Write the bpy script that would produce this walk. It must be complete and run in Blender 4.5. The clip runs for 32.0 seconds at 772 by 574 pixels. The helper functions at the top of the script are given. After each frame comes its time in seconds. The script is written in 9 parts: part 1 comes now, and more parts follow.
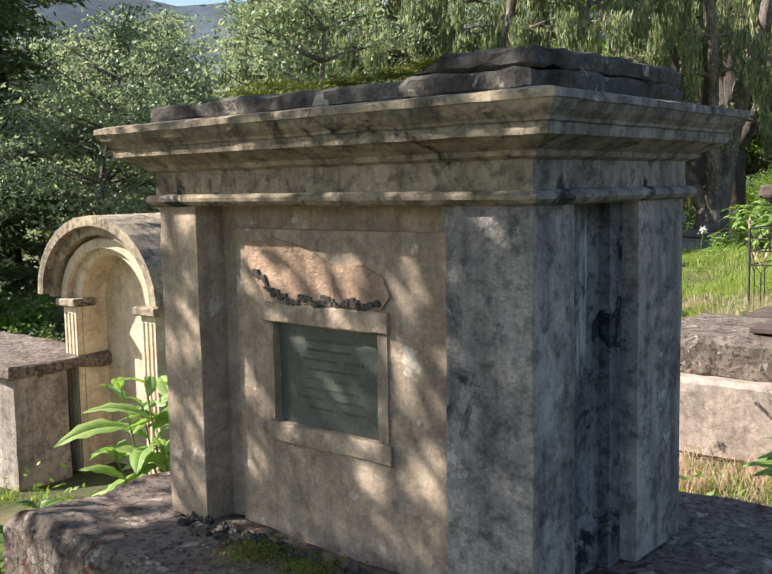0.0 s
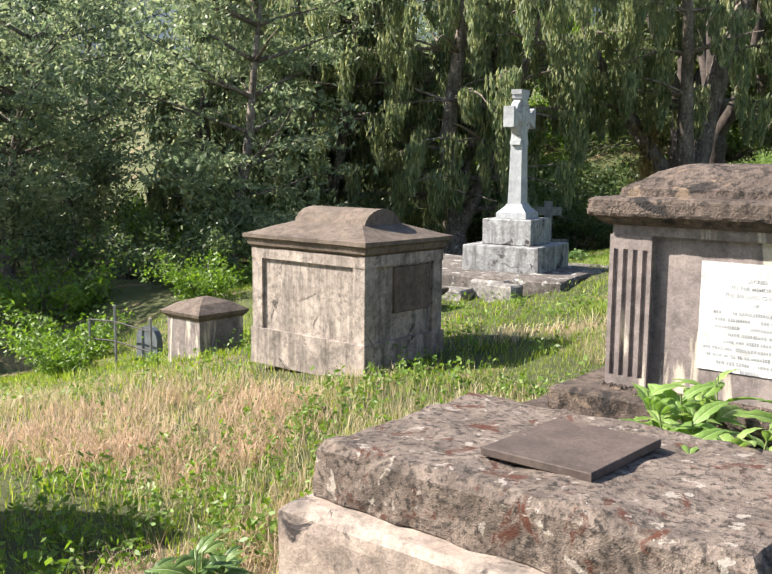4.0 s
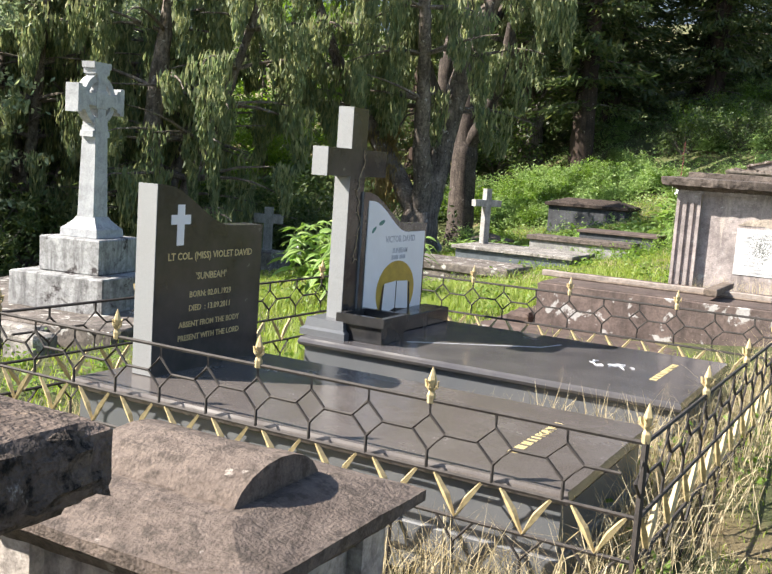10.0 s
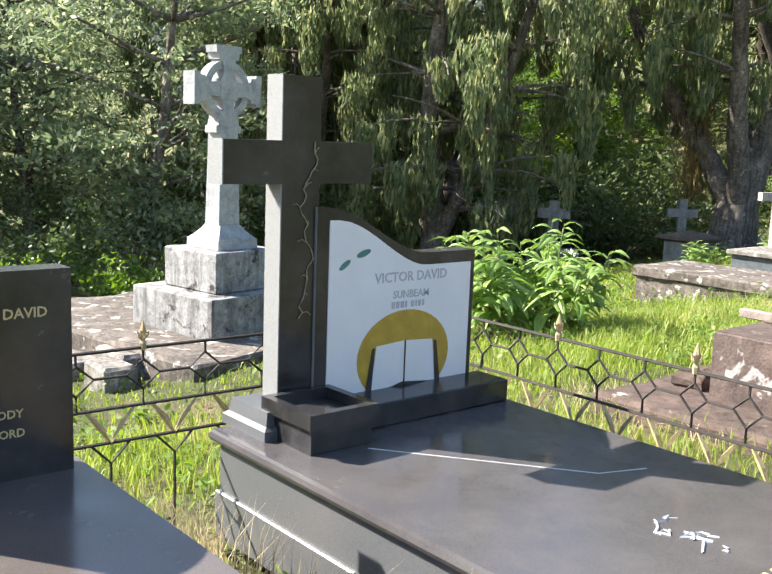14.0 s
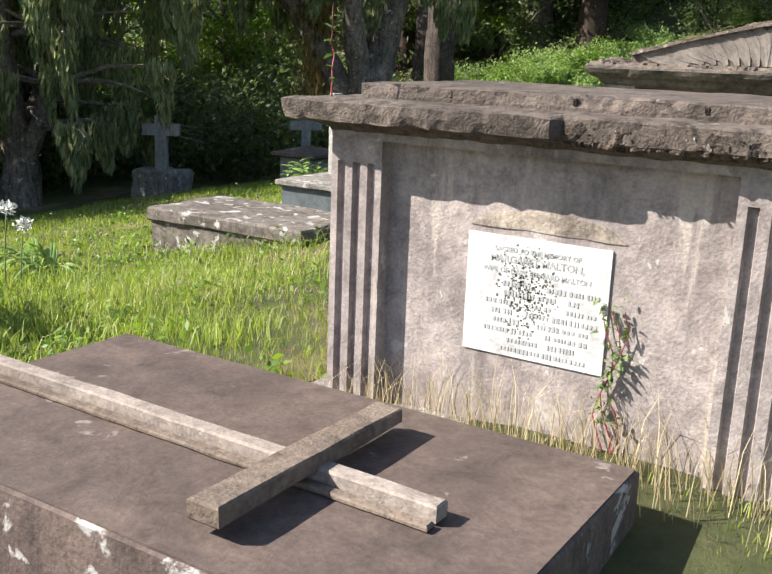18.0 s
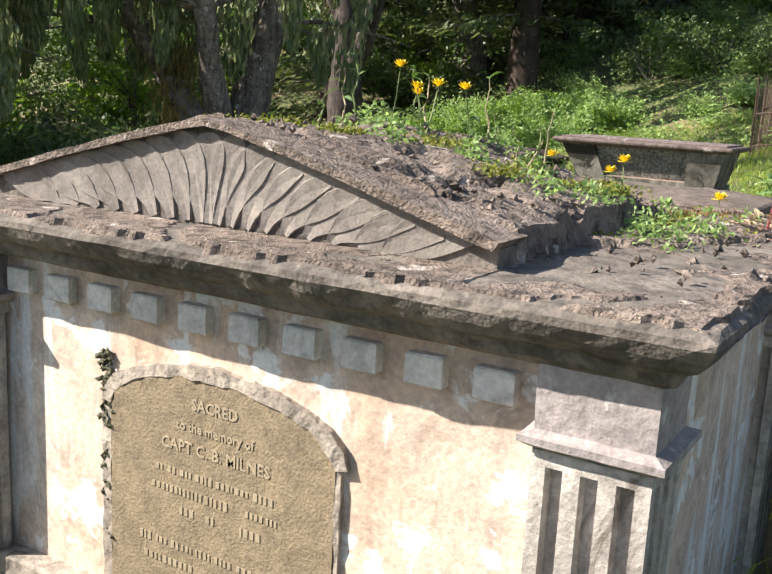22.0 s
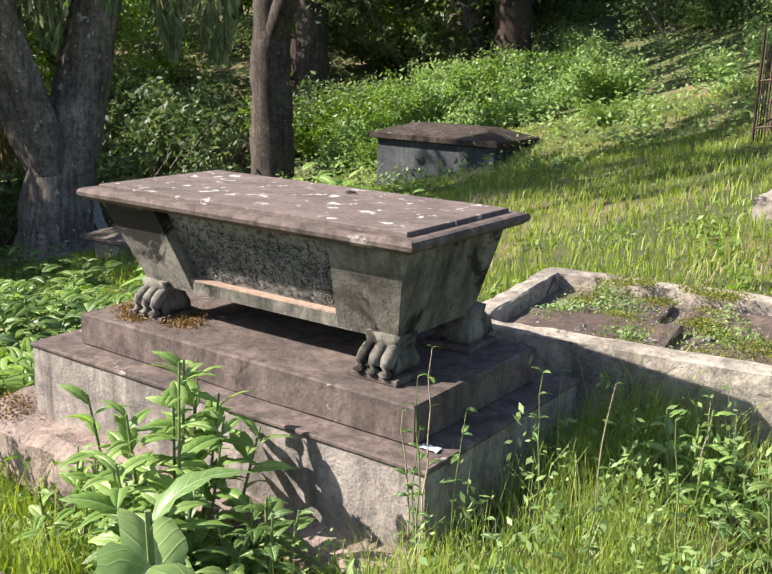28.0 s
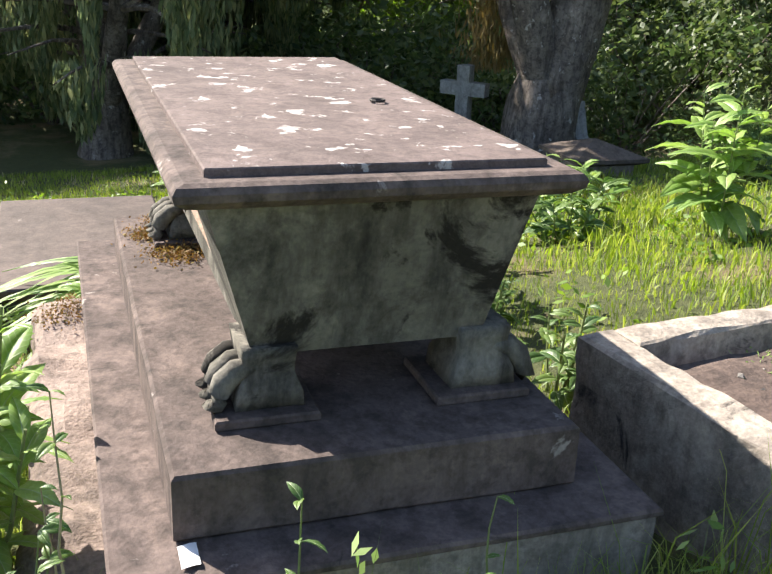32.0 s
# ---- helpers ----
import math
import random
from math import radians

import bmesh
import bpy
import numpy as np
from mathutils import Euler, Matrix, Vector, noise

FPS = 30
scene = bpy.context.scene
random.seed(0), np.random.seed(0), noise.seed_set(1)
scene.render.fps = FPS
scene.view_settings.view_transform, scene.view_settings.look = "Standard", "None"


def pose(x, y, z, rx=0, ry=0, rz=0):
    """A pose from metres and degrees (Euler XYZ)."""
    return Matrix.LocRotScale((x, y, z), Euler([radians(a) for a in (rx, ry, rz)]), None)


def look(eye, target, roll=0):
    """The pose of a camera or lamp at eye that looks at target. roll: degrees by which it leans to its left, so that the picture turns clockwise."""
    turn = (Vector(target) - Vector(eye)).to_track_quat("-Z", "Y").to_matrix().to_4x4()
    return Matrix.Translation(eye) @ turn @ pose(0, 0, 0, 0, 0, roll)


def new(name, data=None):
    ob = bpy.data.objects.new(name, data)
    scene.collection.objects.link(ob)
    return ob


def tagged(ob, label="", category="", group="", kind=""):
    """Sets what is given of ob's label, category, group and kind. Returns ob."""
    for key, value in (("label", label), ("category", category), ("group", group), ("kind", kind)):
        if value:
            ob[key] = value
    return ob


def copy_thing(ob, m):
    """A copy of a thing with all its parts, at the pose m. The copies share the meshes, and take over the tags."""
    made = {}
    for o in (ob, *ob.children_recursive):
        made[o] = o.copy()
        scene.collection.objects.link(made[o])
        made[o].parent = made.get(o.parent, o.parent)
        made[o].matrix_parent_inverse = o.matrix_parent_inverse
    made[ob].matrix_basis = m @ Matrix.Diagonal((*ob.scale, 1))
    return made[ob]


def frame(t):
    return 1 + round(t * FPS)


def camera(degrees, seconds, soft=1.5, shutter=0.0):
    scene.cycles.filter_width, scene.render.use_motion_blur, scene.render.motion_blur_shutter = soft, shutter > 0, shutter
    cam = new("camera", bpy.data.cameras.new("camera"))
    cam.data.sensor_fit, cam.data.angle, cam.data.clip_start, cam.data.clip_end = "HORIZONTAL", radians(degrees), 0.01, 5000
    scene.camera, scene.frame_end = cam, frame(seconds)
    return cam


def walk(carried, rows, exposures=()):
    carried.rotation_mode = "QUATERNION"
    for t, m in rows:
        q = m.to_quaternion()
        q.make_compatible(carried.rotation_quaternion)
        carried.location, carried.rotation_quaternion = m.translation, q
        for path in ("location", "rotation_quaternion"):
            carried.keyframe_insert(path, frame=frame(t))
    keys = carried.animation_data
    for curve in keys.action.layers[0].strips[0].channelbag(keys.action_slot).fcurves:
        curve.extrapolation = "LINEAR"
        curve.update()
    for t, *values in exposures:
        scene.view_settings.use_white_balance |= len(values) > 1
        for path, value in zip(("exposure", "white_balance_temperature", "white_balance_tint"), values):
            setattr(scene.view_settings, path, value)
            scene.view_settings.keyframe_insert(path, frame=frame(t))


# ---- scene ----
cam = camera(44.2, 32.0, soft=1.5, shutter=0.0)
PATH = [
    (0, (-0.021, 0.005, 1.626), (-1.319, 1.512, 1.415), -1.1),
    (0.5, (-0.058, 0.316, 1.634), (-1.381, 1.795, 1.385), -1.2),
    (1, (-0.075, 0.665, 1.625), (-1.402, 2.135, 1.346), -0.9),
    (1.5, (-0.047, 1.122, 1.673), (-1.306, 2.646, 1.368), -0.0),
    (2, (-0.109, 1.496, 1.665), (-1.237, 3.122, 1.372), -0.1),
    (2.5, (-0.134, 1.843, 1.701), (-1.212, 3.504, 1.424), 0.0),
    (4.5, (-0.162, 3.235, 1.758), (-1.496, 4.705, 1.51), 0.8),
    (5, (-0.118, 3.549, 1.756), (-1.417, 5.057, 1.558), 1.5),
    (5.5, (-0.144, 3.916, 1.788), (-1.242, 5.575, 1.589), 1.3),
    (6, (-0.116, 4.274, 1.786), (-1.036, 6.033, 1.543), 2.2),
    (6.5, (-0.058, 4.632, 1.81), (-0.919, 6.42, 1.557), 3.2),
    (7, (-0.105, 4.994, 1.814), (-0.934, 6.796, 1.563), 3.8),
    (7.5, (-0.12, 5.399, 1.828), (-0.925, 7.208, 1.548), 3.9),
    (8, (-0.084, 5.818, 1.853), (-0.966, 7.589, 1.565), 3.0),
    (8.5, (-0.135, 6.202, 1.848), (-1.012, 7.985, 1.621), 2.8),
    (9, (-0.122, 6.566, 1.903), (-0.952, 8.374, 1.702), 3.3),
    (9.5, (-0.023, 7.008, 1.918), (-0.911, 8.782, 1.662), 3.7),
    (10, (-0.042, 7.405, 1.912), (-0.996, 9.145, 1.659), 4.0),
    (10.5, (-0.047, 7.793, 1.953), (-1.075, 9.497, 1.756), 2.9),
    (11, (-0.023, 8.188, 1.988), (-1.215, 9.781, 1.783), 2.0),
    (11.5, (0.036, 8.567, 2.004), (-1.339, 10.001, 1.773), 1.4),
    (12, (0.013, 8.968, 2.031), (-1.433, 10.321, 1.754), -0.2),
    (12.5, (0.025, 9.308, 2.024), (-1.48, 10.587, 1.706), -0.7),
    (13, (0.062, 9.669, 2.03), (-1.472, 10.914, 1.716), 0.7),
    (13.5, (0.001, 10.037, 2.027), (-1.492, 11.332, 1.719), 2.1),
    (15.5, (0.139, 11.569, 2.108), (-1.471, 12.699, 1.749), 2.1),
    (16, (0.124, 12.059, 2.118), (-1.438, 13.253, 1.75), 2.4),
    (16.5, (0.107, 12.559, 2.127), (-1.275, 13.952, 1.741), 1.9),
    (17, (0.029, 13.016, 2.153), (-1.164, 14.564, 1.728), 2.3),
    (17.5, (0.016, 13.409, 2.17), (-1.074, 15.02, 1.704), 1.7),
    (18, (0.051, 13.814, 2.179), (-0.982, 15.456, 1.693), 2.2),
    (18.5, (0.08, 14.226, 2.215), (-0.947, 15.881, 1.759), 2.5),
    (19, (0.122, 14.602, 2.253), (-0.963, 16.228, 1.833), 2.5),
    (19.5, (0.215, 15.222, 2.273), (-0.974, 16.774, 1.853), 1.7),
    (20, (0.305, 15.747, 2.318), (-0.851, 17.326, 1.906), 2.4),
    (20.5, (0.341, 16.281, 2.359), (-0.82, 17.86, 1.961), 1.6),
    (21, (0.333, 16.838, 2.416), (-0.825, 18.422, 2.028), 1.6),
    (21.5, (0.411, 17.349, 2.473), (-0.737, 18.941, 2.091), 2.7),
    (22, (0.421, 17.905, 2.484), (-0.594, 19.58, 2.081), 3.0),
    (22.5, (0.449, 18.446, 2.524), (-0.426, 20.201, 2.133), 3.8),
    (23, (0.56, 19.06, 2.595), (-0.294, 20.829, 2.217), 4.3),
    (23.5, (0.501, 19.638, 2.619), (-0.318, 21.425, 2.251), 3.4),
    (24, (0.499, 20.151, 2.631), (-0.348, 21.92, 2.24), 3.0),
    (24.5, (0.463, 20.612, 2.619), (-0.474, 22.317, 2.159), 3.0),
    (26.5, (0.317, 22.822, 2.649), (-0.873, 24.332, 2.098), 2.4),
    (27, (0.279, 23.332, 2.698), (-0.861, 24.898, 2.202), 2.1),
    (27.5, (0.248, 23.861, 2.724), (-0.899, 25.422, 2.224), 1.2),
    (28, (0.222, 24.387, 2.739), (-0.912, 25.96, 2.25), 1.4),
    (28.5, (0.152, 24.801, 2.685), (-0.981, 26.377, 2.203), 1.9),
    (29, (0.032, 25.18, 2.553), (-1.149, 26.699, 2.008), 2.4),
    (29.5, (-0.01, 25.499, 2.503), (-1.255, 26.934, 1.877), 3.3),
    (30, (0.008, 25.758, 2.512), (-1.294, 27.13, 1.863), 3.4),
    (30.5, (-0.014, 25.95, 2.511), (-1.422, 27.218, 1.871), 2.6),
    (31, (0.029, 26.12, 2.515), (-1.559, 27.156, 1.879), 3.1),
    (31.5, (0.136, 26.409, 2.526), (-1.575, 27.231, 1.895), 3.1),
    (32, (0.154, 26.672, 2.553), (-1.617, 27.293, 1.862), 2.7),
]
EXPO = [(0.0, 1.25), (2.5, 1.4), (6.0, 1.35), (9.0, 1.35), (10.0, 1.5), (12.0, 1.75), (15.0, 1.8), (16.0, 1.75), (17.0, 1.3), (20.0, 1.2), (23.0, 1.45), (26.0, 1.4), (28.0, 1.35), (30.0, 1.3), (31.0, 1.42), (32.0, 1.6)]
walk(cam, [(t, look(eye, target, roll)) for t, eye, target, roll in PATH], EXPO)

# ---------------------------------------------------------------- light
SUN = Vector((-0.95, -0.67, 0.92)).normalized()
world = bpy.data.worlds.new("world")
scene.world = world
world.use_nodes = True
wn = world.node_tree
sky = wn.nodes.new("ShaderNodeTexSky")
sky.sky_type = "NISHITA"
sky.sun_disc = False
sky.sun_elevation = math.asin(SUN.z)
sky.sun_rotation = math.atan2(SUN.x, SUN.y)
wn.links.new(sky.outputs[0], wn.nodes["Background"].inputs[0])
wn.nodes["Background"].inputs[1].default_value = 0.085
sun = new("sun", bpy.data.lights.new("sun", "SUN"))
sun.data.energy = 5.0
sun.data.angle = radians(0.5)
sun.data.color = (1.0, 0.94, 0.84)
sun.matrix_world = look(SUN * 60, (0, 0, 0))

# ---------------------------------------------------------------- materials


def nodes(name):
    m = bpy.data.materials.new(name)
    m.use_nodes = True
    nt = m.node_tree
    return m, nt, nt.nodes["Principled BSDF"]


def ramp(nt, src, stops, interp="LINEAR"):
    r = nt.nodes.new("ShaderNodeValToRGB")
    r.color_ramp.interpolation = interp
    e = r.color_ramp.elements
    while len(e) < len(stops):
        e.new(0.5)
    for el, (p, c) in zip(e, stops):
        el.position = p
        el.color = (*c, 1) if len(c) == 3 else c
    nt.links.new(src, r.inputs[0])
    return r.outputs[0]


def noise_tex(nt, vec, scale, detail=6, rough=0.6, dist=0.0):
    n = nt.nodes.new("ShaderNodeTexNoise")
    n.inputs["Scale"].default_value = scale
    n.inputs["Detail"].default_value = detail
    n.inputs["Roughness"].default_value = rough
    n.inputs["Distortion"].default_value = dist
    nt.links.new(vec, n.inputs["Vector"])
    return n.outputs["Fac"]


def mixc(nt, fac, a, b, mode="MIX"):
    m = nt.nodes.new("ShaderNodeMix")
    m.data_type = "RGBA"
    m.blend_type = mode
    for sock, v in ((0, fac), (6, a), (7, b)):
        if isinstance(v, (int, float)):
            m.inputs[sock].default_value = v
        elif isinstance(v, tuple):
            m.inputs[sock].default_value = (*v, 1)
        else:
            nt.links.new(v, m.inputs[sock])
    return m.outputs[2]


def coords(nt, scale=(1, 1, 1)):
    t = nt.nodes.new("ShaderNodeTexCoord")
    m = nt.nodes.new("ShaderNodeMapping")
    m.inputs["Scale"].default_value = scale
    nt.links.new(t.outputs["Object"], m.inputs["Vector"])
    return m.outputs[0]


def bump(nt, bsdf, height, strength=0.5, dist=0.02):
    b = nt.nodes.new("ShaderNodeBump")
    b.inputs["Strength"].default_value = strength
    b.inputs["Distance"].default_value = dist
    nt.links.new(height, b.inputs["Height"])
    nt.links.new(b.outputs[0], bsdf.inputs["Normal"])


def black(a, b):
    return [(a, (0, 0, 0)), (b, (1, 1, 1))]


def stone(name, light, mid, dark, grit=0.5, streaks=0.5, spots=0.45, lichen=None, lich_at=0.62, crust=None, crust_at=0.6, moss=None, moss_at=0.66, rough=0.9, gscale=1.0, soot=0.55, relief=0.0055, veil=None, veil_at=0.6):
    """Weathered masonry: broad stains, vertical run marks, soot speckle, lichen, fine grain."""
    m, nt, bs = nodes(name)
    v = coords(nt)
    broad = noise_tex(nt, v, 2.2 * gscale, 5, 0.6, 0.4)
    col = mixc(nt, ramp(nt, broad, black(0.32, 0.68)), mid, light)
    mott = noise_tex(nt, v, 7.5 * gscale, 9, 0.75, 0.6)
    col = mixc(nt, 0.8, col, ramp(nt, mott, [(0.34, (0.52, 0.50, 0.49)), (0.5, (0.92, 0.92, 0.92)), (0.66, (1.18, 1.16, 1.12))]), "MULTIPLY")
    if soot:
        big = noise_tex(nt, v, 1.25 * gscale, 9, 0.72, 1.1)
        col = mixc(nt, ramp(nt, big, [(0.5, (0, 0, 0)), (0.66, (soot,) * 3)]), col, dark)
    run = noise_tex(nt, coords(nt, (7, 7, 0.7)), 1.6 * gscale, 5, 0.65)
    col = mixc(nt, ramp(nt, run, [(0.45, (0, 0, 0)), (0.75, (streaks,) * 3)]), col, dark)
    speck = noise_tex(nt, v, 15 * gscale, 6, 0.7)
    col = mixc(nt, ramp(nt, speck, [(0.48, (0, 0, 0)), (0.62, (spots,) * 3)]), col, dark)
    if veil:
        w = noise_tex(nt, coords(nt, (4.5, 4.5, 0.55)), 2.0, 6, 0.6, 0.5)
        col = mixc(nt, ramp(nt, w, [(veil_at, (0, 0, 0)), (veil_at + 0.06, (0.85, 0.85, 0.85))]), col, veil)
    if crust:
        c = noise_tex(nt, v, 3.1 * gscale, 8, 0.7, 0.8)
        col = mixc(nt, ramp(nt, c, black(crust_at, crust_at + 0.06)), col, crust)
    if lichen:
        l = noise_tex(nt, v, 6.3 * gscale, 7, 0.62, 0.3)
        col = mixc(nt, ramp(nt, l, black(lich_at, lich_at + 0.035)), col, lichen)
    if moss:
        l = noise_tex(nt, v, 4.1 * gscale, 8, 0.7, 0.5)
        col = mixc(nt, ramp(nt, l, black(moss_at, moss_at + 0.05)), col, moss)
    fine = noise_tex(nt, v, 80 * gscale, 2, 0.5)
    col = mixc(nt, 0.3, col, ramp(nt, fine, [(0.3, (0.3, 0.3, 0.3)), (0.7, (1.0, 1.0, 1.0))]), "MULTIPLY")
    nt.links.new(col, bs.inputs["Base Color"])
    bs.inputs["Roughness"].default_value = rough
    bs.inputs["Specular IOR Level"].default_value = 0.25
    h = nt.nodes.new("ShaderNodeMath")
    h.operation = "MULTIPLY_ADD"
    nt.links.new(speck, h.inputs[0])
    h.inputs[1].default_value = 1.6
    nt.links.new(fine, h.inputs[2])
    bump(nt, bs, h.outputs[0], grit, relief)
    return m


def plain(name, col, rough=0.6, metal=0.0, var=0.25, scale=12, bumps=0.15):
    m, nt, bs = nodes(name)
    v = coords(nt)
    n = noise_tex(nt, v, scale, 6, 0.65)
    c2 = tuple(c * (1 - var) for c in col)
    c3 = tuple(min(1, c * (1 + var * 0.6)) for c in col)
    nt.links.new(ramp(nt, n, [(0.3, c2), (0.7, c3)]), bs.inputs["Base Color"])
    bs.inputs["Roughness"].default_value = rough
    bs.inputs["Metallic"].default_value = metal
    if bumps:
        bump(nt, bs, noise_tex(nt, v, scale * 5, 4, 0.6), bumps, 0.01)
    return m


def leafy(name, c1, c2, c3, trans=0.35, rough=0.5, veins=False):
    """Foliage: colour differs from leaf to leaf; some light passes through."""
    m, nt, bs = nodes(name)
    g = nt.nodes.new("ShaderNodeNewGeometry")
    o = nt.nodes.new("ShaderNodeObjectInfo")
    a = nt.nodes.new("ShaderNodeMath")
    a.operation = "ADD"
    nt.links.new(g.outputs["Random Per Island"], a.inputs[0])
    nt.links.new(o.outputs["Random"], a.inputs[1])
    f = nt.nodes.new("ShaderNodeMath")
    f.operation = "FRACT"
    nt.links.new(a.outputs[0], f.inputs[0])
    col = ramp(nt, f.outputs[0], [(0.0, c1), (0.5, c2), (1.0, c3)])
    if veins:
        v = coords(nt)
        n = noise_tex(nt, v, 9, 5, 0.65)
        col = mixc(nt, 0.55, col, ramp(nt, n, [(0.3, (0.5, 0.56, 0.46)), (0.7, (1.1, 1.1, 1.05))]), "MULTIPLY")
        xyz = nt.nodes.new("ShaderNodeSeparateXYZ")
        nt.links.new(v, xyz.inputs[0])
        ops = []
        for op, k in (("ABSOLUTE", 0), ("MULTIPLY", -1.3), ("ADD", 0), ("MULTIPLY", 46.0), ("SINE", 0)):
            q = nt.nodes.new("ShaderNodeMath")
            q.operation = op
            q.inputs[1].default_value = k
            nt.links.new(ops[-1].outputs[0] if ops else xyz.outputs[1], q.inputs[0])
            if op == "ADD":
                nt.links.new(xyz.outputs[0], q.inputs[1])
            ops.append(q)
        lines = ramp(nt, ops[-1].outputs[0], [(0.72, (0, 0, 0)), (0.98, (1, 1, 1))])
        col = mixc(nt, lines, col, mixc(nt, 0.16, col, (0.42, 0.50, 0.28)))
        bump(nt, bs, lines, 0.22, 0.02)
    nt.links.new(col, bs.inputs["Base Color"])
    bs.inputs["Roughness"].default_value = rough
    bs.inputs["Specular IOR Level"].default_value = 0.45
    t = nt.nodes.new("ShaderNodeBsdfTranslucent")
    hs = nt.nodes.new("ShaderNodeHueSaturation")
    hs.inputs["Value"].default_value = 1.5
    hs.inputs["Saturation"].default_value = 1.15
    nt.links.new(col, hs.inputs["Color"])
    nt.links.new(hs.outputs[0], t.inputs["Color"])
    mx = nt.nodes.new("ShaderNodeMixShader")
    mx.inputs[0].default_value = trans
    nt.links.new(bs.outputs[0], mx.inputs[1])
    nt.links.new(t.outputs[0], mx.inputs[2])
    nt.links.new(mx.outputs[0], nt.nodes["Material Output"].inputs["Surface"])
    return m


GREY, DARK = (0.34, 0.32, 0.30), (0.035, 0.033, 0.032)
M = {}
M["a_plaster"] = stone("lime_plaster_ochre", (0.65, 0.505, 0.385), (0.47, 0.365, 0.28), (0.11, 0.092, 0.08), 0.45, 0.55, 0.35, lichen=(0.68, 0.60, 0.52), lich_at=0.62)
# soot blotches are real; the cool grey also carries the side's shade
M["a_pier"] = stone("sooted_pier_shade_grey", (0.51, 0.465, 0.43), (0.34, 0.315, 0.305), (0.03, 0.031, 0.036), 0.9, 0.75, 0.6, lichen=(0.54, 0.52, 0.50), lich_at=0.66, crust=(0.055, 0.055, 0.06), crust_at=0.61, soot=0.6, gscale=1.0)
# soot and pale streaks over a blue-black base that stands for shade
M["a_shade_recess"] = stone("sooted_shaded_recess", (0.34, 0.335, 0.345), (0.15, 0.15, 0.165), (0.018, 0.02, 0.027), 0.8, 0.6, 0.7, lichen=(0.20, 0.20, 0.21), lich_at=0.67, crust=(0.02, 0.022, 0.03), crust_at=0.55, veil=(0.55, 0.54, 0.53), veil_at=0.60, gscale=1.3)
M["niche_plaster"] = stone("cream_niche_plaster", (0.80, 0.68, 0.52), (0.70, 0.56, 0.41), (0.20, 0.16, 0.13), 0.3, 0.25, 0.2, soot=0.25)
M["a_cornice"] = stone("sooty_cornice_stone", (0.58, 0.47, 0.34), (0.42, 0.34, 0.25), (0.03, 0.03, 0.032), 0.5, 0.7, 0.6, crust=(0.03, 0.03, 0.032), crust_at=0.57)
# cornice stone with more soot crust, also darkened for its shaded end
M["a_shade_soot"] = stone("shaded_soot_cornice", (0.46, 0.41, 0.37), (0.30, 0.27, 0.255), (0.035, 0.035, 0.038), 0.6, 0.7, 0.6, crust=(0.035, 0.035, 0.04), crust_at=0.555, lichen=(0.46, 0.43, 0.41), lich_at=0.66)
M["a_top"] = stone("blackened_slab", (0.20, 0.18, 0.16), (0.07, 0.065, 0.06), (0.02, 0.02, 0.02), 0.8, 0.7, 0.6, lichen=(0.42, 0.36, 0.30), lich_at=0.6, moss=(0.05, 0.08, 0.02))
M["a_pink"] = stone("broken_pink_render", (0.58, 0.40, 0.29), (0.46, 0.31, 0.22), (0.22, 0.14, 0.10), 0.9, 0.2, 0.4, soot=0.2)
M["slate"] = stone("green_slate", (0.17, 0.18, 0.15), (0.13, 0.14, 0.12), (0.09, 0.095, 0.085), 0.15, 0.25, 0.15, rough=0.5, soot=0)
M["b_plaster"] = stone("mauve_grey_plaster", (0.38, 0.32, 0.30), (0.26, 0.215, 0.205), (0.07, 0.06, 0.058), 0.35, 0.5, 0.35, veil=(0.64, 0.56, 0.46), veil_at=0.575)
M["b_cap"] = stone("dark_rough_cap", (0.20, 0.152, 0.128), (0.108, 0.083, 0.07), (0.02, 0.018, 0.016), 1.0, 0.2, 0.8, lichen=(0.225, 0.165, 0.12), lich_at=0.59, crust=(0.035, 0.03, 0.028), crust_at=0.57, gscale=1.2, relief=0.009)
M["marble"] = stone("white_marble", (0.77, 0.77, 0.77), (0.68, 0.68, 0.69), (0.30, 0.30, 0.29), 0.1, 0.15, 0.15, rough=0.5, soot=0)
M["ledger"] = stone("lichened_ledger", (0.34, 0.27, 0.23), (0.20, 0.155, 0.13), (0.035, 0.03, 0.027), 1.0, 0.3, 0.9, lichen=(0.40, 0.35, 0.305), lich_at=0.60, crust=(0.11, 0.045, 0.03), crust_at=0.57, gscale=2.2)
M["k_base"] = stone("reddish_brown_base", (0.18, 0.132, 0.112), (0.115, 0.083, 0.071), (0.035, 0.028, 0.026), 0.7, 0.3, 0.5, lichen=(0.36, 0.32, 0.29), lich_at=0.64, moss=(0.07, 0.045, 0.03), moss_at=0.6)
M["pink_footing"] = stone("pinkish_broken_footing", (0.40, 0.31, 0.265), (0.28, 0.21, 0.18), (0.07, 0.055, 0.05), 0.9, 0.2, 0.5)
M["ledger_side"] = stone("pale_ledger_base", (0.52, 0.43, 0.37), (0.42, 0.335, 0.285), (0.05, 0.045, 0.045), 0.4, 0.35, 0.3, crust=(0.06, 0.05, 0.05), crust_at=0.575, gscale=1.5)
M["c_plaster"] = stone("cream_plaster", (0.54, 0.455, 0.40), (0.39, 0.325, 0.285), (0.05, 0.044, 0.04), 0.5, 0.8, 0.45, crust=(0.08, 0.068, 0.06), crust_at=0.6, soot=0.5)
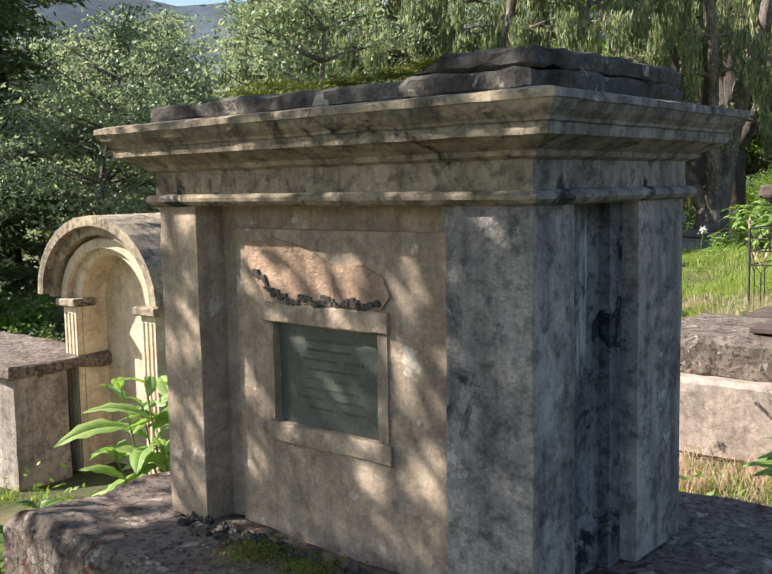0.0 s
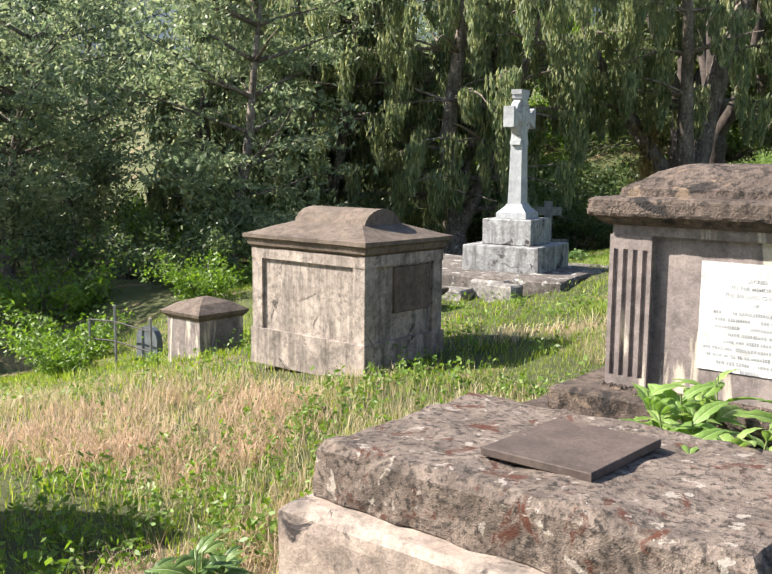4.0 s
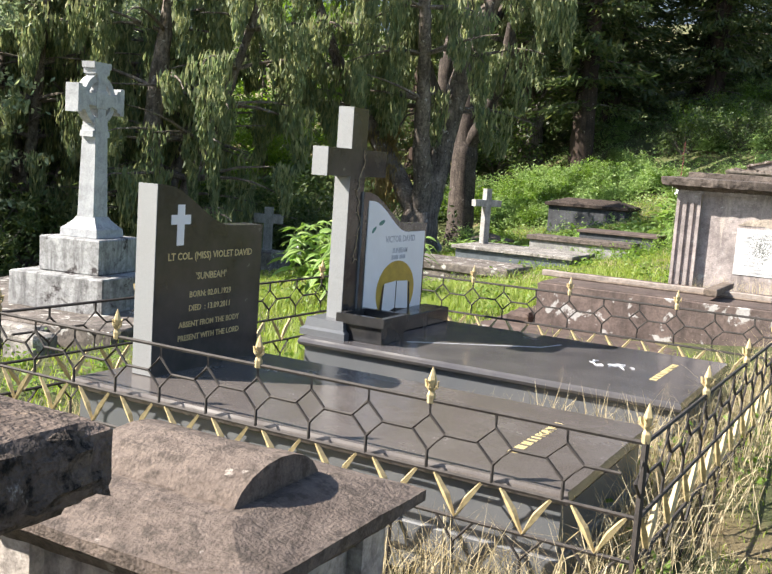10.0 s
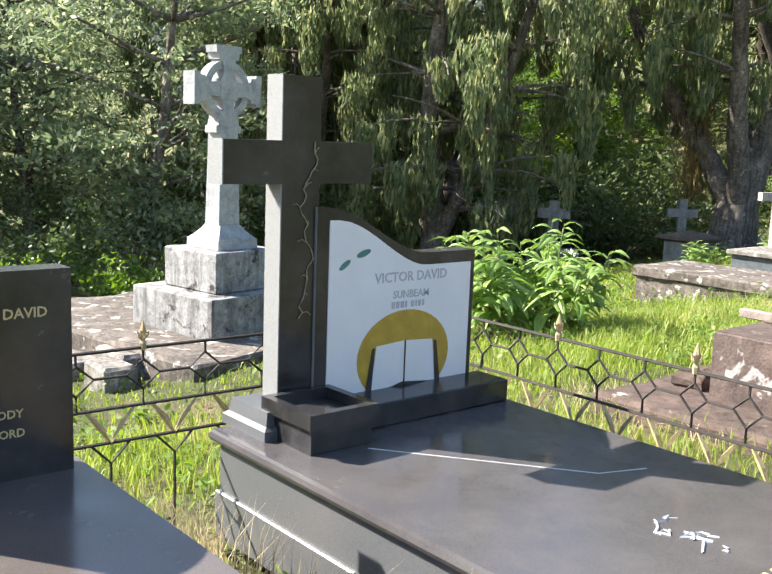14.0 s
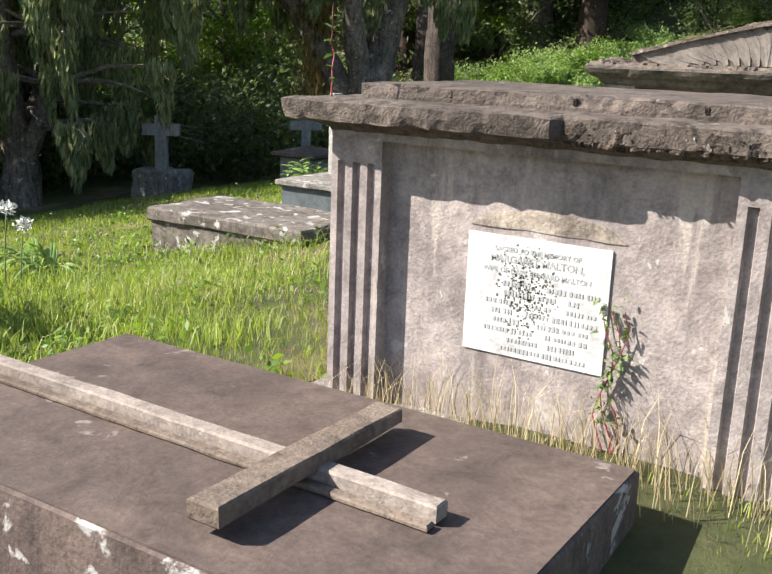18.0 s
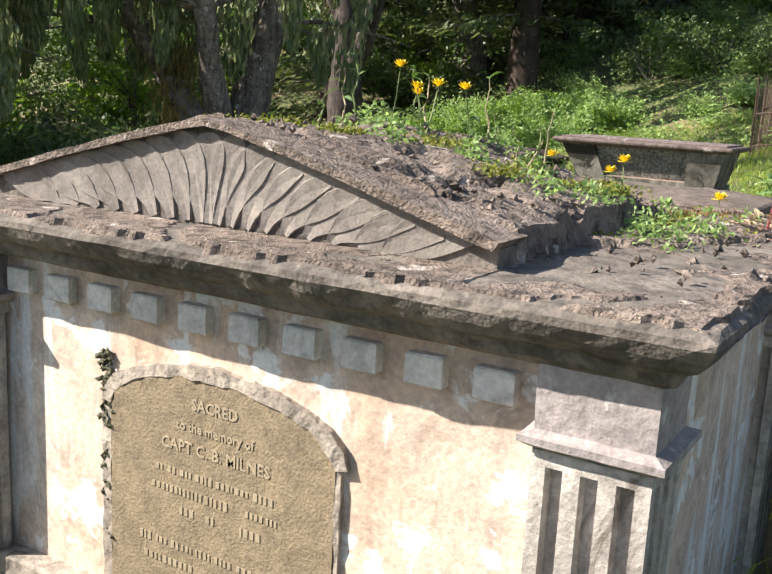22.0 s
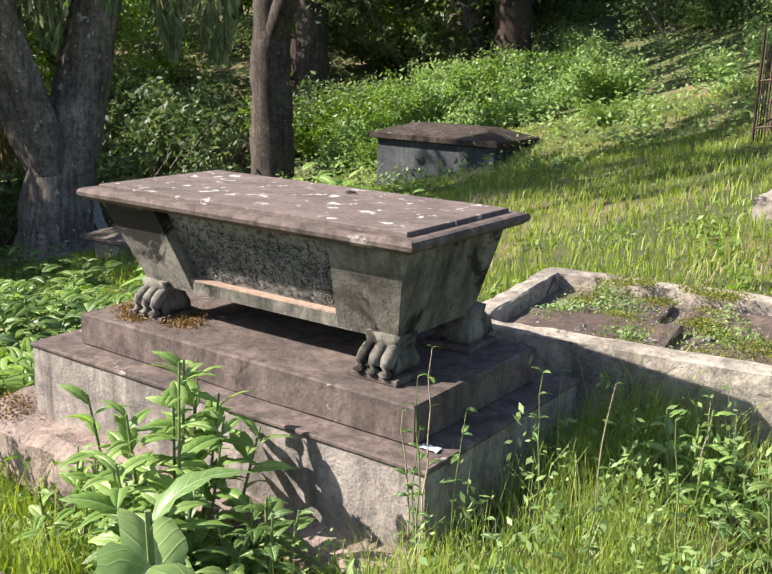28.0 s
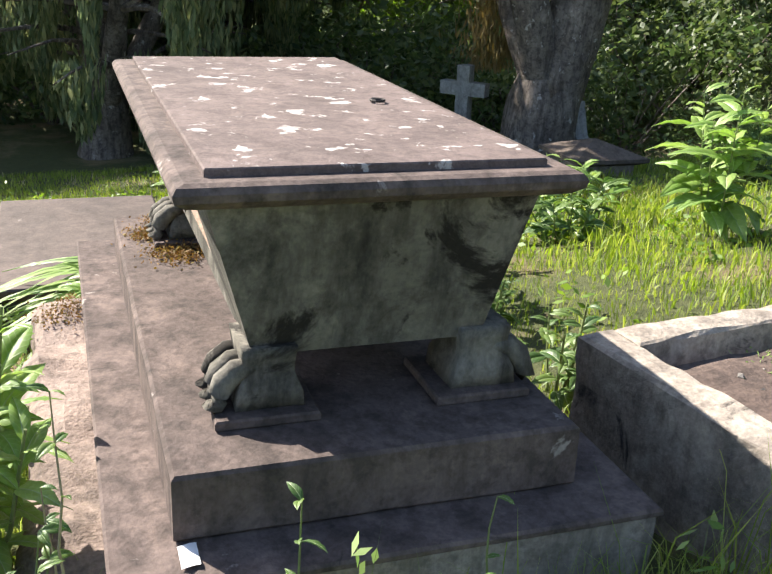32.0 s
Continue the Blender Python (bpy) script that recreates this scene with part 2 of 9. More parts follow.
M["c_cap"] = stone("brown_vault_cap", (0.24, 0.185, 0.15), (0.17, 0.13, 0.105), (0.05, 0.042, 0.036), 0.7, 0.4, 0.4)
M["white_stone"] = stone("white_cross_stone", (0.50, 0.51, 0.52), (0.43, 0.44, 0.46), (0.25, 0.25, 0.26), 0.25, 0.3, 0.15, soot=0.2)
M["white_base"] = stone("streaked_white_base", (0.50, 0.50, 0.50), (0.38, 0.38, 0.38), (0.05, 0.045, 0.045), 0.4, 0.9, 0.4, crust=(0.07, 0.06, 0.06), crust_at=0.56)
M["rubble"] = stone("weathered_kerb_stone", (0.40, 0.37, 0.34), (0.28, 0.255, 0.235), (0.04, 0.038, 0.035), 0.8, 0.5, 0.6, lichen=(0.50, 0.48, 0.45), lich_at=0.6)
M["k_kerb"] = stone("dark_lichened_kerb", (0.26, 0.225, 0.20), (0.16, 0.135, 0.12), (0.035, 0.03, 0.028), 0.8, 0.5, 0.6, lichen=(0.46, 0.44, 0.41), lich_at=0.57)
M["f_plaster"] = stone("grey_cement_plaster", (0.48, 0.42, 0.405), (0.35, 0.30, 0.29), (0.10, 0.088, 0.088), 0.5, 0.45, 0.35, lichen=(0.52, 0.49, 0.46), lich_at=0.62, veil=(0.48, 0.42, 0.38), veil_at=0.58)
M["f_cap"] = stone("grey_slab_cap", (0.21, 0.172, 0.15), (0.128, 0.103, 0.089), (0.026, 0.022, 0.02), 1.0, 0.2, 0.7, lichen=(0.30, 0.265, 0.235), lich_at=0.66, crust=(0.05, 0.042, 0.036), crust_at=0.61, gscale=1.3, relief=0.005)
M["broken"] = stone("broken_mortar", (0.22, 0.17, 0.14), (0.09, 0.07, 0.058), (0.014, 0.012, 0.011), 1.0, 0.2, 1.0, lichen=(0.38, 0.34, 0.31), lich_at=0.61, crust=(0.02, 0.016, 0.014), crust_at=0.53, gscale=2.4, relief=0.01)
M["g_plaster"] = stone("peach_limewash", (0.72, 0.60, 0.51), (0.64, 0.46, 0.345), (0.24, 0.19, 0.17), 0.3, 0.4, 0.2, lichen=(0.74, 0.72, 0.70), lich_at=0.56, crust=(0.30, 0.25, 0.23), crust_at=0.66, soot=0.3, veil=(0.76, 0.74, 0.73), veil_at=0.54)
M["g_white"] = stone("flaking_white_limewash", (0.80, 0.78, 0.76), (0.66, 0.62, 0.58), (0.30, 0.26, 0.24), 0.3, 0.3, 0.3, soot=0.2)
M["g_cornice"] = stone("dark_cornice", (0.26, 0.22, 0.19), (0.16, 0.135, 0.115), (0.03, 0.028, 0.026), 0.7, 0.5, 0.6)
M["g_roof"] = stone("crumbling_roof", (0.31, 0.245, 0.205), (0.18, 0.14, 0.117), (0.035, 0.028, 0.024), 1.0, 0.05, 0.75, lichen=(0.42, 0.365, 0.32), lich_at=0.62, crust=(0.05, 0.038, 0.03), crust_at=0.58, moss=(0.28, 0.14, 0.085), moss_at=0.68, gscale=1.6, relief=0.009)
M["g_fan"] = stone("grey_carved_fan", (0.30, 0.265, 0.24), (0.21, 0.18, 0.16), (0.07, 0.06, 0.055), 0.5, 0.2, 0.3, soot=0.2, gscale=1.6, relief=0.003)
M["moss_dark"] = plain("dark_mossy_mortar", (0.09, 0.085, 0.05), 0.95, 0, 0.5, 30, 0.5)
M["tablet"] = stone("brown_tablet", (0.30, 0.235, 0.155), (0.25, 0.195, 0.13), (0.12, 0.095, 0.07), 0.5, 0.1, 0.4, gscale=1.6, soot=0.15)
M["h_plaster"] = stone("stained_white_plaster", (0.68, 0.62, 0.56), (0.50, 0.44, 0.40), (0.10, 0.085, 0.08), 0.5, 0.75, 0.4, crust=(0.17, 0.14, 0.12), crust_at=0.6)
M["h_cap"] = stone("brown_slab_cap", (0.215, 0.17, 0.145), (0.145, 0.112, 0.095), (0.035, 0.029, 0.025), 1.0, 0.15, 0.6, lichen=(0.34, 0.295, 0.26), lich_at=0.66, soot=0.35, gscale=1.3, relief=0.005)
M["blue_slate"] = stone("blue_grey_slate", (0.16, 0.18, 0.20), (0.12, 0.135, 0.15), (0.07, 0.075, 0.08), 0.2, 0.2, 0.2, rough=0.45)
M["k_slab"] = stone("dark_brown_slab", (0.17, 0.127, 0.11), (0.105, 0.08, 0.071), (0.045, 0.036, 0.033), 0.35, 0.25, 0.25, rough=0.75, lichen=(0.25, 0.21, 0.19), lich_at=0.65, gscale=0.8)
M["k_side"] = stone("brown_slab_side", (0.20, 0.15, 0.135), (0.125, 0.094, 0.085), (0.045, 0.037, 0.035), 0.6, 0.7, 0.4, lichen=(0.42, 0.40, 0.39), lich_at=0.575, gscale=0.85, soot=0.4)
M["s_stone"] = stone("mauve_sarcophagus_stone", (0.215, 0.162, 0.145), (0.125, 0.095, 0.086), (0.03, 0.025, 0.023), 0.7, 0.7, 0.5, lichen=(0.36, 0.31, 0.285), lich_at=0.66, crust=(0.045, 0.037, 0.034), crust_at=0.62, relief=0.003)
M["s_lid"] = stone("lid_with_paint_flakes", (0.225, 0.172, 0.16), (0.155, 0.118, 0.11), (0.06, 0.048, 0.045), 0.3, 0.1, 0.3, lichen=(0.52, 0.48, 0.45), lich_at=0.60, gscale=2.3, soot=0.2)
M["s_body"] = stone("sarcophagus_render", (0.34, 0.315, 0.275), (0.175, 0.158, 0.13), (0.022, 0.02, 0.018), 0.4, 1.0, 0.4, crust=(0.028, 0.024, 0.02), crust_at=0.525, soot=0.9)
M["s_panel"] = stone("pebbled_render", (0.42, 0.40, 0.37), (0.27, 0.25, 0.23), (0.03, 0.028, 0.026), 0.9, 0.5, 0.9, soot=0.6, gscale=3.0)
M["s_white"] = stone("mauve_grey_step", (0.46, 0.40, 0.365), (0.29, 0.245, 0.225), (0.05, 0.042, 0.04), 0.6, 0.8, 0.4, crust=(0.12, 0.095, 0.085), crust_at=0.63)
M["brick_ledge"] = stone("brick_dust_ledge", (0.50, 0.36, 0.28), (0.44, 0.31, 0.24), (0.2, 0.14, 0.11), 0.5, 0.1, 0.3)
M["kerb"] = stone("kerb_concrete", (0.56, 0.485, 0.41), (0.38, 0.32, 0.27), (0.06, 0.05, 0.045), 0.6, 0.5, 0.45, crust=(0.05, 0.045, 0.042), crust_at=0.61)
M["infill"] = stone("grave_infill", (0.26, 0.21, 0.185), (0.16, 0.13, 0.115), (0.07, 0.06, 0.05), 0.9, 0.1, 0.5, moss=(0.10, 0.13, 0.03))
M["wall_r"] = stone("pale_coping", (0.40, 0.34, 0.31), (0.30, 0.25, 0.225), (0.06, 0.052, 0.05), 0.8, 0.2, 0.4, crust=(0.34, 0.17, 0.12), crust_at=0.6)
M["wall_dark"] = stone("dark_tomb_side", (0.17, 0.16, 0.155), (0.11, 0.102, 0.098), (0.035, 0.032, 0.031), 0.9, 0.3, 0.6, lichen=(0.26, 0.245, 0.23), lich_at=0.66, gscale=2.0)
M["far_stone"] = stone("far_grey_stone", (0.42, 0.41, 0.40), (0.32, 0.31, 0.30), (0.08, 0.075, 0.07), 0.3, 0.5, 0.3)
M["far_dark"] = stone("far_sooty_tomb", (0.13, 0.135, 0.15), (0.07, 0.072, 0.082), (0.03, 0.03, 0.03), 0.3, 0.5, 0.3, lichen=(0.5, 0.5, 0.5), lich_at=0.68)
M["iron"] = plain("rusty_iron", (0.055, 0.047, 0.043), 0.75, 0.3, 0.4, 25)
M["rust"] = plain("rust_brown_iron", (0.10, 0.065, 0.045), 0.85, 0.1, 0.4, 25)
M["gold"] = plain("faded_gold_paint", (0.52, 0.41, 0.22), 0.55, 0.0, 0.35, 40)
M["wood"] = stone("bleached_wood", (0.42, 0.36, 0.32), (0.31, 0.26, 0.23), (0.11, 0.09, 0.08), 0.5, 0.1, 0.3)
M["soil"] = plain("bare_brown_earth", (0.21, 0.135, 0.09), 0.95, 0.0, 0.4, 30, 0.6)
M["gilt_text"] = plain("gilt_lettering", (0.56, 0.45, 0.22), 0.5, 0.0, 0.1, 20, 0)
M["white_text"] = plain("white_lettering", (0.75, 0.74, 0.70), 0.6, 0.0, 0.1, 20, 0)
M["lead_text"] = plain("worn_lead_lettering", (0.40, 0.40, 0.41), 0.7, 0.0, 0.4, 18, 0)
M["faint_text"] = plain("faded_lettering", (0.50, 0.50, 0.54), 0.7, 0.0, 0.2, 30, 0)
M["tan_text"] = plain("pale_cut_lettering", (0.325, 0.26, 0.178), 0.85, 0.0, 0.3, 30, 0)
M["white_paint"] = plain("white_enamel", (0.82, 0.82, 0.84), 0.35, 0.0, 0.05, 5, 0)
M["mustard"] = plain("mustard_enamel", (0.50, 0.33, 0.045), 0.5, 0.0, 0.2, 15, 0)
M["leaf_teal"] = plain("teal_enamel", (0.08, 0.22, 0.19), 0.5, 0.0, 0.2, 15, 0)


def granite(name, base, rough):
    m, nt, bs = nodes(name)
    v = coords(nt)
    sp = noise_tex(nt, v, 260, 3, 0.8)
    dust = noise_tex(nt, v, 3, 6, 0.65)
    col = ramp(nt, sp, [(0.35, tuple(c * 0.7 for c in base)), (0.7, tuple(c * 1.4 for c in base))])
    col = mixc(nt, ramp(nt, dust, [(0.4, (0, 0, 0)), (0.75, (0.25, 0.25, 0.25))]), col, (0.20, 0.18, 0.165))
    nt.links.new(col, bs.inputs["Base Color"])
    nt.links.new(ramp(nt, dust, [(0.35, (rough,) * 3), (0.75, (rough + 0.2,) * 3)]), bs.inputs["Roughness"])
    return m


M["granite"] = granite("polished_black_granite", (0.020, 0.020, 0.022), 0.12)
M["granite_top"] = granite("dusty_granite_slab", (0.105, 0.09, 0.084), 0.14)
# cooler than granite_top: some reflected blue sky is tinted into the base
M["granite_sky"] = granite("dusty_granite_sky_tint", (0.075, 0.070, 0.074), 0.10)
M["granite_side"] = granite("grey_dusty_granite_side", (0.11, 0.115, 0.125), 0.3)
M["granite_edge"] = granite("grey_sawn_granite", (0.24, 0.245, 0.25), 0.55)
M["bark"] = stone("grey_bark", (0.36, 0.30, 0.26), (0.18, 0.145, 0.125), (0.035, 0.028, 0.025), 1.0, 1.0, 0.6, lichen=(0.46, 0.42, 0.39), lich_at=0.62)
# darker copy of the grey bark, with the trunk's shade in its colour
M["bark_shade"] = stone("shaded_ridged_bark", (0.15, 0.12, 0.105), (0.075, 0.06, 0.052), (0.02, 0.016, 0.014), 1.0, 1.0, 0.6, lichen=(0.27, 0.235, 0.21), lich_at=0.66)
M["bark_red"] = stone("reddish_bark", (0.12, 0.08, 0.065), (0.058, 0.04, 0.032), (0.02, 0.016, 0.014), 1.0, 1.0, 0.5, lichen=(0.30, 0.25, 0.22), lich_at=0.64)
M["stem"] = plain("green_stem", (0.16, 0.20, 0.07), 0.6, 0, 0.3, 30)
M["dry_stem"] = plain("dry_stalk", (0.36, 0.29, 0.18), 0.8, 0, 0.3, 30)
M["red_stem"] = plain("red_stalk", (0.32, 0.07, 0.08), 0.6, 0, 0.3, 30)
M["yellow"] = plain("yellow_petal", (0.85, 0.62, 0.02), 0.5, 0, 0.1, 20)
M["leaf_big"] = leafy("broad_leaf_green", (0.17, 0.28, 0.06), (0.24, 0.36, 0.09), (0.33, 0.43, 0.14), 0.35, 0.45, True)
M["leaf_pale"] = leafy("pale_broad_leaf", (0.14, 0.225, 0.075), (0.20, 0.30, 0.105), (0.29, 0.38, 0.15), 0.3, 0.42, True)
M["leaf_rib"] = plain("pale_leaf_rib", (0.36, 0.44, 0.22), 0.5, 0, 0.15, 10, 0)
M["brick_red"] = stone("worn_red_brick", (0.36, 0.21, 0.155), (0.28, 0.155, 0.115), (0.12, 0.07, 0.055), 0.7, 0.1, 0.5)
M["leaf_dark"] = leafy("coarse_leaf_green", (0.06, 0.12, 0.03), (0.10, 0.17, 0.04), (0.15, 0.22, 0.05), 0.3, 0.45, True)
M["leaf_pink"] = leafy("withered_pink_leaf", (0.42, 0.20, 0.17), (0.52, 0.33, 0.26), (0.44, 0.38, 0.22), 0.25, 0.6)
M["grass"] = leafy("meadow_grass", (0.14, 0.21, 0.03), (0.23, 0.31, 0.05), (0.36, 0.39, 0.10), 0.4, 0.55)
M["lush_grass"] = leafy("lush_grass_blade", (0.19, 0.265, 0.05), (0.27, 0.345, 0.075), (0.38, 0.41, 0.14), 0.4, 0.5)
M["dry_grass"] = leafy("straw_grass", (0.46, 0.38, 0.23), (0.56, 0.48, 0.32), (0.36, 0.28, 0.16), 0.3, 0.7)
M["moss"] = leafy("cushion_moss", (0.10, 0.13, 0.02), (0.17, 0.19, 0.03), (0.22, 0.20, 0.04), 0.2, 0.8)
M["red_moss"] = leafy("rusty_moss", (0.17, 0.09, 0.035), (0.22, 0.13, 0.05), (0.20, 0.16, 0.05), 0.2, 0.8)
M["cyp"] = leafy("weeping_cypress_spray", (0.10, 0.14, 0.07), (0.19, 0.225, 0.11), (0.37, 0.37, 0.19), 0.42, 0.6)
M["con"] = leafy("conifer_spray", (0.05, 0.08, 0.028), (0.085, 0.115, 0.04), (0.15, 0.165, 0.06), 0.35, 0.6)
M["broad"] = leafy("tree_leaf", (0.115, 0.16, 0.09), (0.21, 0.255, 0.145), (0.36, 0.385, 0.22), 0.42, 0.5)
M["lime_leaf"] = leafy("bright_shrub_leaf", (0.10, 0.17, 0.03), (0.15, 0.24, 0.04), (0.21, 0.30, 0.06), 0.4, 0.5)
M["under_leaf"] = leafy("shade_undergrowth", (0.045, 0.078, 0.028), (0.085, 0.125, 0.042), (0.155, 0.19, 0.07), 0.36, 0.5)
M["hay"] = leafy("reddish_hay", (0.50, 0.36, 0.25), (0.60, 0.45, 0.33), (0.42, 0.29, 0.19), 0.3, 0.7)
M["wood_dark"] = stone("weathered_brown_wood", (0.27, 0.215, 0.175), (0.17, 0.13, 0.105), (0.05, 0.04, 0.034), 0.8, 0.3, 0.4)
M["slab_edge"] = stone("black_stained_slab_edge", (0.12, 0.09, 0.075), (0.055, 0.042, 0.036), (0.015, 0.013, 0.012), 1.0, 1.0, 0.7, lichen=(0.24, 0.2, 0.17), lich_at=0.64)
M["hill_leaf"] = leafy("hillside_weed", (0.15, 0.24, 0.075), (0.24, 0.34, 0.115), (0.34, 0.43, 0.17), 0.42, 0.55)
M["brown_leaf"] = leafy("dead_spray", (0.20, 0.14, 0.05), (0.26, 0.19, 0.075), (0.16, 0.12, 0.05), 0.2, 0.7)


def ground_mat():
    m, nt, bs = nodes("grassy_ground")
    v = coords(nt)
    a = noise_tex(nt, v, 0.55, 7, 0.65, 0.3)
    b = noise_tex(nt, v, 9, 6, 0.7)
    col = mixc(nt, ramp(nt, b, black(0.35, 0.65)), (0.075, 0.088, 0.028), (0.12, 0.13, 0.045))
    col = mixc(nt, ramp(nt, a, black(0.52, 0.62)), col, (0.24, 0.185, 0.095))
    c = noise_tex(nt, v, 1.7, 6, 0.6)
    col = mixc(nt, ramp(nt, c, black(0.66, 0.72)), col, (0.17, 0.10, 0.062))
    nt.links.new(col, bs.inputs["Base Color"])
    bs.inputs["Roughness"].default_value = 0.95
    bump(nt, bs, noise_tex(nt, v, 40, 6, 0.8), 0.9, 0.05)
    return m


M["ground"] = ground_mat()

# ---------------------------------------------------------------- mesh helpers
ORG = {}


def thing(name, loc, label, category, group="", kind=""):
    ob = new(name)
    ob.location = loc
    ob.empty_display_size = 0.1
    ORG[ob] = Vector(loc)
    return tagged(ob, label, category, group, kind)


def finish(bm, name, mat, smooth=False):
    me = bpy.data.meshes.new(name)
    bmesh.ops.recalc_face_normals(bm, faces=bm.faces)
    if smooth:
        for f in bm.faces:
            f.smooth = True
    bm.to_mesh(me)
    bm.free()
    me.materials.append(mat if not isinstance(mat, str) else M[mat])
    return me


LOOSE = {"inscription", "litter", "crumbled_edge", "rubble", "wax_mark", "rough_panel", "broken_edge", "joint", "crack", "worn_lettering", "stem_tangle", "border_line", "bough", "flower_head"}


def part(name, bm, mat, parent, label="", smooth=False):
    """A mesh given in world places, linked under a thing or a part."""
    o = ORG[parent]
    bmesh.ops.translate(bm, verts=bm.verts, vec=-o)
    ob = new(name, finish(bm, name, mat, smooth))
    ob.parent = parent
    ORG[ob] = o
    return tagged(ob, label, "", "", "stuff" if name in LOOSE else "")


def setting(name, bm, mat, label, category, kind="structure", smooth=False):
    ob = new(name, finish(bm, name, mat, smooth))
    ORG[ob] = Vector((0, 0, 0))
    return tagged(ob, label, category, "", kind)


def loft(bm, rects):
    """A solid through rectangles (x0, x1, y0, y1, z), with closed ends."""
    rings = []
    for x0, x1, y0, y1, z in rects:
        rings.append([bm.verts.new(p) for p in ((x0, y0, z), (x1, y0, z), (x1, y1, z), (x0, y1, z))])
    for a, b in zip(rings, rings[1:]):
        for i in range(4):
            bm.faces.new((a[i], a[(i + 1) % 4], b[(i + 1) % 4], b[i]))
    bm.faces.new(rings[0][::-1])
    bm.faces.new(rings[-1])


def mould(bm, x0, x1, y0, y1, prof):
    loft(bm, [(x0 - o, x1 + o, y0 - o, y1 + o, z) for o, z in prof])


def box(bm, x0, x1, y0, y1, z0, z1, bev=0.0):
    if bev:
        b = min(bev, (z1 - z0) * 0.3)
        loft(bm, [(x0 + b, x1 - b, y0 + b, y1 - b, z0), (x0, x1, y0, y1, z0 + b), (x0, x1, y0, y1, z1 - b), (x0 + b, x1 - b, y0 + b, y1 - b, z1)])
    else:
        loft(bm, [(x0, x1, y0, y1, z0), (x0, x1, y0, y1, z1)])


def B(*a, **k):
    bm = bmesh.new()
    box(bm, *a, **k)
    return bm


def prism(bm, pts, axis, a, b):
    """Extrudes the outline pts (two coordinates) along an axis from a to b."""
    def at(p, v):
        return {"x": (v, p[0], p[1]), "y": (p[0], v, p[1]), "z": (p[0], p[1], v)}[axis]
    lo = [bm.verts.new(at(p, a)) for p in pts]
    hi = [bm.verts.new(at(p, b)) for p in pts]
    n = len(pts)
    for i in range(n):
        bm.faces.new((lo[i], lo[(i + 1) % n], hi[(i + 1) % n], hi[i]))
    bm.faces.new(lo[::-1])
    bm.faces.new(hi)


def rough_up(bm, amp, size=4.0, cut=0.08, seed=0.0, keep_z=None, chip=0.0):
    """Cuts a mesh finer and wears it unevenly; chip breaks pieces out of its edges."""
    for _ in range(6):
        long = [e for e in bm.edges if e.calc_length() > cut * 1.5]
        if not long or len(bm.faces) > 12000:
            break
        bmesh.ops.subdivide_edges(bm, edges=long, cuts=1, use_grid_fill=True)
    bmesh.ops.triangulate(bm, faces=[f for f in bm.faces if len(f.verts) > 4])
    bm.normal_update()
    for v in bm.verts:
        if keep_z is not None and v.co.z <= keep_z:
            continue
        p = v.co * size + Vector((seed, seed * 1.7, seed * 0.3))
        d = noise.fractal(p, 1.0, 2.1, 5) + 0.6 * noise.noise(p * 0.4)
        v.co += v.normal * d * amp
        v.co += noise.noise_vector(p * 1.3) * amp * 0.5
        if chip and max(abs(c) for c in v.normal) < 0.93:
            k = noise.noise(p * 1.1) + 0.7 * noise.noise(p * 3.1)
            v.co -= v.normal * chip * max(0.0, k + 0.25)


def flutes(x0, x1, n, depth, wide=0.5):
    """Offsets along a face from x0 to x1 with n grooves: (x, inset)."""
    out = [(x0, 0)]
    w = (x1 - x0) / (n + 0.35)
    for i in range(n):
        c = x0 + w * (i + 0.675)
        h = w * wide / 2
        out += [(c - h, 0), (c - h * 0.7, depth), (c + h * 0.7, depth), (c + h, 0)]
    return out + [(x1, 0)]


def shards(bm, n, where, r, rng):
    """Small broken stones; where() gives the place of each."""
    for _ in range(n):
        p = Vector(where())
        s = rng.uniform(*r)
        a = rng.uniform(0, 6.28)
        dirs = [(0, 0, 1)] + [(math.cos(a + k * 1.57), math.sin(a + k * 1.57), 0) for k in range(4)] + [(0, 0, -1)]
        v = [bm.verts.new(p + (Vector(d) + Vector((rng.uniform(-1, 1), rng.uniform(-1, 1), rng.uniform(-1, 1))) * 0.35) * s * rng.uniform(0.7, 1.2)) for d in dirs]
        for t in ((0, 1, 2), (0, 2, 3), (0, 3, 4), (0, 4, 1), (5, 2, 1), (5, 3, 2), (5, 4, 3), (5, 1, 4)):
            bm.faces.new([v[k] for k in t])


def fluted(bm, x0, x1, y0, y1, z0, z1, n=4, depth=0.016, front="y", cap=0.05, foot=0.05, ends=True):
    """A pier with grooves in its front (-y) and right (+x) faces, with plain ends."""
    f = flutes(x0, x1, n, depth)
    pts = [(x, y0 + d) for x, d in f]
    if front == "both":
        pts = pts[:-1] + [(x1 - d, y) for y, d in flutes(y0, y1, max(2, int(n * (y1 - y0) / (x1 - x0) + 0.5)), depth)]
        pts += [(x0, y1)]
    else:
        pts += [(x1, y1), (x0, y1)]
    prism(bm, pts, "z", z0 + foot, z1 - cap)
    box(bm, x0, x1, y0, y1, z1 - cap, z1)
    box(bm, x0, x1, y0, y1, z0, z0 + foot)


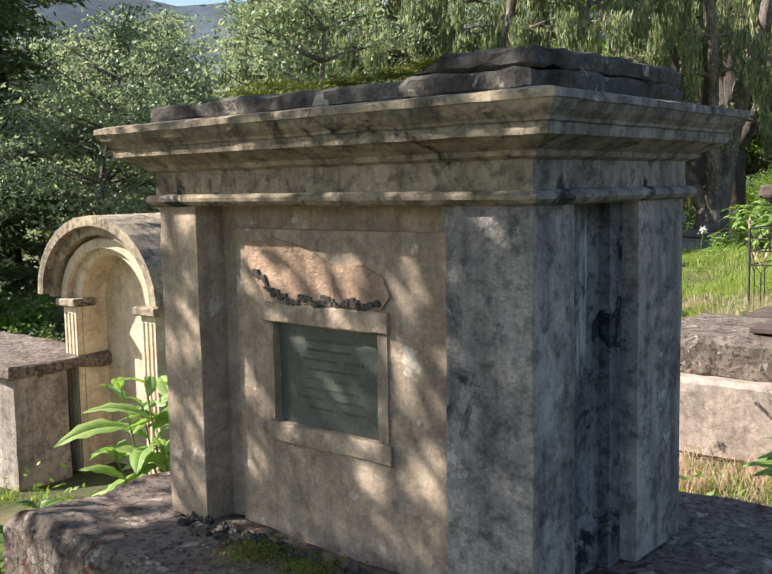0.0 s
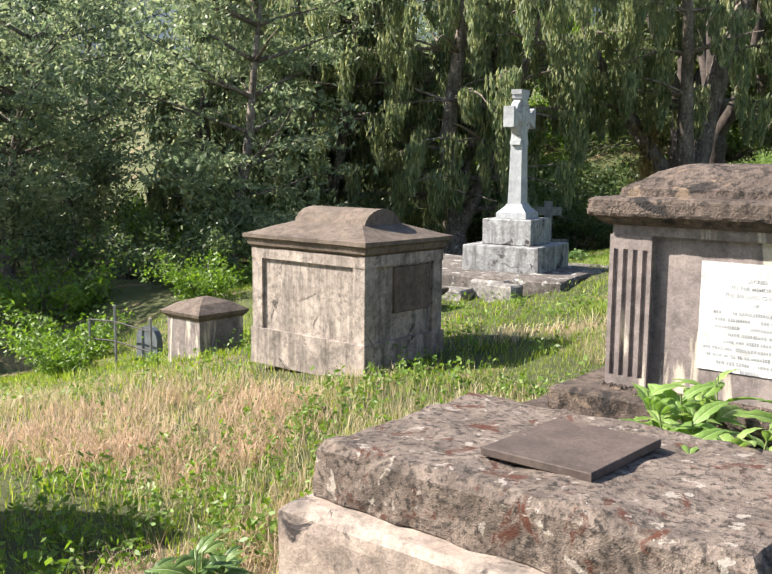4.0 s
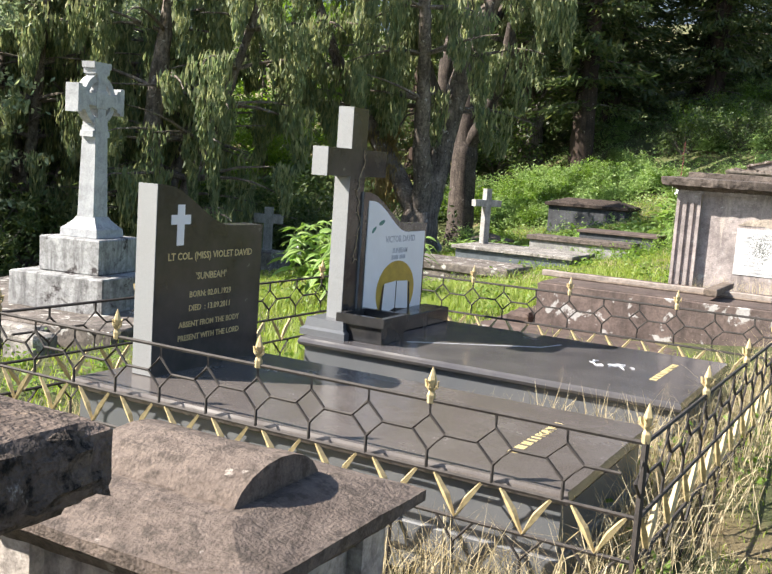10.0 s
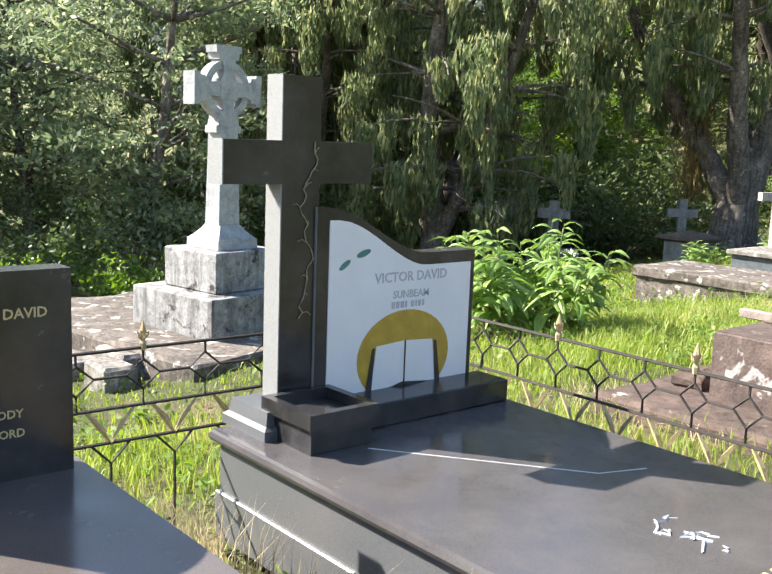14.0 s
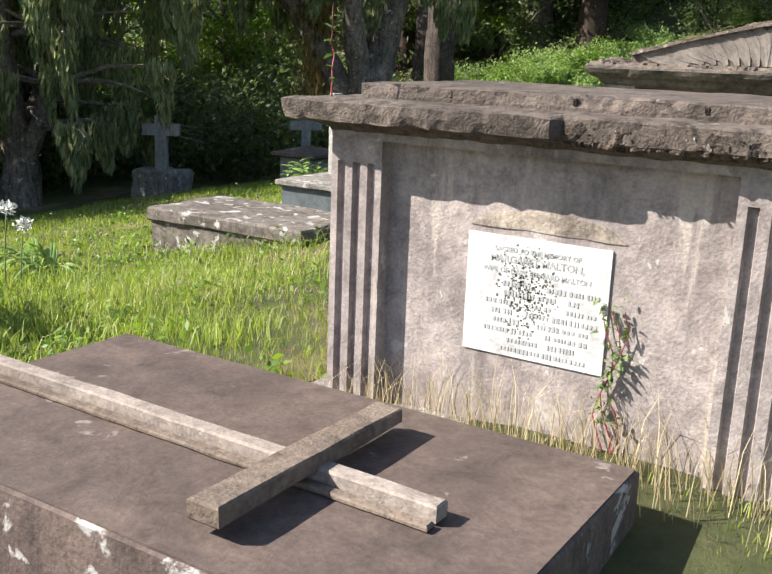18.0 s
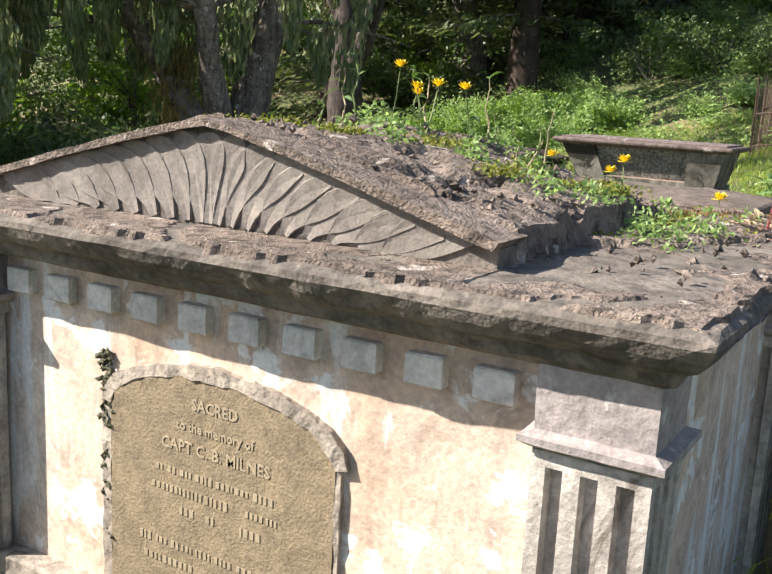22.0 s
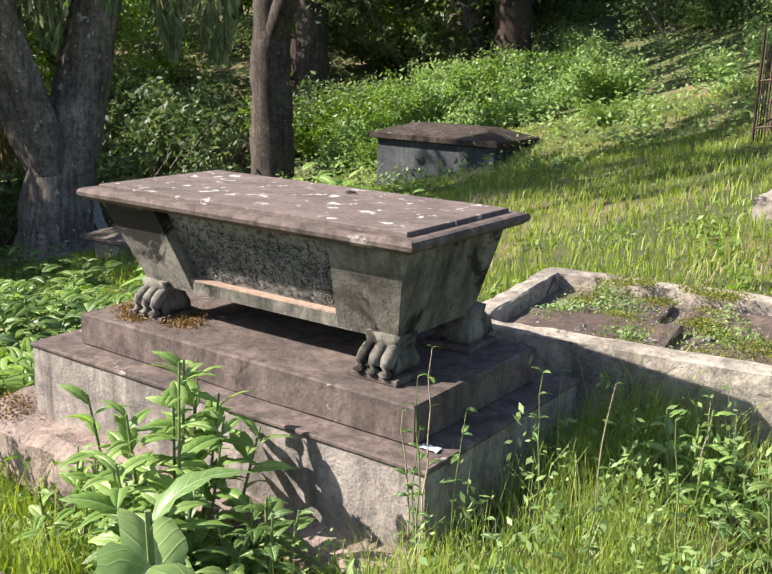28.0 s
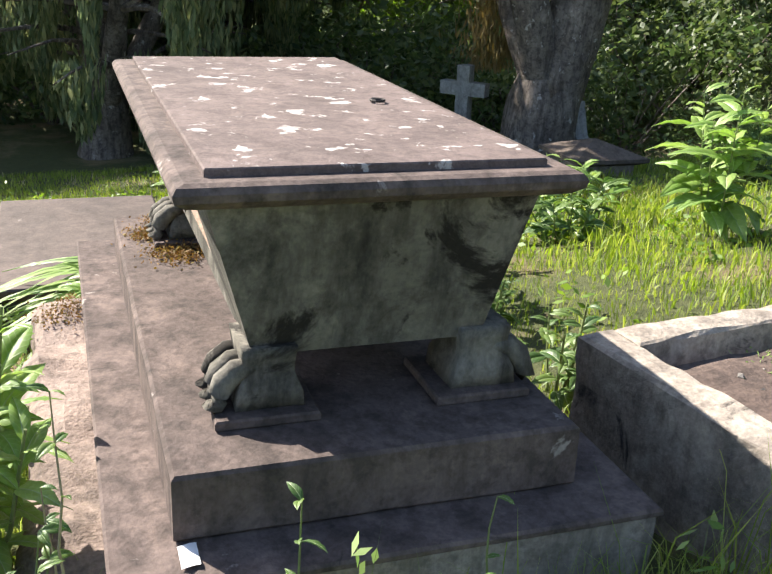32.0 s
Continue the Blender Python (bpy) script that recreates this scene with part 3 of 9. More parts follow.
def tube(bm, pts, radii, sides=6):
    """A tapered tube along points."""
    rings = []
    up = Vector((0.13, 0.21, 1)).normalized()
    for i, p in enumerate(pts):
        a = Vector(pts[max(i - 1, 0)])
        b = Vector(pts[min(i + 1, len(pts) - 1)])
        d = (b - a).normalized()
        u = d.cross(up)
        if u.length < 1e-3:
            u = d.cross(Vector((1, 0, 0)))
        u.normalize()
        w = d.cross(u)
        rings.append([bm.verts.new(Vector(p) + radii[i] * (math.cos(t) * u + math.sin(t) * w)) for t in (2 * math.pi * k / sides for k in range(sides))])
    for a, b in zip(rings, rings[1:]):
        for k in range(sides):
            bm.faces.new((a[k], a[(k + 1) % sides], b[(k + 1) % sides], b[k]))
    bm.faces.new(rings[0][::-1])
    bm.faces.new(rings[-1])


def words(text, size, mat, parent, m, name="lettering", align="CENTER", depth=0.001):
    """One line of raised letters as a mesh part; m places it."""
    cu = bpy.data.curves.new(name, "FONT")
    cu.body, cu.size, cu.align_x, cu.extrude = text, size, align, depth
    cu.resolution_u = 2
    cu.offset = size * 0.018
    tmp = bpy.data.objects.new(name, cu)
    me = bpy.data.meshes.new_from_object(tmp)
    bpy.data.objects.remove(tmp)
    me.transform(Matrix.Translation(-ORG[parent]) @ m)
    me.materials.clear()
    me.materials.append(M[mat])
    ob = new(name, me)
    ob.parent = parent
    ORG[ob] = ORG[parent]
    return ob


FACE_FRONT = Matrix(((1, 0, 0), (0, 0, -1), (0, 1, 0))).to_4x4()    # letters that face -y
FACE_RIGHT = Matrix(((0, 0, 1), (1, 0, 0), (0, 1, 0))).to_4x4()     # letters that face +x


def bars(bm, face, rows, rng, width, height, where, jitter=0.5, depth=0.0015, word=(0.018, 0.06)):
    """Rows of small unreadable marks on a face ('y' or 'x'); where gives the centre (x, y, z) of a row's middle."""
    for dz, fill in rows:
        u = -width * fill / 2
        while u < width * fill / 2:
            w = rng.uniform(*word)
            if rng.random() > 0.12:
                h = height * rng.uniform(0.6, 1.0)
                v = u
                while v < u + w:
                    s = height * rng.uniform(0.25, 0.6)
                    x, y, z = where
                    if face == "y":
                        box(bm, x + v, x + v + s, y - depth, y + 0.001, z + dz - h / 2, z + dz + h / 2)
                    else:
                        box(bm, x - 0.001, x + depth, y + v, y + v + s, z + dz - h / 2, z + dz + h / 2)
                    v += s + height * 0.28
            u += w + height * 0.6


# ---------------------------------------------------------------- the ground
HX = [(-60, 0.4), (-10, 0.10), (0, 0.12), (5, 0.22), (10, 0.47), (17, 0.86), (22, 1.08), (27, 1.15), (30, 1.32), (37, 1.98), (40.5, 2.35), (45, 3.55), (49.5, 5.1), (60, 9), (90, 18), (200, 38), (2000, 60)]


def lerp(table, v):
    if v <= table[0][0]:
        return table[0][1]
    for (a, p), (b, q) in zip(table, table[1:]):
        if v <= b:
            return p + (q - p) * (v - a) / (b - a)
    return table[-1][1]


def ease(v):
    v = min(1, max(0, v))
    return v * v * (3 - 2 * v)


def gz(x, y):
    h = lerp(HX, y)
    s = 0.105 + 0.065 * ease((y - 15) / 5) + 0.07 * ease((y - 27) / 13)
    if x < 0:
        d = -x
        drop = s * max(0, min(d, 17) - 1.2 * ease((y - 13) / 4)) + 0.03 * max(0, min(d, 60) - 16)
        h -= drop + 0.13 * min(12, max(0, d - 8)) * (1 - ease((y - 12) / 6))
    else:
        h += 0.05 * min(x, 12) + 0.10 * max(0, min(x, 80) - 12)
    h += 0.05 * noise.noise(Vector((x * 0.7, y * 0.7, 3.1))) + 0.018 * noise.noise(Vector((x * 2.6, y * 2.6, 9.0)))
    return h


def spaced(lo, hi, step, far, grow=1.22):
    out = list(np.arange(lo, hi + 1e-6, step))
    d, a = step, lo
    while a > -far:
        d *= grow
        a -= d
        out.insert(0, a)
    d, a = step, out[-1]
    while a < far:
        d *= grow
        a += d
        out.append(a)
    return out


def build_ground():
    xs, ys = spaced(-17, 4, 0.25, 1800), spaced(-2, 42, 0.25, 1800)
    vs = [(x, y, gz(x, y)) for y in ys for x in xs]
    nx = len(xs)
    fs = [(j * nx + i, j * nx + i + 1, (j + 1) * nx + i + 1, (j + 1) * nx + i) for j in range(len(ys) - 1) for i in range(nx - 1)]
    me = bpy.data.meshes.new("ground")
    me.from_pydata(vs, [], fs)
    me.polygons.foreach_set("use_smooth", [True] * len(fs))
    me.materials.append(M["ground"])
    ob = new("ground", me)
    ORG[ob] = Vector((0, 0, 0))
    tagged(ob, "uneven cemetery ground with green and straw-coloured turf", "ground", "", "structure")


build_ground()
# ---------------------------------------------------------------- tombs
TOMBS = "row of chest tombs"


def tomb_a():
    """Tall plastered tomb with a heavy cornice and a framed slate."""
    t = thing("chest_tomb", (-2.25, 2.7, 0.36), "tall ochre-plastered chest tomb with heavy sooty cornice and framed slate", "tomb", TOMBS)
    x0, x1, y0, y1 = -3.09, -1.41, 2.234, 3.22
    zb, zt = 0.34, 1.575
    part("wall", B(x0 + 0.1, x1 - 0.115, y0 + 0.13, y1 - 0.1, zb, zt), "a_plaster", t)
    part("side_wall", B(x1 - 0.115, x1 - 0.1, y0 + 0.13, y1 - 0.1, zb, zt), "a_shade_recess", t, "sooted recessed side wall with shade painted into its colour")
    part("side_strip", B(x1 - 0.16, x1 - 0.06, y1 - 0.42, y1 - 0.335, zb, zt), "a_shade_recess", t)
    for nm, a, b, c, d in (("pier", x0, x0 + 0.22, y0, y0 + 0.24), ("pier", x1 - 0.30, x1, y0, y0 + 0.23), ("pier", x1 - 0.2, x1, y1 - 0.34, y1), ("pier", x0, x0 + 0.22, y1 - 0.34, y1)):
        bm = B(a, b, c, d, zb, zt, bev=0.012)
        rough_up(bm, 0.004, 5, 0.1, a)
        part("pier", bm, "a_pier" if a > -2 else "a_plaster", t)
    # panel with an opening for the slate
    px0, px1, py = x0 + 0.33, x1 - 0.305, y0 + 0.095
    sx0, sx1, sz0, sz1 = -2.56, -2.06, 0.775, 1.145
    bm = bmesh.new()
    box(bm, px0, px1, py, y0 + 0.16, sz1, zt - 0.095)
    box(bm, px0, px1, py, y0 + 0.16, zb, sz0)
    box(bm, px0, sx0, py, y0 + 0.16, sz0, sz1)
    box(bm, sx1, px1, py, y0 + 0.16, sz0, sz1)
    part("front_panel", bm, "a_plaster", t, "stained raised plaster panel")
    part("slate", B(sx0 - 0.01, sx1 + 0.01, py + 0.024, py + 0.06, sz0 - 0.01, sz1 + 0.01), "slate", t, "dull green inscribed slate")
    for a, b, c, d, q in ((sx0 - 0.055, sx1 + 0.055, sz1, sz1 + 0.075, 0.02), (sx0 - 0.055, sx1 + 0.055, sz0 - 0.07, sz0, 0.012), (sx0 - 0.05, sx0, sz0, sz1, 0.01), (sx1, sx1 + 0.045, sz0, sz1, 0.01)):
        bm = B(a, b, py - q, py + 0.05, c, d, bev=0.006)
        rough_up(bm, 0.004, 12, 0.03, a, chip=0.006)
        part("frame_strip", bm, "a_plaster", t)
    rng = random.Random(4)
    bm = bmesh.new()
    bars(bm, "y", [(0.12 - 0.035 * i, 0.5 + 0.3 * rng.random()) for i in range(8)], rng, 0.42, 0.012, (-2.31, py + 0.0238, 0.97), word=(0.02, 0.05))
    part("inscription", bm, "slate", t, "worn unreadable inscription")
    # broken render above the frame
    bm = bmesh.new()
    out = [(-2.70, 1.43), (-2.55, 1.45), (-2.42, 1.425), (-2.34, 1.40), (-2.25, 1.36), (-2.12, 1.37), (-2.03, 1.33), (-2.00, 1.27), (-2.04, 1.225), (-2.2, 1.222), (-2.4, 1.222), (-2.56, 1.225), (-2.64, 1.28), (-2.69, 1.35)]
    prism(bm, out, "y", py - 0.010, py + 0.02)
    rough_up(bm, 0.004, 14, 0.03, 3)
    part("render_patch", bm, "a_pink", t, "patch of pink render where plaster fell away")
    bm = bmesh.new()
    for i in range(110):
        u = -2.66 + 0.62 * i / 110 + rng.uniform(-0.01, 0.01)
        z = 1.228 + 0.012 * math.sin(i * 0.31) + 0.09 * max(0, 1 - i / 24) + rng.uniform(-0.008, 0.012)
        s = rng.uniform(0.006, 0.015)
        box(bm, u, u + s * 1.3, py - 0.018, py, z, z + s)
    rough_up(bm, 0.003, 30, 0.03, 7)
    part("crumbled_edge", bm, "a_top", t, "dark crumbled plaster edge")
    # entablature
    bm = bmesh.new()
    mould(bm, x0, x1, y0, y1, [(0.0, zt - 0.012), (0.026, zt - 0.005), (0.036, zt + 0.008), (0.036, zt + 0.02), (0.026, zt + 0.032), (0.008, zt + 0.036), (0.006, 1.69), (0.03, 1.70), (0.036, 1.715), (0.10, 1.745), (0.118, 1.752), (0.12, 1.782), (0.128, 1.786), (0.13, 1.795), (0.15, 1.812), (0.164, 1.835), (0.17, 1.838), (0.17, 1.862), (0.10, 1.874), (0.02, 1.88)])
    rough_up(bm, 0.0016, 6, 0.05, 1, chip=0.006)
    cor = part("cornice", bm, "a_cornice", t, "stepped cornice, sooted and painted darker along its shaded end")
    # faces on the end away from the sun take the shade-darkened copy
    cor.data.materials.append(M["a_shade_soot"])
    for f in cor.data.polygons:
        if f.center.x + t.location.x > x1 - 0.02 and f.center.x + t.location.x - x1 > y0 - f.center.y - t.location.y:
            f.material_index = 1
    bm = B(x0 - 0.01, x1 + 0.005, y0 - 0.01, y1 + 0.005, 1.875, 1.948, bev=0.012)
    rough_up(bm, 0.006, 7, 0.045, 5, chip=0.022)
    part("top_slab", bm, "a_top", t, "blackened crumbling top slab")
    bm = B(-1.75, x1, y0 + 0.01, y1 - 0.01, 1.94, 2.008, bev=0.012)
    for v in bm.verts:
        if v.co.x < -1.6:
            v.co.x -= 0.10 if v.co.z < 1.96 else -0.02
    rough_up(bm, 0.005, 8, 0.045, 6, chip=0.02)
    part("upper_slab", bm, "a_top", t, "raised end of the top slab")
    bm = B(-3.62, -1.02, 1.80, 3.75, 0.02, 0.35, bev=0.05)
    rough_up(bm, 0.03, 3, 0.12, 8)
    part("plinth", bm, "ledger", t, "dark mossy plinth slab")
    bm = bmesh.new()
    shards(bm, 260, lambda: (rng.uniform(-2.95, -1.45), y0 - abs(rng.gauss(0, 0.06)), 0.355 + rng.uniform(0, 0.015)), (0.006, 0.022), rng)
    part("rubble", bm, "a_top", t, "fallen plaster crumbs at the foot")


tomb_a()


def arch_pts(cx, half, zs, rise, n=14):
    return [(cx + half * math.cos(a), zs + rise * math.sin(a)) for a in (math.pi * i / n for i in range(n + 1))]


def niche_tomb():
    t = thing("niche_tomb", (-5.95, 4.2, -0.5), "ochre tomb with a sunlit arched niche and curved hood", "tomb")
    cx, y0, y1, z0 = -5.92, 3.85, 4.65, -0.55
    inner = arch_pts(cx, 0.40, 0.82, 0.36)
    outer = arch_pts(cx, 0.58, 0.80, 0.52)
    bm = bmesh.new()
    prism(bm, [(cx - 0.56, z0), (cx - 0.40, z0), (cx - 0.40, 0.82)] + [(cx - 0.56, 0.82)], "y", y0, y1)
    prism(bm, [(cx + 0.40, z0), (cx + 0.56, z0), (cx + 0.56, 0.82), (cx + 0.40, 0.82)], "y", y0, y1)
    prism(bm, outer + inner[::-1], "y", y0, y1)
    part("arch_wall", bm, "niche_plaster", t)
    part("niche_back", B(cx - 0.42, cx + 0.42, y0 + 0.20, y0 + 0.32, z0, 1.2), "niche_plaster", t, "cream plaster niche back")
    for k, (r1, r2, dz, pr) in enumerate(((0.60, 0.42, 0.0, 0.05), (0.68, 0.62, 0.03, 0.10), (0.74, 0.68, 0.05, 0.16))):
        bm = bmesh.new()
        a = arch_pts(cx, r1, 0.82 + dz, r1 * 0.80)
        b = arch_pts(cx, r1 - 0.07, 0.82 + dz, r1 * 0.80 - 0.07)
        prism(bm, a + b[::-1], "y", y0 - pr, y1)
        part("hood_mould", bm, "a_cornice" if k else "niche_plaster", t)
    for sx in (-1, 1):
        bm = bmesh.new()
        fluted(bm, cx + sx * 0.49 - 0.08, cx + sx * 0.49 + 0.08, y0 - 0.05, y0 + 0.05, z0, 0.78, 3)
        part("pilaster", bm, "niche_plaster", t)
        part("impost", B(cx + sx * 0.49 - 0.12, cx + sx * 0.49 + 0.12, y0 - 0.09, y0 + 0.1, 0.78, 0.84, bev=0.01), "a_cornice", t)
    bm = B(cx - 0.9, cx + 0.9, 3.3, 4.8, -0.75, -0.5, bev=0.03)
    rough_up(bm, 0.015, 4, 0.15, 2)
    part("plinth", bm, "rubble", t)
    lo = thing("low_tomb", (-7.0, 3.55, -0.6), "low dark-panelled tomb end with pale corner pier", "tomb")
    part("body", B(-7.9, -6.62, 3.35, 4.0, -0.75, 0.30), "far_dark", lo)
    bm = B(-6.70, -6.33, 3.28, 3.7, -0.75, 0.36, bev=0.02)
    rough_up(bm, 0.006, 5, 0.1, 4)
    part("pier", bm, "c_plaster", lo)
    bm = B(-8.0, -6.28, 3.22, 4.1, 0.32, 0.42, bev=0.02)
    rough_up(bm, 0.014, 5, 0.1, 6)
    part("cap", bm, "ledger", lo)


niche_tomb()


SMALL = (-9.9, -7.7, 11.95, 12.8)


def tomb_c():
    t = thing("vaulted_tomb", (-6.5, 9.7, -0.05), "cream plastered tomb with a brown vaulted top", "tomb", TOMBS)
    x0, x1, y0, y1, z0, z1 = -7.24, -5.75, 9.13, 10.26, -0.25, 1.0
    part("body", B(x0 + 0.03, x1 - 0.03, y0 + 0.03, y1 - 0.03, z0, z1), "c_plaster", t)
    for a, b, c, d in ((x0, x0 + 0.14, y0, y0 + 0.14), (x1 - 0.14, x1, y0, y0 + 0.14), (x1 - 0.14, x1, y1 - 0.14, y1), (x0, x0 + 0.14, y1 - 0.14, y1)):
        part("corner_pier", B(a, b, c, d, z0, z1 - 0.1, bev=0.008), "c_plaster", t)
    for a, b, c, d in ((x0, x1, y0, y0 + 0.06), (x1 - 0.06, x1, y0, y1)):
        e = 0.004 if d - c < 0.1 else 0.008
        part("frieze", B(a - e, b + e, c - e, d + e, z1 - 0.2, z1 - 0.104 + e), "c_plaster", t)
        part("skirting", B(a - 0.01 - e, b + 0.01 + e, c - 0.01 - e, d + 0.01 + e, z0, z0 + 0.35 + e), "c_plaster", t)
    part("side_panel", B(x1 - 0.04, x1 - 0.005, y0 + 0.42, y0 + 0.95, 0.35, 0.78, bev=0.01), "c_cap", t, "dark weathered panel")
    bm = bmesh.new()
    mould(bm, x0, x1, y0, y1, [(-0.01, z1 - 0.1), (0.03, z1 - 0.07), (0.04, z1 - 0.02), (0.07, z1), (0.07, z1 + 0.035), (-0.02, z1 + 0.06), (-0.30, z1 + 0.16)])
    rough_up(bm, 0.005, 4, 0.08, 2)
    part("cap", bm, "c_cap", t)
    bm = bmesh.new()
    prism(bm, [(9.695 + 0.27 * math.cos(a), z1 + 0.10 + 0.2 * math.sin(a)) for a in (math.pi * i / 12 for i in range(13))], "x", x0 + 0.28, x1 - 0.28)
    rough_up(bm, 0.004, 4, 0.08, 3)
    part("vault", bm, "c_cap", t, "barrel-shaped top")
    s = thing("low_vaulted_tomb", (-8.8, 12.4, -0.6), "low cream tomb with brown ridged cap", "tomb")
    a0, a1, b0, b1 = SMALL
    part("body", B(a0, a1, b0, b1, -1.0, 0.0, bev=0.01), "b_plaster", s)
    bm = bmesh.new()
    mould(bm, a0, a1, b0, b1, [(0.0, -0.02), (0.05, 0.02), (0.08, 0.06), (0.08, 0.10), (-0.1, 0.16), (-0.2, 0.18)])
    rough_up(bm, 0.006, 4, 0.1, 2)
    part("cap", bm, "c_cap", s)
    bm = bmesh.new()
    ym = (b0 + b1) / 2
    prism(bm, [(ym + 0.2 * math.cos(a), 0.15 + 0.14 * math.sin(a)) for a in (math.pi * i / 10 for i in range(11))], "x", a0 + 0.25, a1 - 0.25)
    part("vault", bm, "c_cap", s)
    s = thing("small_tomb", (-9.75, 10.5, -0.8), "small grey stone tomb with pyramid cap", "tomb")
    part("body", B(-10.1, -9.45, 10.2, 10.9, -1.2, -0.22, bev=0.01), "b_plaster", s)
    bm = bmesh.new()
    mould(bm, -10.1, -9.45, 10.2, 10.9, [(0.0, -0.25), (0.05, -0.2), (0.06, -0.16), (-0.1, -0.06), (-0.28, 0.0)])
    part("cap", bm, "c_cap", s)
    f = thing("iron_grave_fence", (-12.3, 11.0, -1.3), "rusty iron grave fence with a dark arched headstone", "fence")
    for x, h in ((-13.2, 0.75), (-12.5, 1.05), (-11.6, 0.95)):
        bm = bmesh.new()
        tube(bm, [(x, 11.0, -1.7), (x, 11.0, -1.5 + h)], [0.025, 0.02], 6)
        part("post", bm, "far_stone", f)
    for z in (-0.75, -1.05):
        bm = bmesh.new()
        tube(bm, [(-13.2, 11.0, z), (-12.5, 11.0, z + 0.05), (-11.6, 11.0, z)], [0.012] * 3, 5)
        part("rail", bm, "iron", f)
    bm = bmesh.new()
    prism(bm, [(-12.32, -1.7), (-11.8, -1.7), (-11.8, -0.95)] + [(-12.06 + 0.26 * math.cos(a), -0.95 + 0.2 * math.sin(a)) for a in (math.pi * i / 8 for i in range(9))] + [(-12.32, -0.95)], "y", 11.25, 11.35)
    bmesh.ops.remove_doubles(bm, verts=bm.verts, dist=0.001)
    part("headstone", bm, "blue_slate", f, "dark arched headstone")
    for k, (x, y, z, r) in enumerate(((-7.6, 13.9, -0.05, 0.28), (-7.2, 13.55, 0.0, 0.2), (-8.1, 13.6, -0.2, 0.3))):
        st = thing("kerb_block", (x, y, z), "loose lichened kerb block in the grass", "stone", "loose kerb blocks")
        bm = B(x - r, x + r, y - r * 0.7, y + r * 0.7, z - 0.4, z + r * 0.6, bev=0.03)
        rough_up(bm, 0.02, 4, 0.09, k)
        part("block", bm, "rubble", st)


tomb_c()


def tomb_l():
    t = thing("ledger_tomb", (-1.8, 5.9, 0.15), "low lichened ledger tomb with a loose plaque on top", "tomb", TOMBS)
    bm = B(-2.68, -0.86, 5.24, 6.62, 0.02, 0.49, bev=0.03)
    rough_up(bm, 0.006, 4, 0.045, 1, chip=0.012)
    part("base", bm, "ledger_side", t, "pale rendered base with black stains")
    bm = B(-2.62, -0.95, 5.36, 6.42, 0.46, 0.715, bev=0.035)
    rough_up(bm, 0.016, 5, 0.045, 2, chip=0.02)
    part("top_slab", bm, "ledger", t, "rough lichen-covered slab")
    bm = B(-2.02, -1.585, 5.60, 6.12, 0.725, 0.757, bev=0.004)
    part("plaque", bm, "k_slab", t, "plain dark stone plaque")


tomb_l()


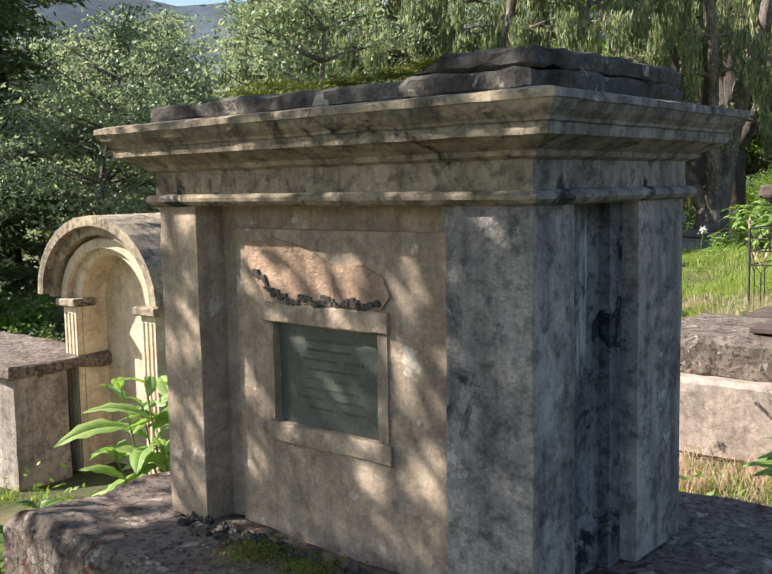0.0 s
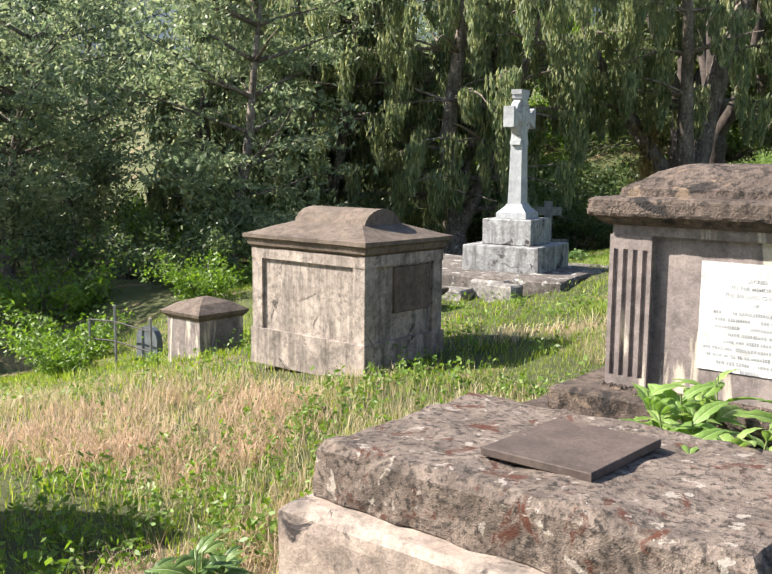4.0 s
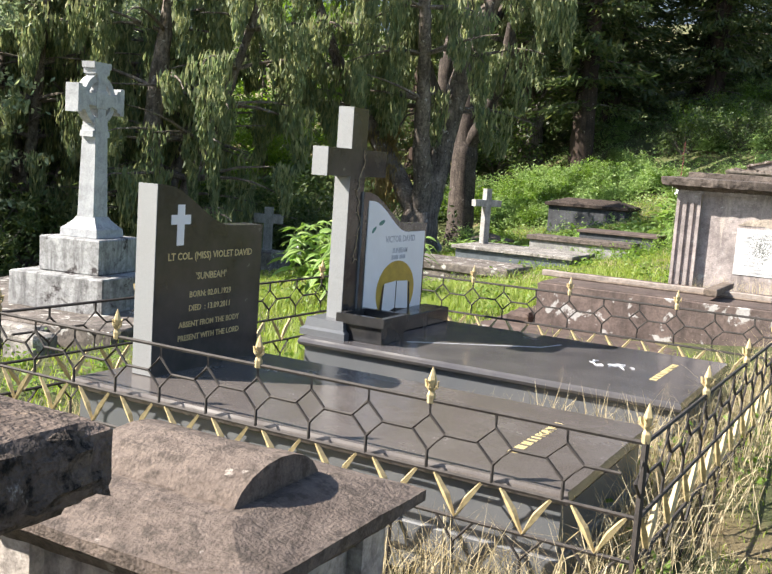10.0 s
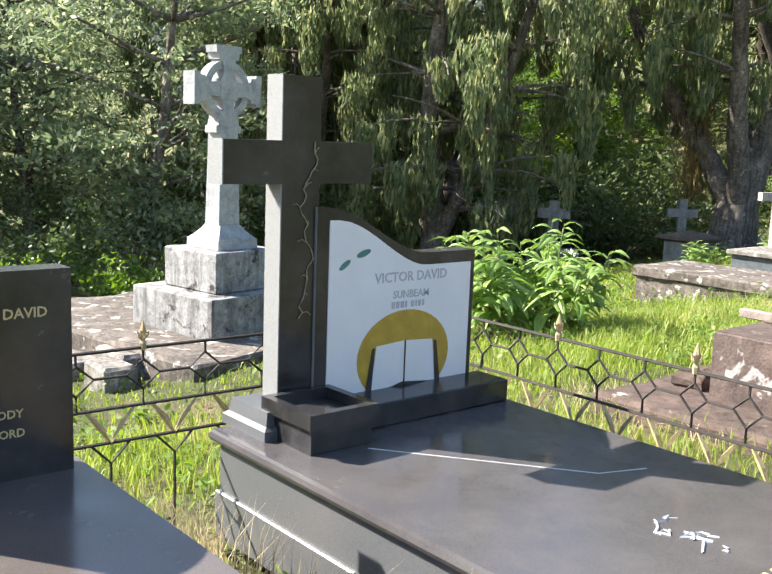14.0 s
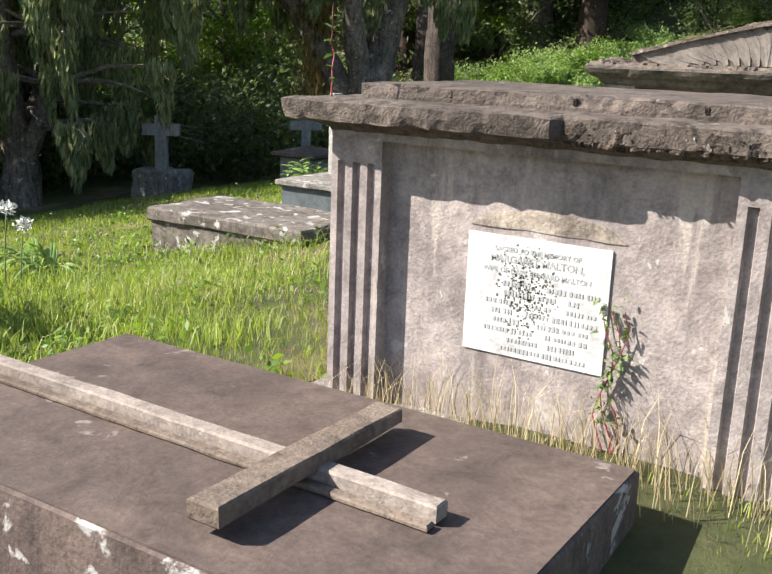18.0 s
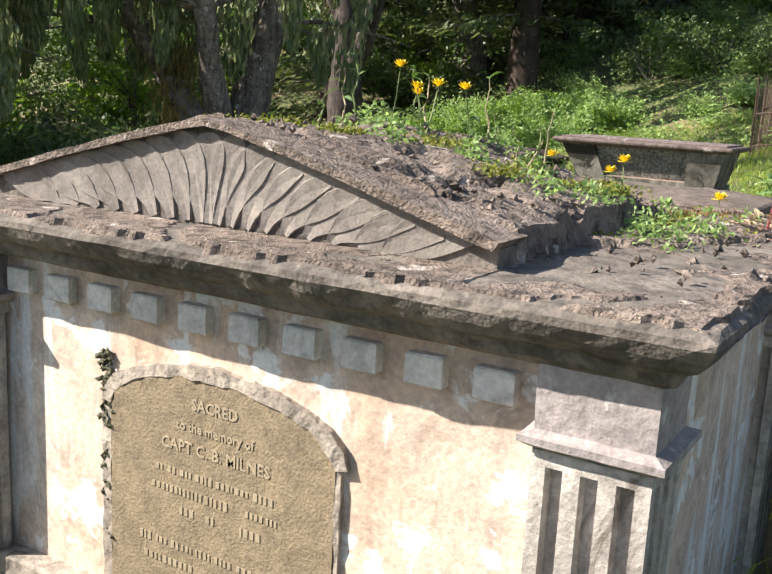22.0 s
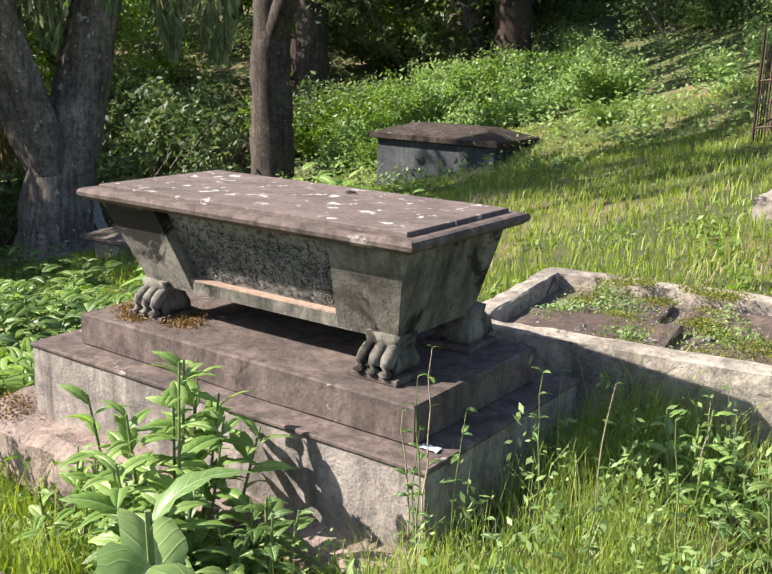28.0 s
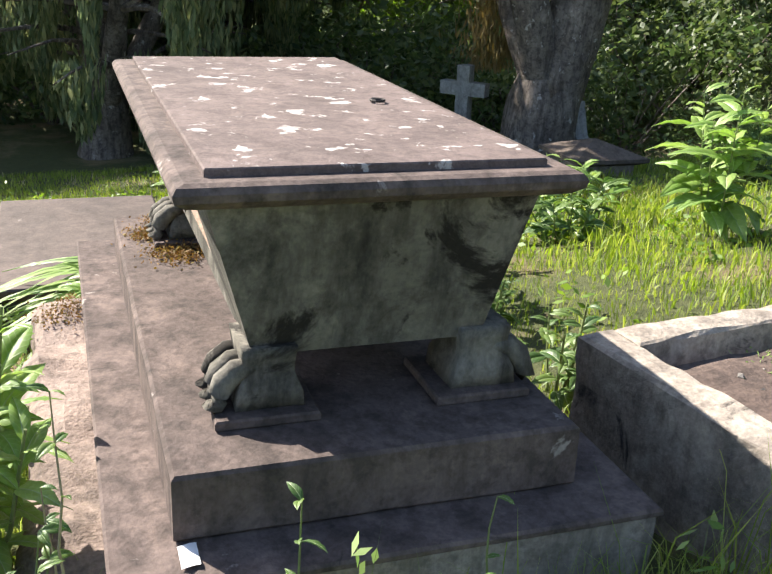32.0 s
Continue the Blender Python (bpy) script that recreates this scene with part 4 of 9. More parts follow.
def tomb_b():
    t = thing("chest_tomb", (-1.74, 7.8, 0.58), "mauve-grey chest tomb with fluted piers and white marble tablet", "tomb", TOMBS)
    x0, x1, y0, y1, z0, zt = -2.51, -0.97, 7.45, 8.16, 0.58, 1.385
    part("wall", B(x0 + 0.06, x1 - 0.06, y0 + 0.05, y1 - 0.06, z0, zt + 0.05), "b_plaster", t)
    for a, b, c, d in ((x0, x0 + 0.235, y0, y0 + 0.21), (x1 - 0.24, x1, y0, y0 + 0.21), (x1 - 0.23, x1, y1 - 0.23, y1), (x0, x0 + 0.23, y1 - 0.23, y1)):
        bm = bmesh.new()
        fluted(bm, a, b, c, d, z0, zt, 4, 0.014, "both", 0.075, 0.06)
        part("fluted_pier", bm, "b_plaster", t)
    part("frieze", B(x0 + 0.01, x1 - 0.01, y0 + 0.01, y1 - 0.01, zt, zt + 0.075), "b_plaster", t)
    bm = bmesh.new()
    mould(bm, x0, x1, y0, y1, [(0.0, zt + 0.05), (0.03, zt + 0.06), (0.05, zt + 0.072), (0.055, zt + 0.085), (0.09, zt + 0.10), (0.095, zt + 0.115), (0.092, zt + 0.18), (0.075, zt + 0.193), (-0.03, zt + 0.203), (-0.034, zt + 0.24), (-0.05, zt + 0.25), (-0.17, zt + 0.325), (-0.27, zt + 0.362), (-0.33, zt + 0.37)])
    rough_up(bm, 0.0018, 14, 0.026, 3, chip=0.007)
    part("cap", bm, "b_cap", t, "hipped rough cap with rusty lichen")
    bm = B(x1 + 0.045, x1 + 0.10, y0 - 0.05, y1 + 0.075, zt + 0.105, zt + 0.185)
    rough_up(bm, 0.012, 16, 0.018, 9, chip=0.03)
    part("broken_edge", bm, "broken", t, "black crumbled cap edge")
    bm = bmesh.new()
    rng = random.Random(7)
    for i in range(12):
        z = zt + 0.105 + 0.007 * i
        u = -1.47 + 0.4 * (z - zt - 0.1) + rng.uniform(-0.006, 0.006)
        box(bm, u, u + rng.uniform(0.003, 0.007), y0 - 0.097, y0 - 0.09, z, z + 0.008)
    part("crack", bm, "slab_edge", t, "dark crack through the cap edge")
    ob = part("tablet", B(-2.028, -1.472, y0 + 0.043, y0 + 0.06, 0.735, 1.277), "marble", t, "bright white marble tablet")
    rows = ["SACRED", "TO THE MEMORY OF", "THE BELOVED CHILDREN", "OF"]
    z = 1.185
    for i, (tx, sz) in enumerate(zip(rows, (0.026, 0.027, 0.027, 0.02))):
        words(tx, sz, "lead_text", ob, Matrix.Translation((-1.75, y0 + 0.0425, z)) @ FACE_FRONT)
        z -= 0.038
    bm = bmesh.new()
    bars(bm, "y", [(z - 1.0 - 0.036 * i, f) for i, f in enumerate((0.95, 0.9, 0.95, 0.5, 0.6, 0.98, 0.9, 0.7, 0.5))], rng, 0.50, 0.019, (-1.755, y0 + 0.0425, 1.0))
    part("inscription", bm, "lead_text", ob, "worn unreadable inscription")
    bm = B(-2.72, -0.80, 7.22, 8.42, 0.40, 0.585, bev=0.02)
    rough_up(bm, 0.010, 4, 0.1, 4)
    part("plinth", bm, "b_cap", t, "dark upper plinth step")
    bm = B(-3.0, -0.62, 6.98, 8.62, 0.05, 0.41, bev=0.03)
    rough_up(bm, 0.014, 4, 0.12, 5)
    part("step", bm, "b_cap", t, "dark lower plinth step")
    bm = bmesh.new()
    shards(bm, 200, lambda: (rng.uniform(-2.5, -1.0), y0 - abs(rng.gauss(0, 0.05)), 0.592), (0.004, 0.013), rng)
    part("litter", bm, "b_cap", t, "brown leaf litter on the plinth")


tomb_b()


def tomb_d():
    t = thing("chest_tomb", (-1.65, 9.4, 0.4), "small chest tomb with ridged brown cap and white panel", "tomb", TOMBS)
    x0, x1, y0, y1, z0, zt = -2.12, -1.30, 9.09, 9.80, 0.3, 0.86
    part("body", B(x0 + 0.05, x1 - 0.05, y0 + 0.05, y1 - 0.05, z0, zt), "h_plaster", t)
    for a, b, c, d in ((x0, x0 + 0.13, y0, y0 + 0.13), (x1 - 0.13, x1, y0, y0 + 0.13), (x1 - 0.13, x1, y1 - 0.13, y1), (x0, x0 + 0.13, y1 - 0.13, y1)):
        part("corner_pier", B(a, b, c, d, z0, zt, bev=0.008), "h_plaster", t)
    part("panel", B(x0 + 0.2, x1 - 0.2, y0 + 0.03, y0 + 0.06, z0 + 0.1, zt - 0.1, bev=0.005), "marble", t, "white panel")
    bm = bmesh.new()
    mould(bm, x0, x1, y0, y1, [(0.0, zt - 0.01), (0.02, zt + 0.02), (0.05, zt + 0.045), (0.055, zt + 0.06), (0.085, zt + 0.07), (0.085, zt + 0.105), (0.03, zt + 0.12), (-0.12, zt + 0.16)])
    rough_up(bm, 0.006, 5, 0.05, 2)
    part("cap", bm, "h_cap", t)
    bm = bmesh.new()
    ym = (y0 + y1) / 2 + 0.02
    prism(bm, [(ym + 0.20 * math.cos(a), zt + 0.13 + 0.12 * math.sin(a)) for a in (math.pi * i / 10 for i in range(11))], "x", x0 + 0.12, x1 - 0.16)
    rough_up(bm, 0.006, 5, 0.05, 3)
    part("ridge", bm, "h_cap", t, "rounded ridge with rusty lichen")


tomb_d()


def s_curve(y0, y1, zl, zr):
    pts = []
    for i in range(17):
        u = i / 16
        z = zl + (zr - zl) * ease((u - 0.05) / 0.62)
        pts.append((y0 + (y1 - y0) * u, z))
    return pts


def grave_slab(t, x0, x1, y0, y1, zt, zb, top="granite_top"):
    bm = bmesh.new()
    mould(bm, x0, x1, y0, y1, [(0.0, zt - 0.05), (0.006, zt - 0.045), (0.012, zt - 0.03), (0.006, zt - 0.012), (0.0, zt)])
    part("top_slab", bm, top, t, "dusty polished granite slab")
    part("side", B(x0 + 0.025, x1 - 0.025, y0 + 0.025, y1 - 0.025, zb, zt - 0.05), "granite_side", t, "dusty grey granite sides")
    part("foot_course", B(x0 + 0.01, x1 - 0.01, y0 + 0.01, y1 - 0.01, zb - 0.2, zb, bev=0.006), "granite_side", t)


def foot_text(t, x, y0, y1):
    """A line of gilt letters across the slab's foot; only the last words can be read."""
    rng = random.Random(3)
    bm = bmesh.new()
    v = y0
    while v < y0 + (y1 - y0) * 0.52:
        s = rng.uniform(0.012, 0.022)
        box(bm, x - 0.045, x - 0.002, v, v + s, 0.8205, 0.8225)
        v += s + rng.choice((0.009, 0.009, 0.009, 0.03))
    part("worn_lettering", bm, "gilt_text", t, "worn gilt letters on the slab foot")
    words("FOR YOU", 0.062, "gilt_text", t, Matrix.Translation((x, y0 + (y1 - y0) * 0.56, 0.8215)) @ pose(0, 0, 0, 0, 0, 90), "foot_lettering", "LEFT")


def graves():
    g = thing("granite_grave", (-2.2, 11.1, 0.45), "black granite grave with curved headstone and gilt lettering", "grave", "modern granite graves")
    grave_slab(g, -3.42, -0.99, 10.56, 11.70, 0.82, 0.56)
    bm = bmesh.new()
    out = [(10.812, 0.82)] + s_curve(10.812, 11.645, 1.75, 1.545) + [(11.645, 0.82)]
    prism(bm, out, "x", -3.285, -3.165)
    hs = part("headstone", bm, "granite", g, "polished black headstone with curved shoulder")
    bm = bmesh.new()
    prism(bm, [(p[0], p[1]) for p in ([(10.808, 0.825)] + [(10.808, 1.752)] + [(10.812, 1.752), (10.812, 0.825)])], "x", -3.287, -3.168)
    part("sawn_edge", bm, "granite_edge", hs, "pale sawn edge")
    fx = -3.1645
    bm = bmesh.new()
    u, w = 10.977, 0.025
    prism(bm, [(u - w, 1.455), (u + w, 1.455), (u + w, 1.558), (u + 0.07, 1.558), (u + 0.07, 1.605), (u + w, 1.605), (u + w, 1.655), (u - w, 1.655), (u - w, 1.605), (u - 0.07, 1.605), (u - 0.07, 1.558), (u - w, 1.558)], "x", fx - 0.001, fx + 0.003)
    part("white_cross", bm, "white_paint", hs, "white painted cross")
    for tx, sz, y, z in (("LT COL. (MISS) VIOLET DAVID", 0.050, 11.228, 1.383), ("'SUNBEAM'", 0.050, 11.228, 1.278), ("BORN: 02.01.1929", 0.043, 11.228, 1.19), ("DIED  : 13.09.2011", 0.043, 11.228, 1.12), ("ABSENT FROM THE BODY", 0.041, 11.232, 1.04), ("PRESENT WITH THE LORD", 0.041, 11.232, 0.972)):
        words(tx, sz, "gilt_text", hs, Matrix.Translation((fx, y, z)) @ FACE_RIGHT)
    foot_text(g, -1.30, 10.88, 11.42)

    w = thing("granite_grave", (-2.1, 12.9, 0.45), "black granite grave with cross, white-faced headstone and planter", "grave", "modern granite graves")
    grave_slab(w, -3.30, -0.97, 12.28, 13.66, 0.82, 0.56, "granite_sky")
    bm = bmesh.new()
    prism(bm, [(12.49, 0.92), (12.675, 0.92), (12.675, 1.83), (12.945, 1.83), (12.945, 2.0), (12.675, 2.0), (12.675, 2.255), (12.49, 2.255), (12.49, 2.0), (12.225, 2.0), (12.225, 1.83), (12.49, 1.83)], "x", -3.245, -3.14)
    cr = part("cross", bm, "granite", w, "tall polished black granite cross")
    bm = bmesh.new()
    for y, za, zb in ((12.488, 0.92, 1.83), (12.488, 2.0, 2.257), (12.223, 1.828, 2.002)):
        box(bm, -3.247, -3.138, y - 0.002, y + 0.003, za, zb)
    part("sawn_edge", bm, "granite_edge", cr, "pale sawn edge")
    bm = bmesh.new()
    rng = random.Random(2)
    p = Vector((-3.135, 12.58, 1.28))
    pts = [p.copy()]
    for i in range(30):
        p += Vector((0, rng.uniform(-0.022, 0.022), 0.024))
        p.y = min(12.66, max(12.51, p.y))
        pts.append(p.copy())
        if i % 3 == 0:
            q = p + Vector((0, rng.uniform(-0.05, 0.05), rng.uniform(-0.02, 0.04)))
            tube(bm, [p, (p + q) / 2 + Vector((0.002, 0, 0.01)), q], [0.0025, 0.002, 0.0015], 4)
    tube(bm, pts, [0.003] * len(pts), 4)
    part("dry_creeper", bm, "dry_stem", cr, "dry creeper stuck to the shaft")
    bm = bmesh.new()
    mould(bm, -3.36, -3.03, 12.36, 12.80, [(0.0, 0.82), (0.0, 0.86), (-0.02, 0.875), (-0.03, 0.93)])
    part("cross_base", bm, "granite_side", w)
    bm = bmesh.new()
    out = [(12.66, 0.83)] + s_curve(12.66, 13.575, 1.735, 1.52) + [(13.575, 0.83)]
    prism(bm, out, "x", -3.225, -3.125)
    hs = part("headstone", bm, "granite", w, "black headstone faced with a white panel")
    bm = bmesh.new()
    prism(bm, [(12.657, 0.83), (12.657, 1.736), (12.66, 1.736), (12.66, 0.83)], "x", -3.227, -3.127)
    part("sawn_edge", bm, "granite_edge", hs)
    fx = -3.1245
    bm = bmesh.new()
    inner = [(12.72, 0.87)] + [(y, z - 0.055) for y, z in s_curve(12.72, 13.545, 1.735, 1.52)] + [(13.545, 0.87)]
    prism(bm, inner, "x", fx, fx + 0.006)
    wp = part("white_panel", bm, "white_paint", hs, "white enamelled panel with painted book")
    f2 = fx + 0.0065
    cy, cz = 13.15, 1.06
    bm = bmesh.new()
    prism(bm, [(cy + 0.27 * math.cos(a), cz + 0.21 * math.sin(a)) for a in (2 * math.pi * i / 40 for i in range(40))], "x", f2, f2 + 0.002)
    part("painted_disc", bm, "mustard", wp, "mustard painted arch behind a book")
    f3 = f2 + 0.0025
    bm = bmesh.new()
    for s in (-1, 1):
        prism(bm, [(cy + s * 0.004, 0.935), (cy + s * 0.19, 0.915), (cy + s * 0.165, 1.12), (cy + s * 0.004, 1.13)], "x", f3, f3 + 0.002)
    part("painted_book", bm, "white_paint", wp, "painted open white book")
    bm = bmesh.new()
    prism(bm, [(cy - 0.23, 0.87), (cy - 0.01, 0.925), (cy + 0.22, 0.90), (cy + 0.22, 0.918), (cy - 0.01, 0.942), (cy - 0.23, 0.89)], "x", f3 + 0.0025, f3 + 0.004)
    for s in (-1, 1):
        prism(bm, [(cy + s * 0.19, 0.90), (cy + s * 0.225, 0.89), (cy + s * 0.19, 1.11), (cy + s * 0.175, 1.115)], "x", f3 + 0.0025, f3 + 0.004)
    prism(bm, [(cy - 0.004, 0.92), (cy + 0.004, 0.92), (cy + 0.004, 1.13), (cy - 0.004, 1.13)], "x", f3 + 0.0025, f3 + 0.004)
    part("book_outline", bm, "granite", wp)
    bm = bmesh.new()
    for c, rr, an in (((12.80, 1.49), 0.035, 0.6), ((12.90, 1.535), 0.04, 0.3)):
        prism(bm, [(c[0] + rr * math.cos(a) * math.cos(an) - 0.35 * rr * math.sin(a) * math.sin(an), c[1] + rr * math.cos(a) * math.sin(an) + 0.35 * rr * math.sin(a) * math.cos(an)) for a in (2 * math.pi * i / 12 for i in range(12))], "x", f2, f2 + 0.0015)
    part("painted_leaf", bm, "leaf_teal", wp, "two small painted leaves")
    bm = bmesh.new()
    bars(bm, "x", [(-0.125, 0.45)], random.Random(5), 0.46, 0.032, (f2 - 0.001, 13.17, 1.42), depth=0.003, word=(0.05, 0.12))
    part("worn_lettering", bm, "faint_text", wp, "faded unreadable lettering")
    words("VICTOR DAVID", 0.062, "faint_text", wp, Matrix.Translation((f2, 13.18, 1.40)) @ FACE_RIGHT)
    words("SUNBEAM", 0.048, "faint_text", wp, Matrix.Translation((f2, 13.18, 1.325)) @ FACE_RIGHT)
    part("headstone_plinth", B(-3.13, -2.93, 12.74, 13.64, 0.82, 0.925, bev=0.006), "granite", w)
    bm = bmesh.new()
    x0, x1, y0, y1 = -3.12, -2.78, 12.40, 12.735
    loft(bm, [(x0 + 0.02, x1 - 0.02, y0 + 0.02, y1 - 0.02, 0.822), (x0 + 0.02, x1 - 0.02, y0 + 0.02, y1 - 0.02, 0.92), (x0, x1, y0, y1, 0.925), (x0, x1, y0, y1, 0.985), (x0 + 0.035, x1 - 0.035, y0 + 0.035, y1 - 0.035, 0.985), (x0 + 0.035, x1 - 0.035, y0 + 0.035, y1 - 0.035, 0.945)])
    part("planter", bm, "granite", w, "square black granite flower holder")
    bm = bmesh.new()
    for (xa, ya), (xb, yb) in (((-2.75, 12.66), (-2.05, 13.2)), ((-2.05, 13.2), (-1.98, 13.4))):
        tube(bm, [(xa, ya, 0.8205), (xb, yb, 0.8205)], [0.0022, 0.0022], 4)
    rng = random.Random(12)
    for i in range(9):
        a, b = rng.gauss(-1.50, 0.06), rng.gauss(12.95, 0.07)
        q = [Vector((a, b, 0.821))]
        for k in range(4):
            q.append(q[-1] + Vector((rng.uniform(-0.03, 0.05), rng.uniform(-0.05, 0.05), 0)))
        tube(bm, q, [0.004, 0.006, 0.005, 0.004, 0.002], 4)
    part("wax_mark", bm, "marble", w, "pale wax and paint marks on the slab")
    foot_text(w, -1.20, 12.75, 13.30)


graves()


def railing():
    """Low iron railing: honeycomb band over gilt chevrons, gilt finials on the posts."""
    t = thing("iron_railing", (-2.35, 12.2, 0.6), "low rusty iron railing with honeycomb band and gilt finials", "railing")
    zt, zm, zl, r = 1.10, 0.85, 0.70, 0.0065

    def bar(name, p, q, rad, mat, sides=5):
        bm = bmesh.new()
        tube(bm, [p, q], [rad, rad], sides)
        part(name, bm, mat, t)

    def finial(p):
        bm = bmesh.new()
        x, y, z = p
        tube(bm, [(x, y, z - 0.01), (x, y, z + 0.02), (x, y, z + 0.035), (x, y, z + 0.075), (x, y, z + 0.12)], [0.014, 0.016, 0.009, 0.016, 0.002], 6)
        for a in range(4):
            c, s = math.cos(a * math.pi / 2), math.sin(a * math.pi / 2)
            tube(bm, [(x, y, z + 0.03), (x + 0.02 * c, y + 0.02 * s, z + 0.05), (x + 0.026 * c, y + 0.026 * s, z + 0.072), (x + 0.016 * c, y + 0.016 * s, z + 0.062)], [0.005, 0.007, 0.005, 0.002], 4)
        part("finial", bm, "gold", t, "gilt fleur-de-lis finial")

    def run(p, q, n):
        p, q = Vector(p), Vector(q)
        d = (q - p) / n
        for z, nm in ((zt, "top_rail"), (zm, "middle_rail"), (zl, "bottom_rail")):
            bar(nm, (*(p.xy), z), (*(q.xy), z), 0.008, "iron")
        for i in range(n):
            a = p + d * i
            cell = d / 3
            h = zt - zm
            for k in range(3):
                c = a + cell * k
                l, rr, nx = c - cell * 0.26, c + cell * 0.26, c + cell * 0.74
                za, zc, zd = zt - h * 0.2, zt - h * 0.46, zm + h * 0.28
                bm = bmesh.new()
                tube(bm, [(*c.xy, zt), (*c.xy, za), (*l.xy, zc), (*c.xy, zd), (*c.xy, zm)], [r] * 5, 5)
                tube(bm, [(*c.xy, za), (*rr.xy, zc), (*c.xy, zd)], [r] * 3, 5)
                tube(bm, [(*rr.xy, zc), (*nx.xy, zc)], [r] * 2, 5)
                part("honeycomb", bm, "iron", t)
                o = c + cell * 0.5
                bm = bmesh.new()
                tube(bm, [(*(o - cell * 0.36).xy, zm - 0.004), (*(o - cell * 0.16).xy, (zm + zl) / 2), (*o.xy, zl), (*(o + cell * 0.16).xy, (zm + zl) / 2), (*(o + cell * 0.36).xy, zm - 0.004)], [0.007, 0.014, 0.009, 0.014, 0.007], 4)
                part("chevron", bm, "gold", t, "gilt iron chevron")
                bm = bmesh.new()
                tube(bm, [(*(o - cell * 0.3).xy, zl), (*o.xy, zl - 0.09), (*(o + cell * 0.3).xy, zl)], [r] * 3, 5)
                tube(bm, [(*o.xy, zl - 0.09), (*o.xy, gz(o.x, o.y) - 0.05)], [r] * 2, 5)
                part("lower_bracket", bm, "iron", t)
            if i:
                finial((*a.xy, zt))

    cs = [(-3.75, 10.40), (-0.70, 10.38), (-0.62, 13.90), (-3.62, 13.92)]
    ns = [4, 4, 4, 4]
    for i in range(4):
        run(cs[i] + (0,), cs[(i + 1) % 4] + (0,), ns[i])
        bar("post", (*cs[i], gz(*cs[i]) - 0.1), (*cs[i], zt + 0.01), 0.013, "iron")
        finial((*cs[i], zt + 0.01))


railing()


def tomb_k():
    t = thing("slab_tomb", (-1.8, 15.8, 0.5), "dark brown slab tomb with white lichen blotches", "tomb", TOMBS)
    bm = B(-3.30, -0.45, 14.76, 16.62, 0.22, 0.62, bev=0.03)
    rough_up(bm, 0.014, 4, 0.12, 2)
    part("base", bm, "k_base", t, "reddish brown lichened base slab")
    bm = B(-2.84, -0.68, 15.25, 16.42, 0.60, 1.0, bev=0.008)
    rough_up(bm, 0.004, 3, 0.12, 3)
    part("slab", bm, "k_side", t)
    bm = B(-2.83, -0.69, 15.26, 16.41, 0.998, 1.006)
    part("slab_top", bm, "k_slab", t, "smooth dark brown top face")
    bm = B(-3.12, -2.92, 15.30, 15.55, 0.6, 0.70, bev=0.04)
    rough_up(bm, 0.025, 6, 0.06, 4)
    part("loose_stone", bm, "k_base", t)
    c = thing("fallen_cross", (-1.9, 15.8, 1.006), "bleached split wooden cross lying on the slab", "cross")
    for y0, y1, z1, xa in ((15.72, 15.757, 1.026, -2.8), (15.765, 15.825, 1.06, -3.0)):
        bm = B(xa, -0.99, y0, y1, 1.007, z1, bev=0.006)
        rough_up(bm, 0.004, 6, 0.07, y0)
        for v in bm.verts:
            v.co.y += 0.03 * (v.co.x + 2) * -0.5
        part("post", bm, "wood" if y0 > 15.73 else "wood_dark", c, "" if y0 > 15.73 else "thin split-off dark strip")
    bm = B(-1.47, -1.37, 15.36, 16.20, 1.045, 1.10, bev=0.006)
    rough_up(bm, 0.004, 6, 0.07, 9)
    part("crossbar", bm, "wood_dark", c, "browner weathered crossbar")


tomb_k()


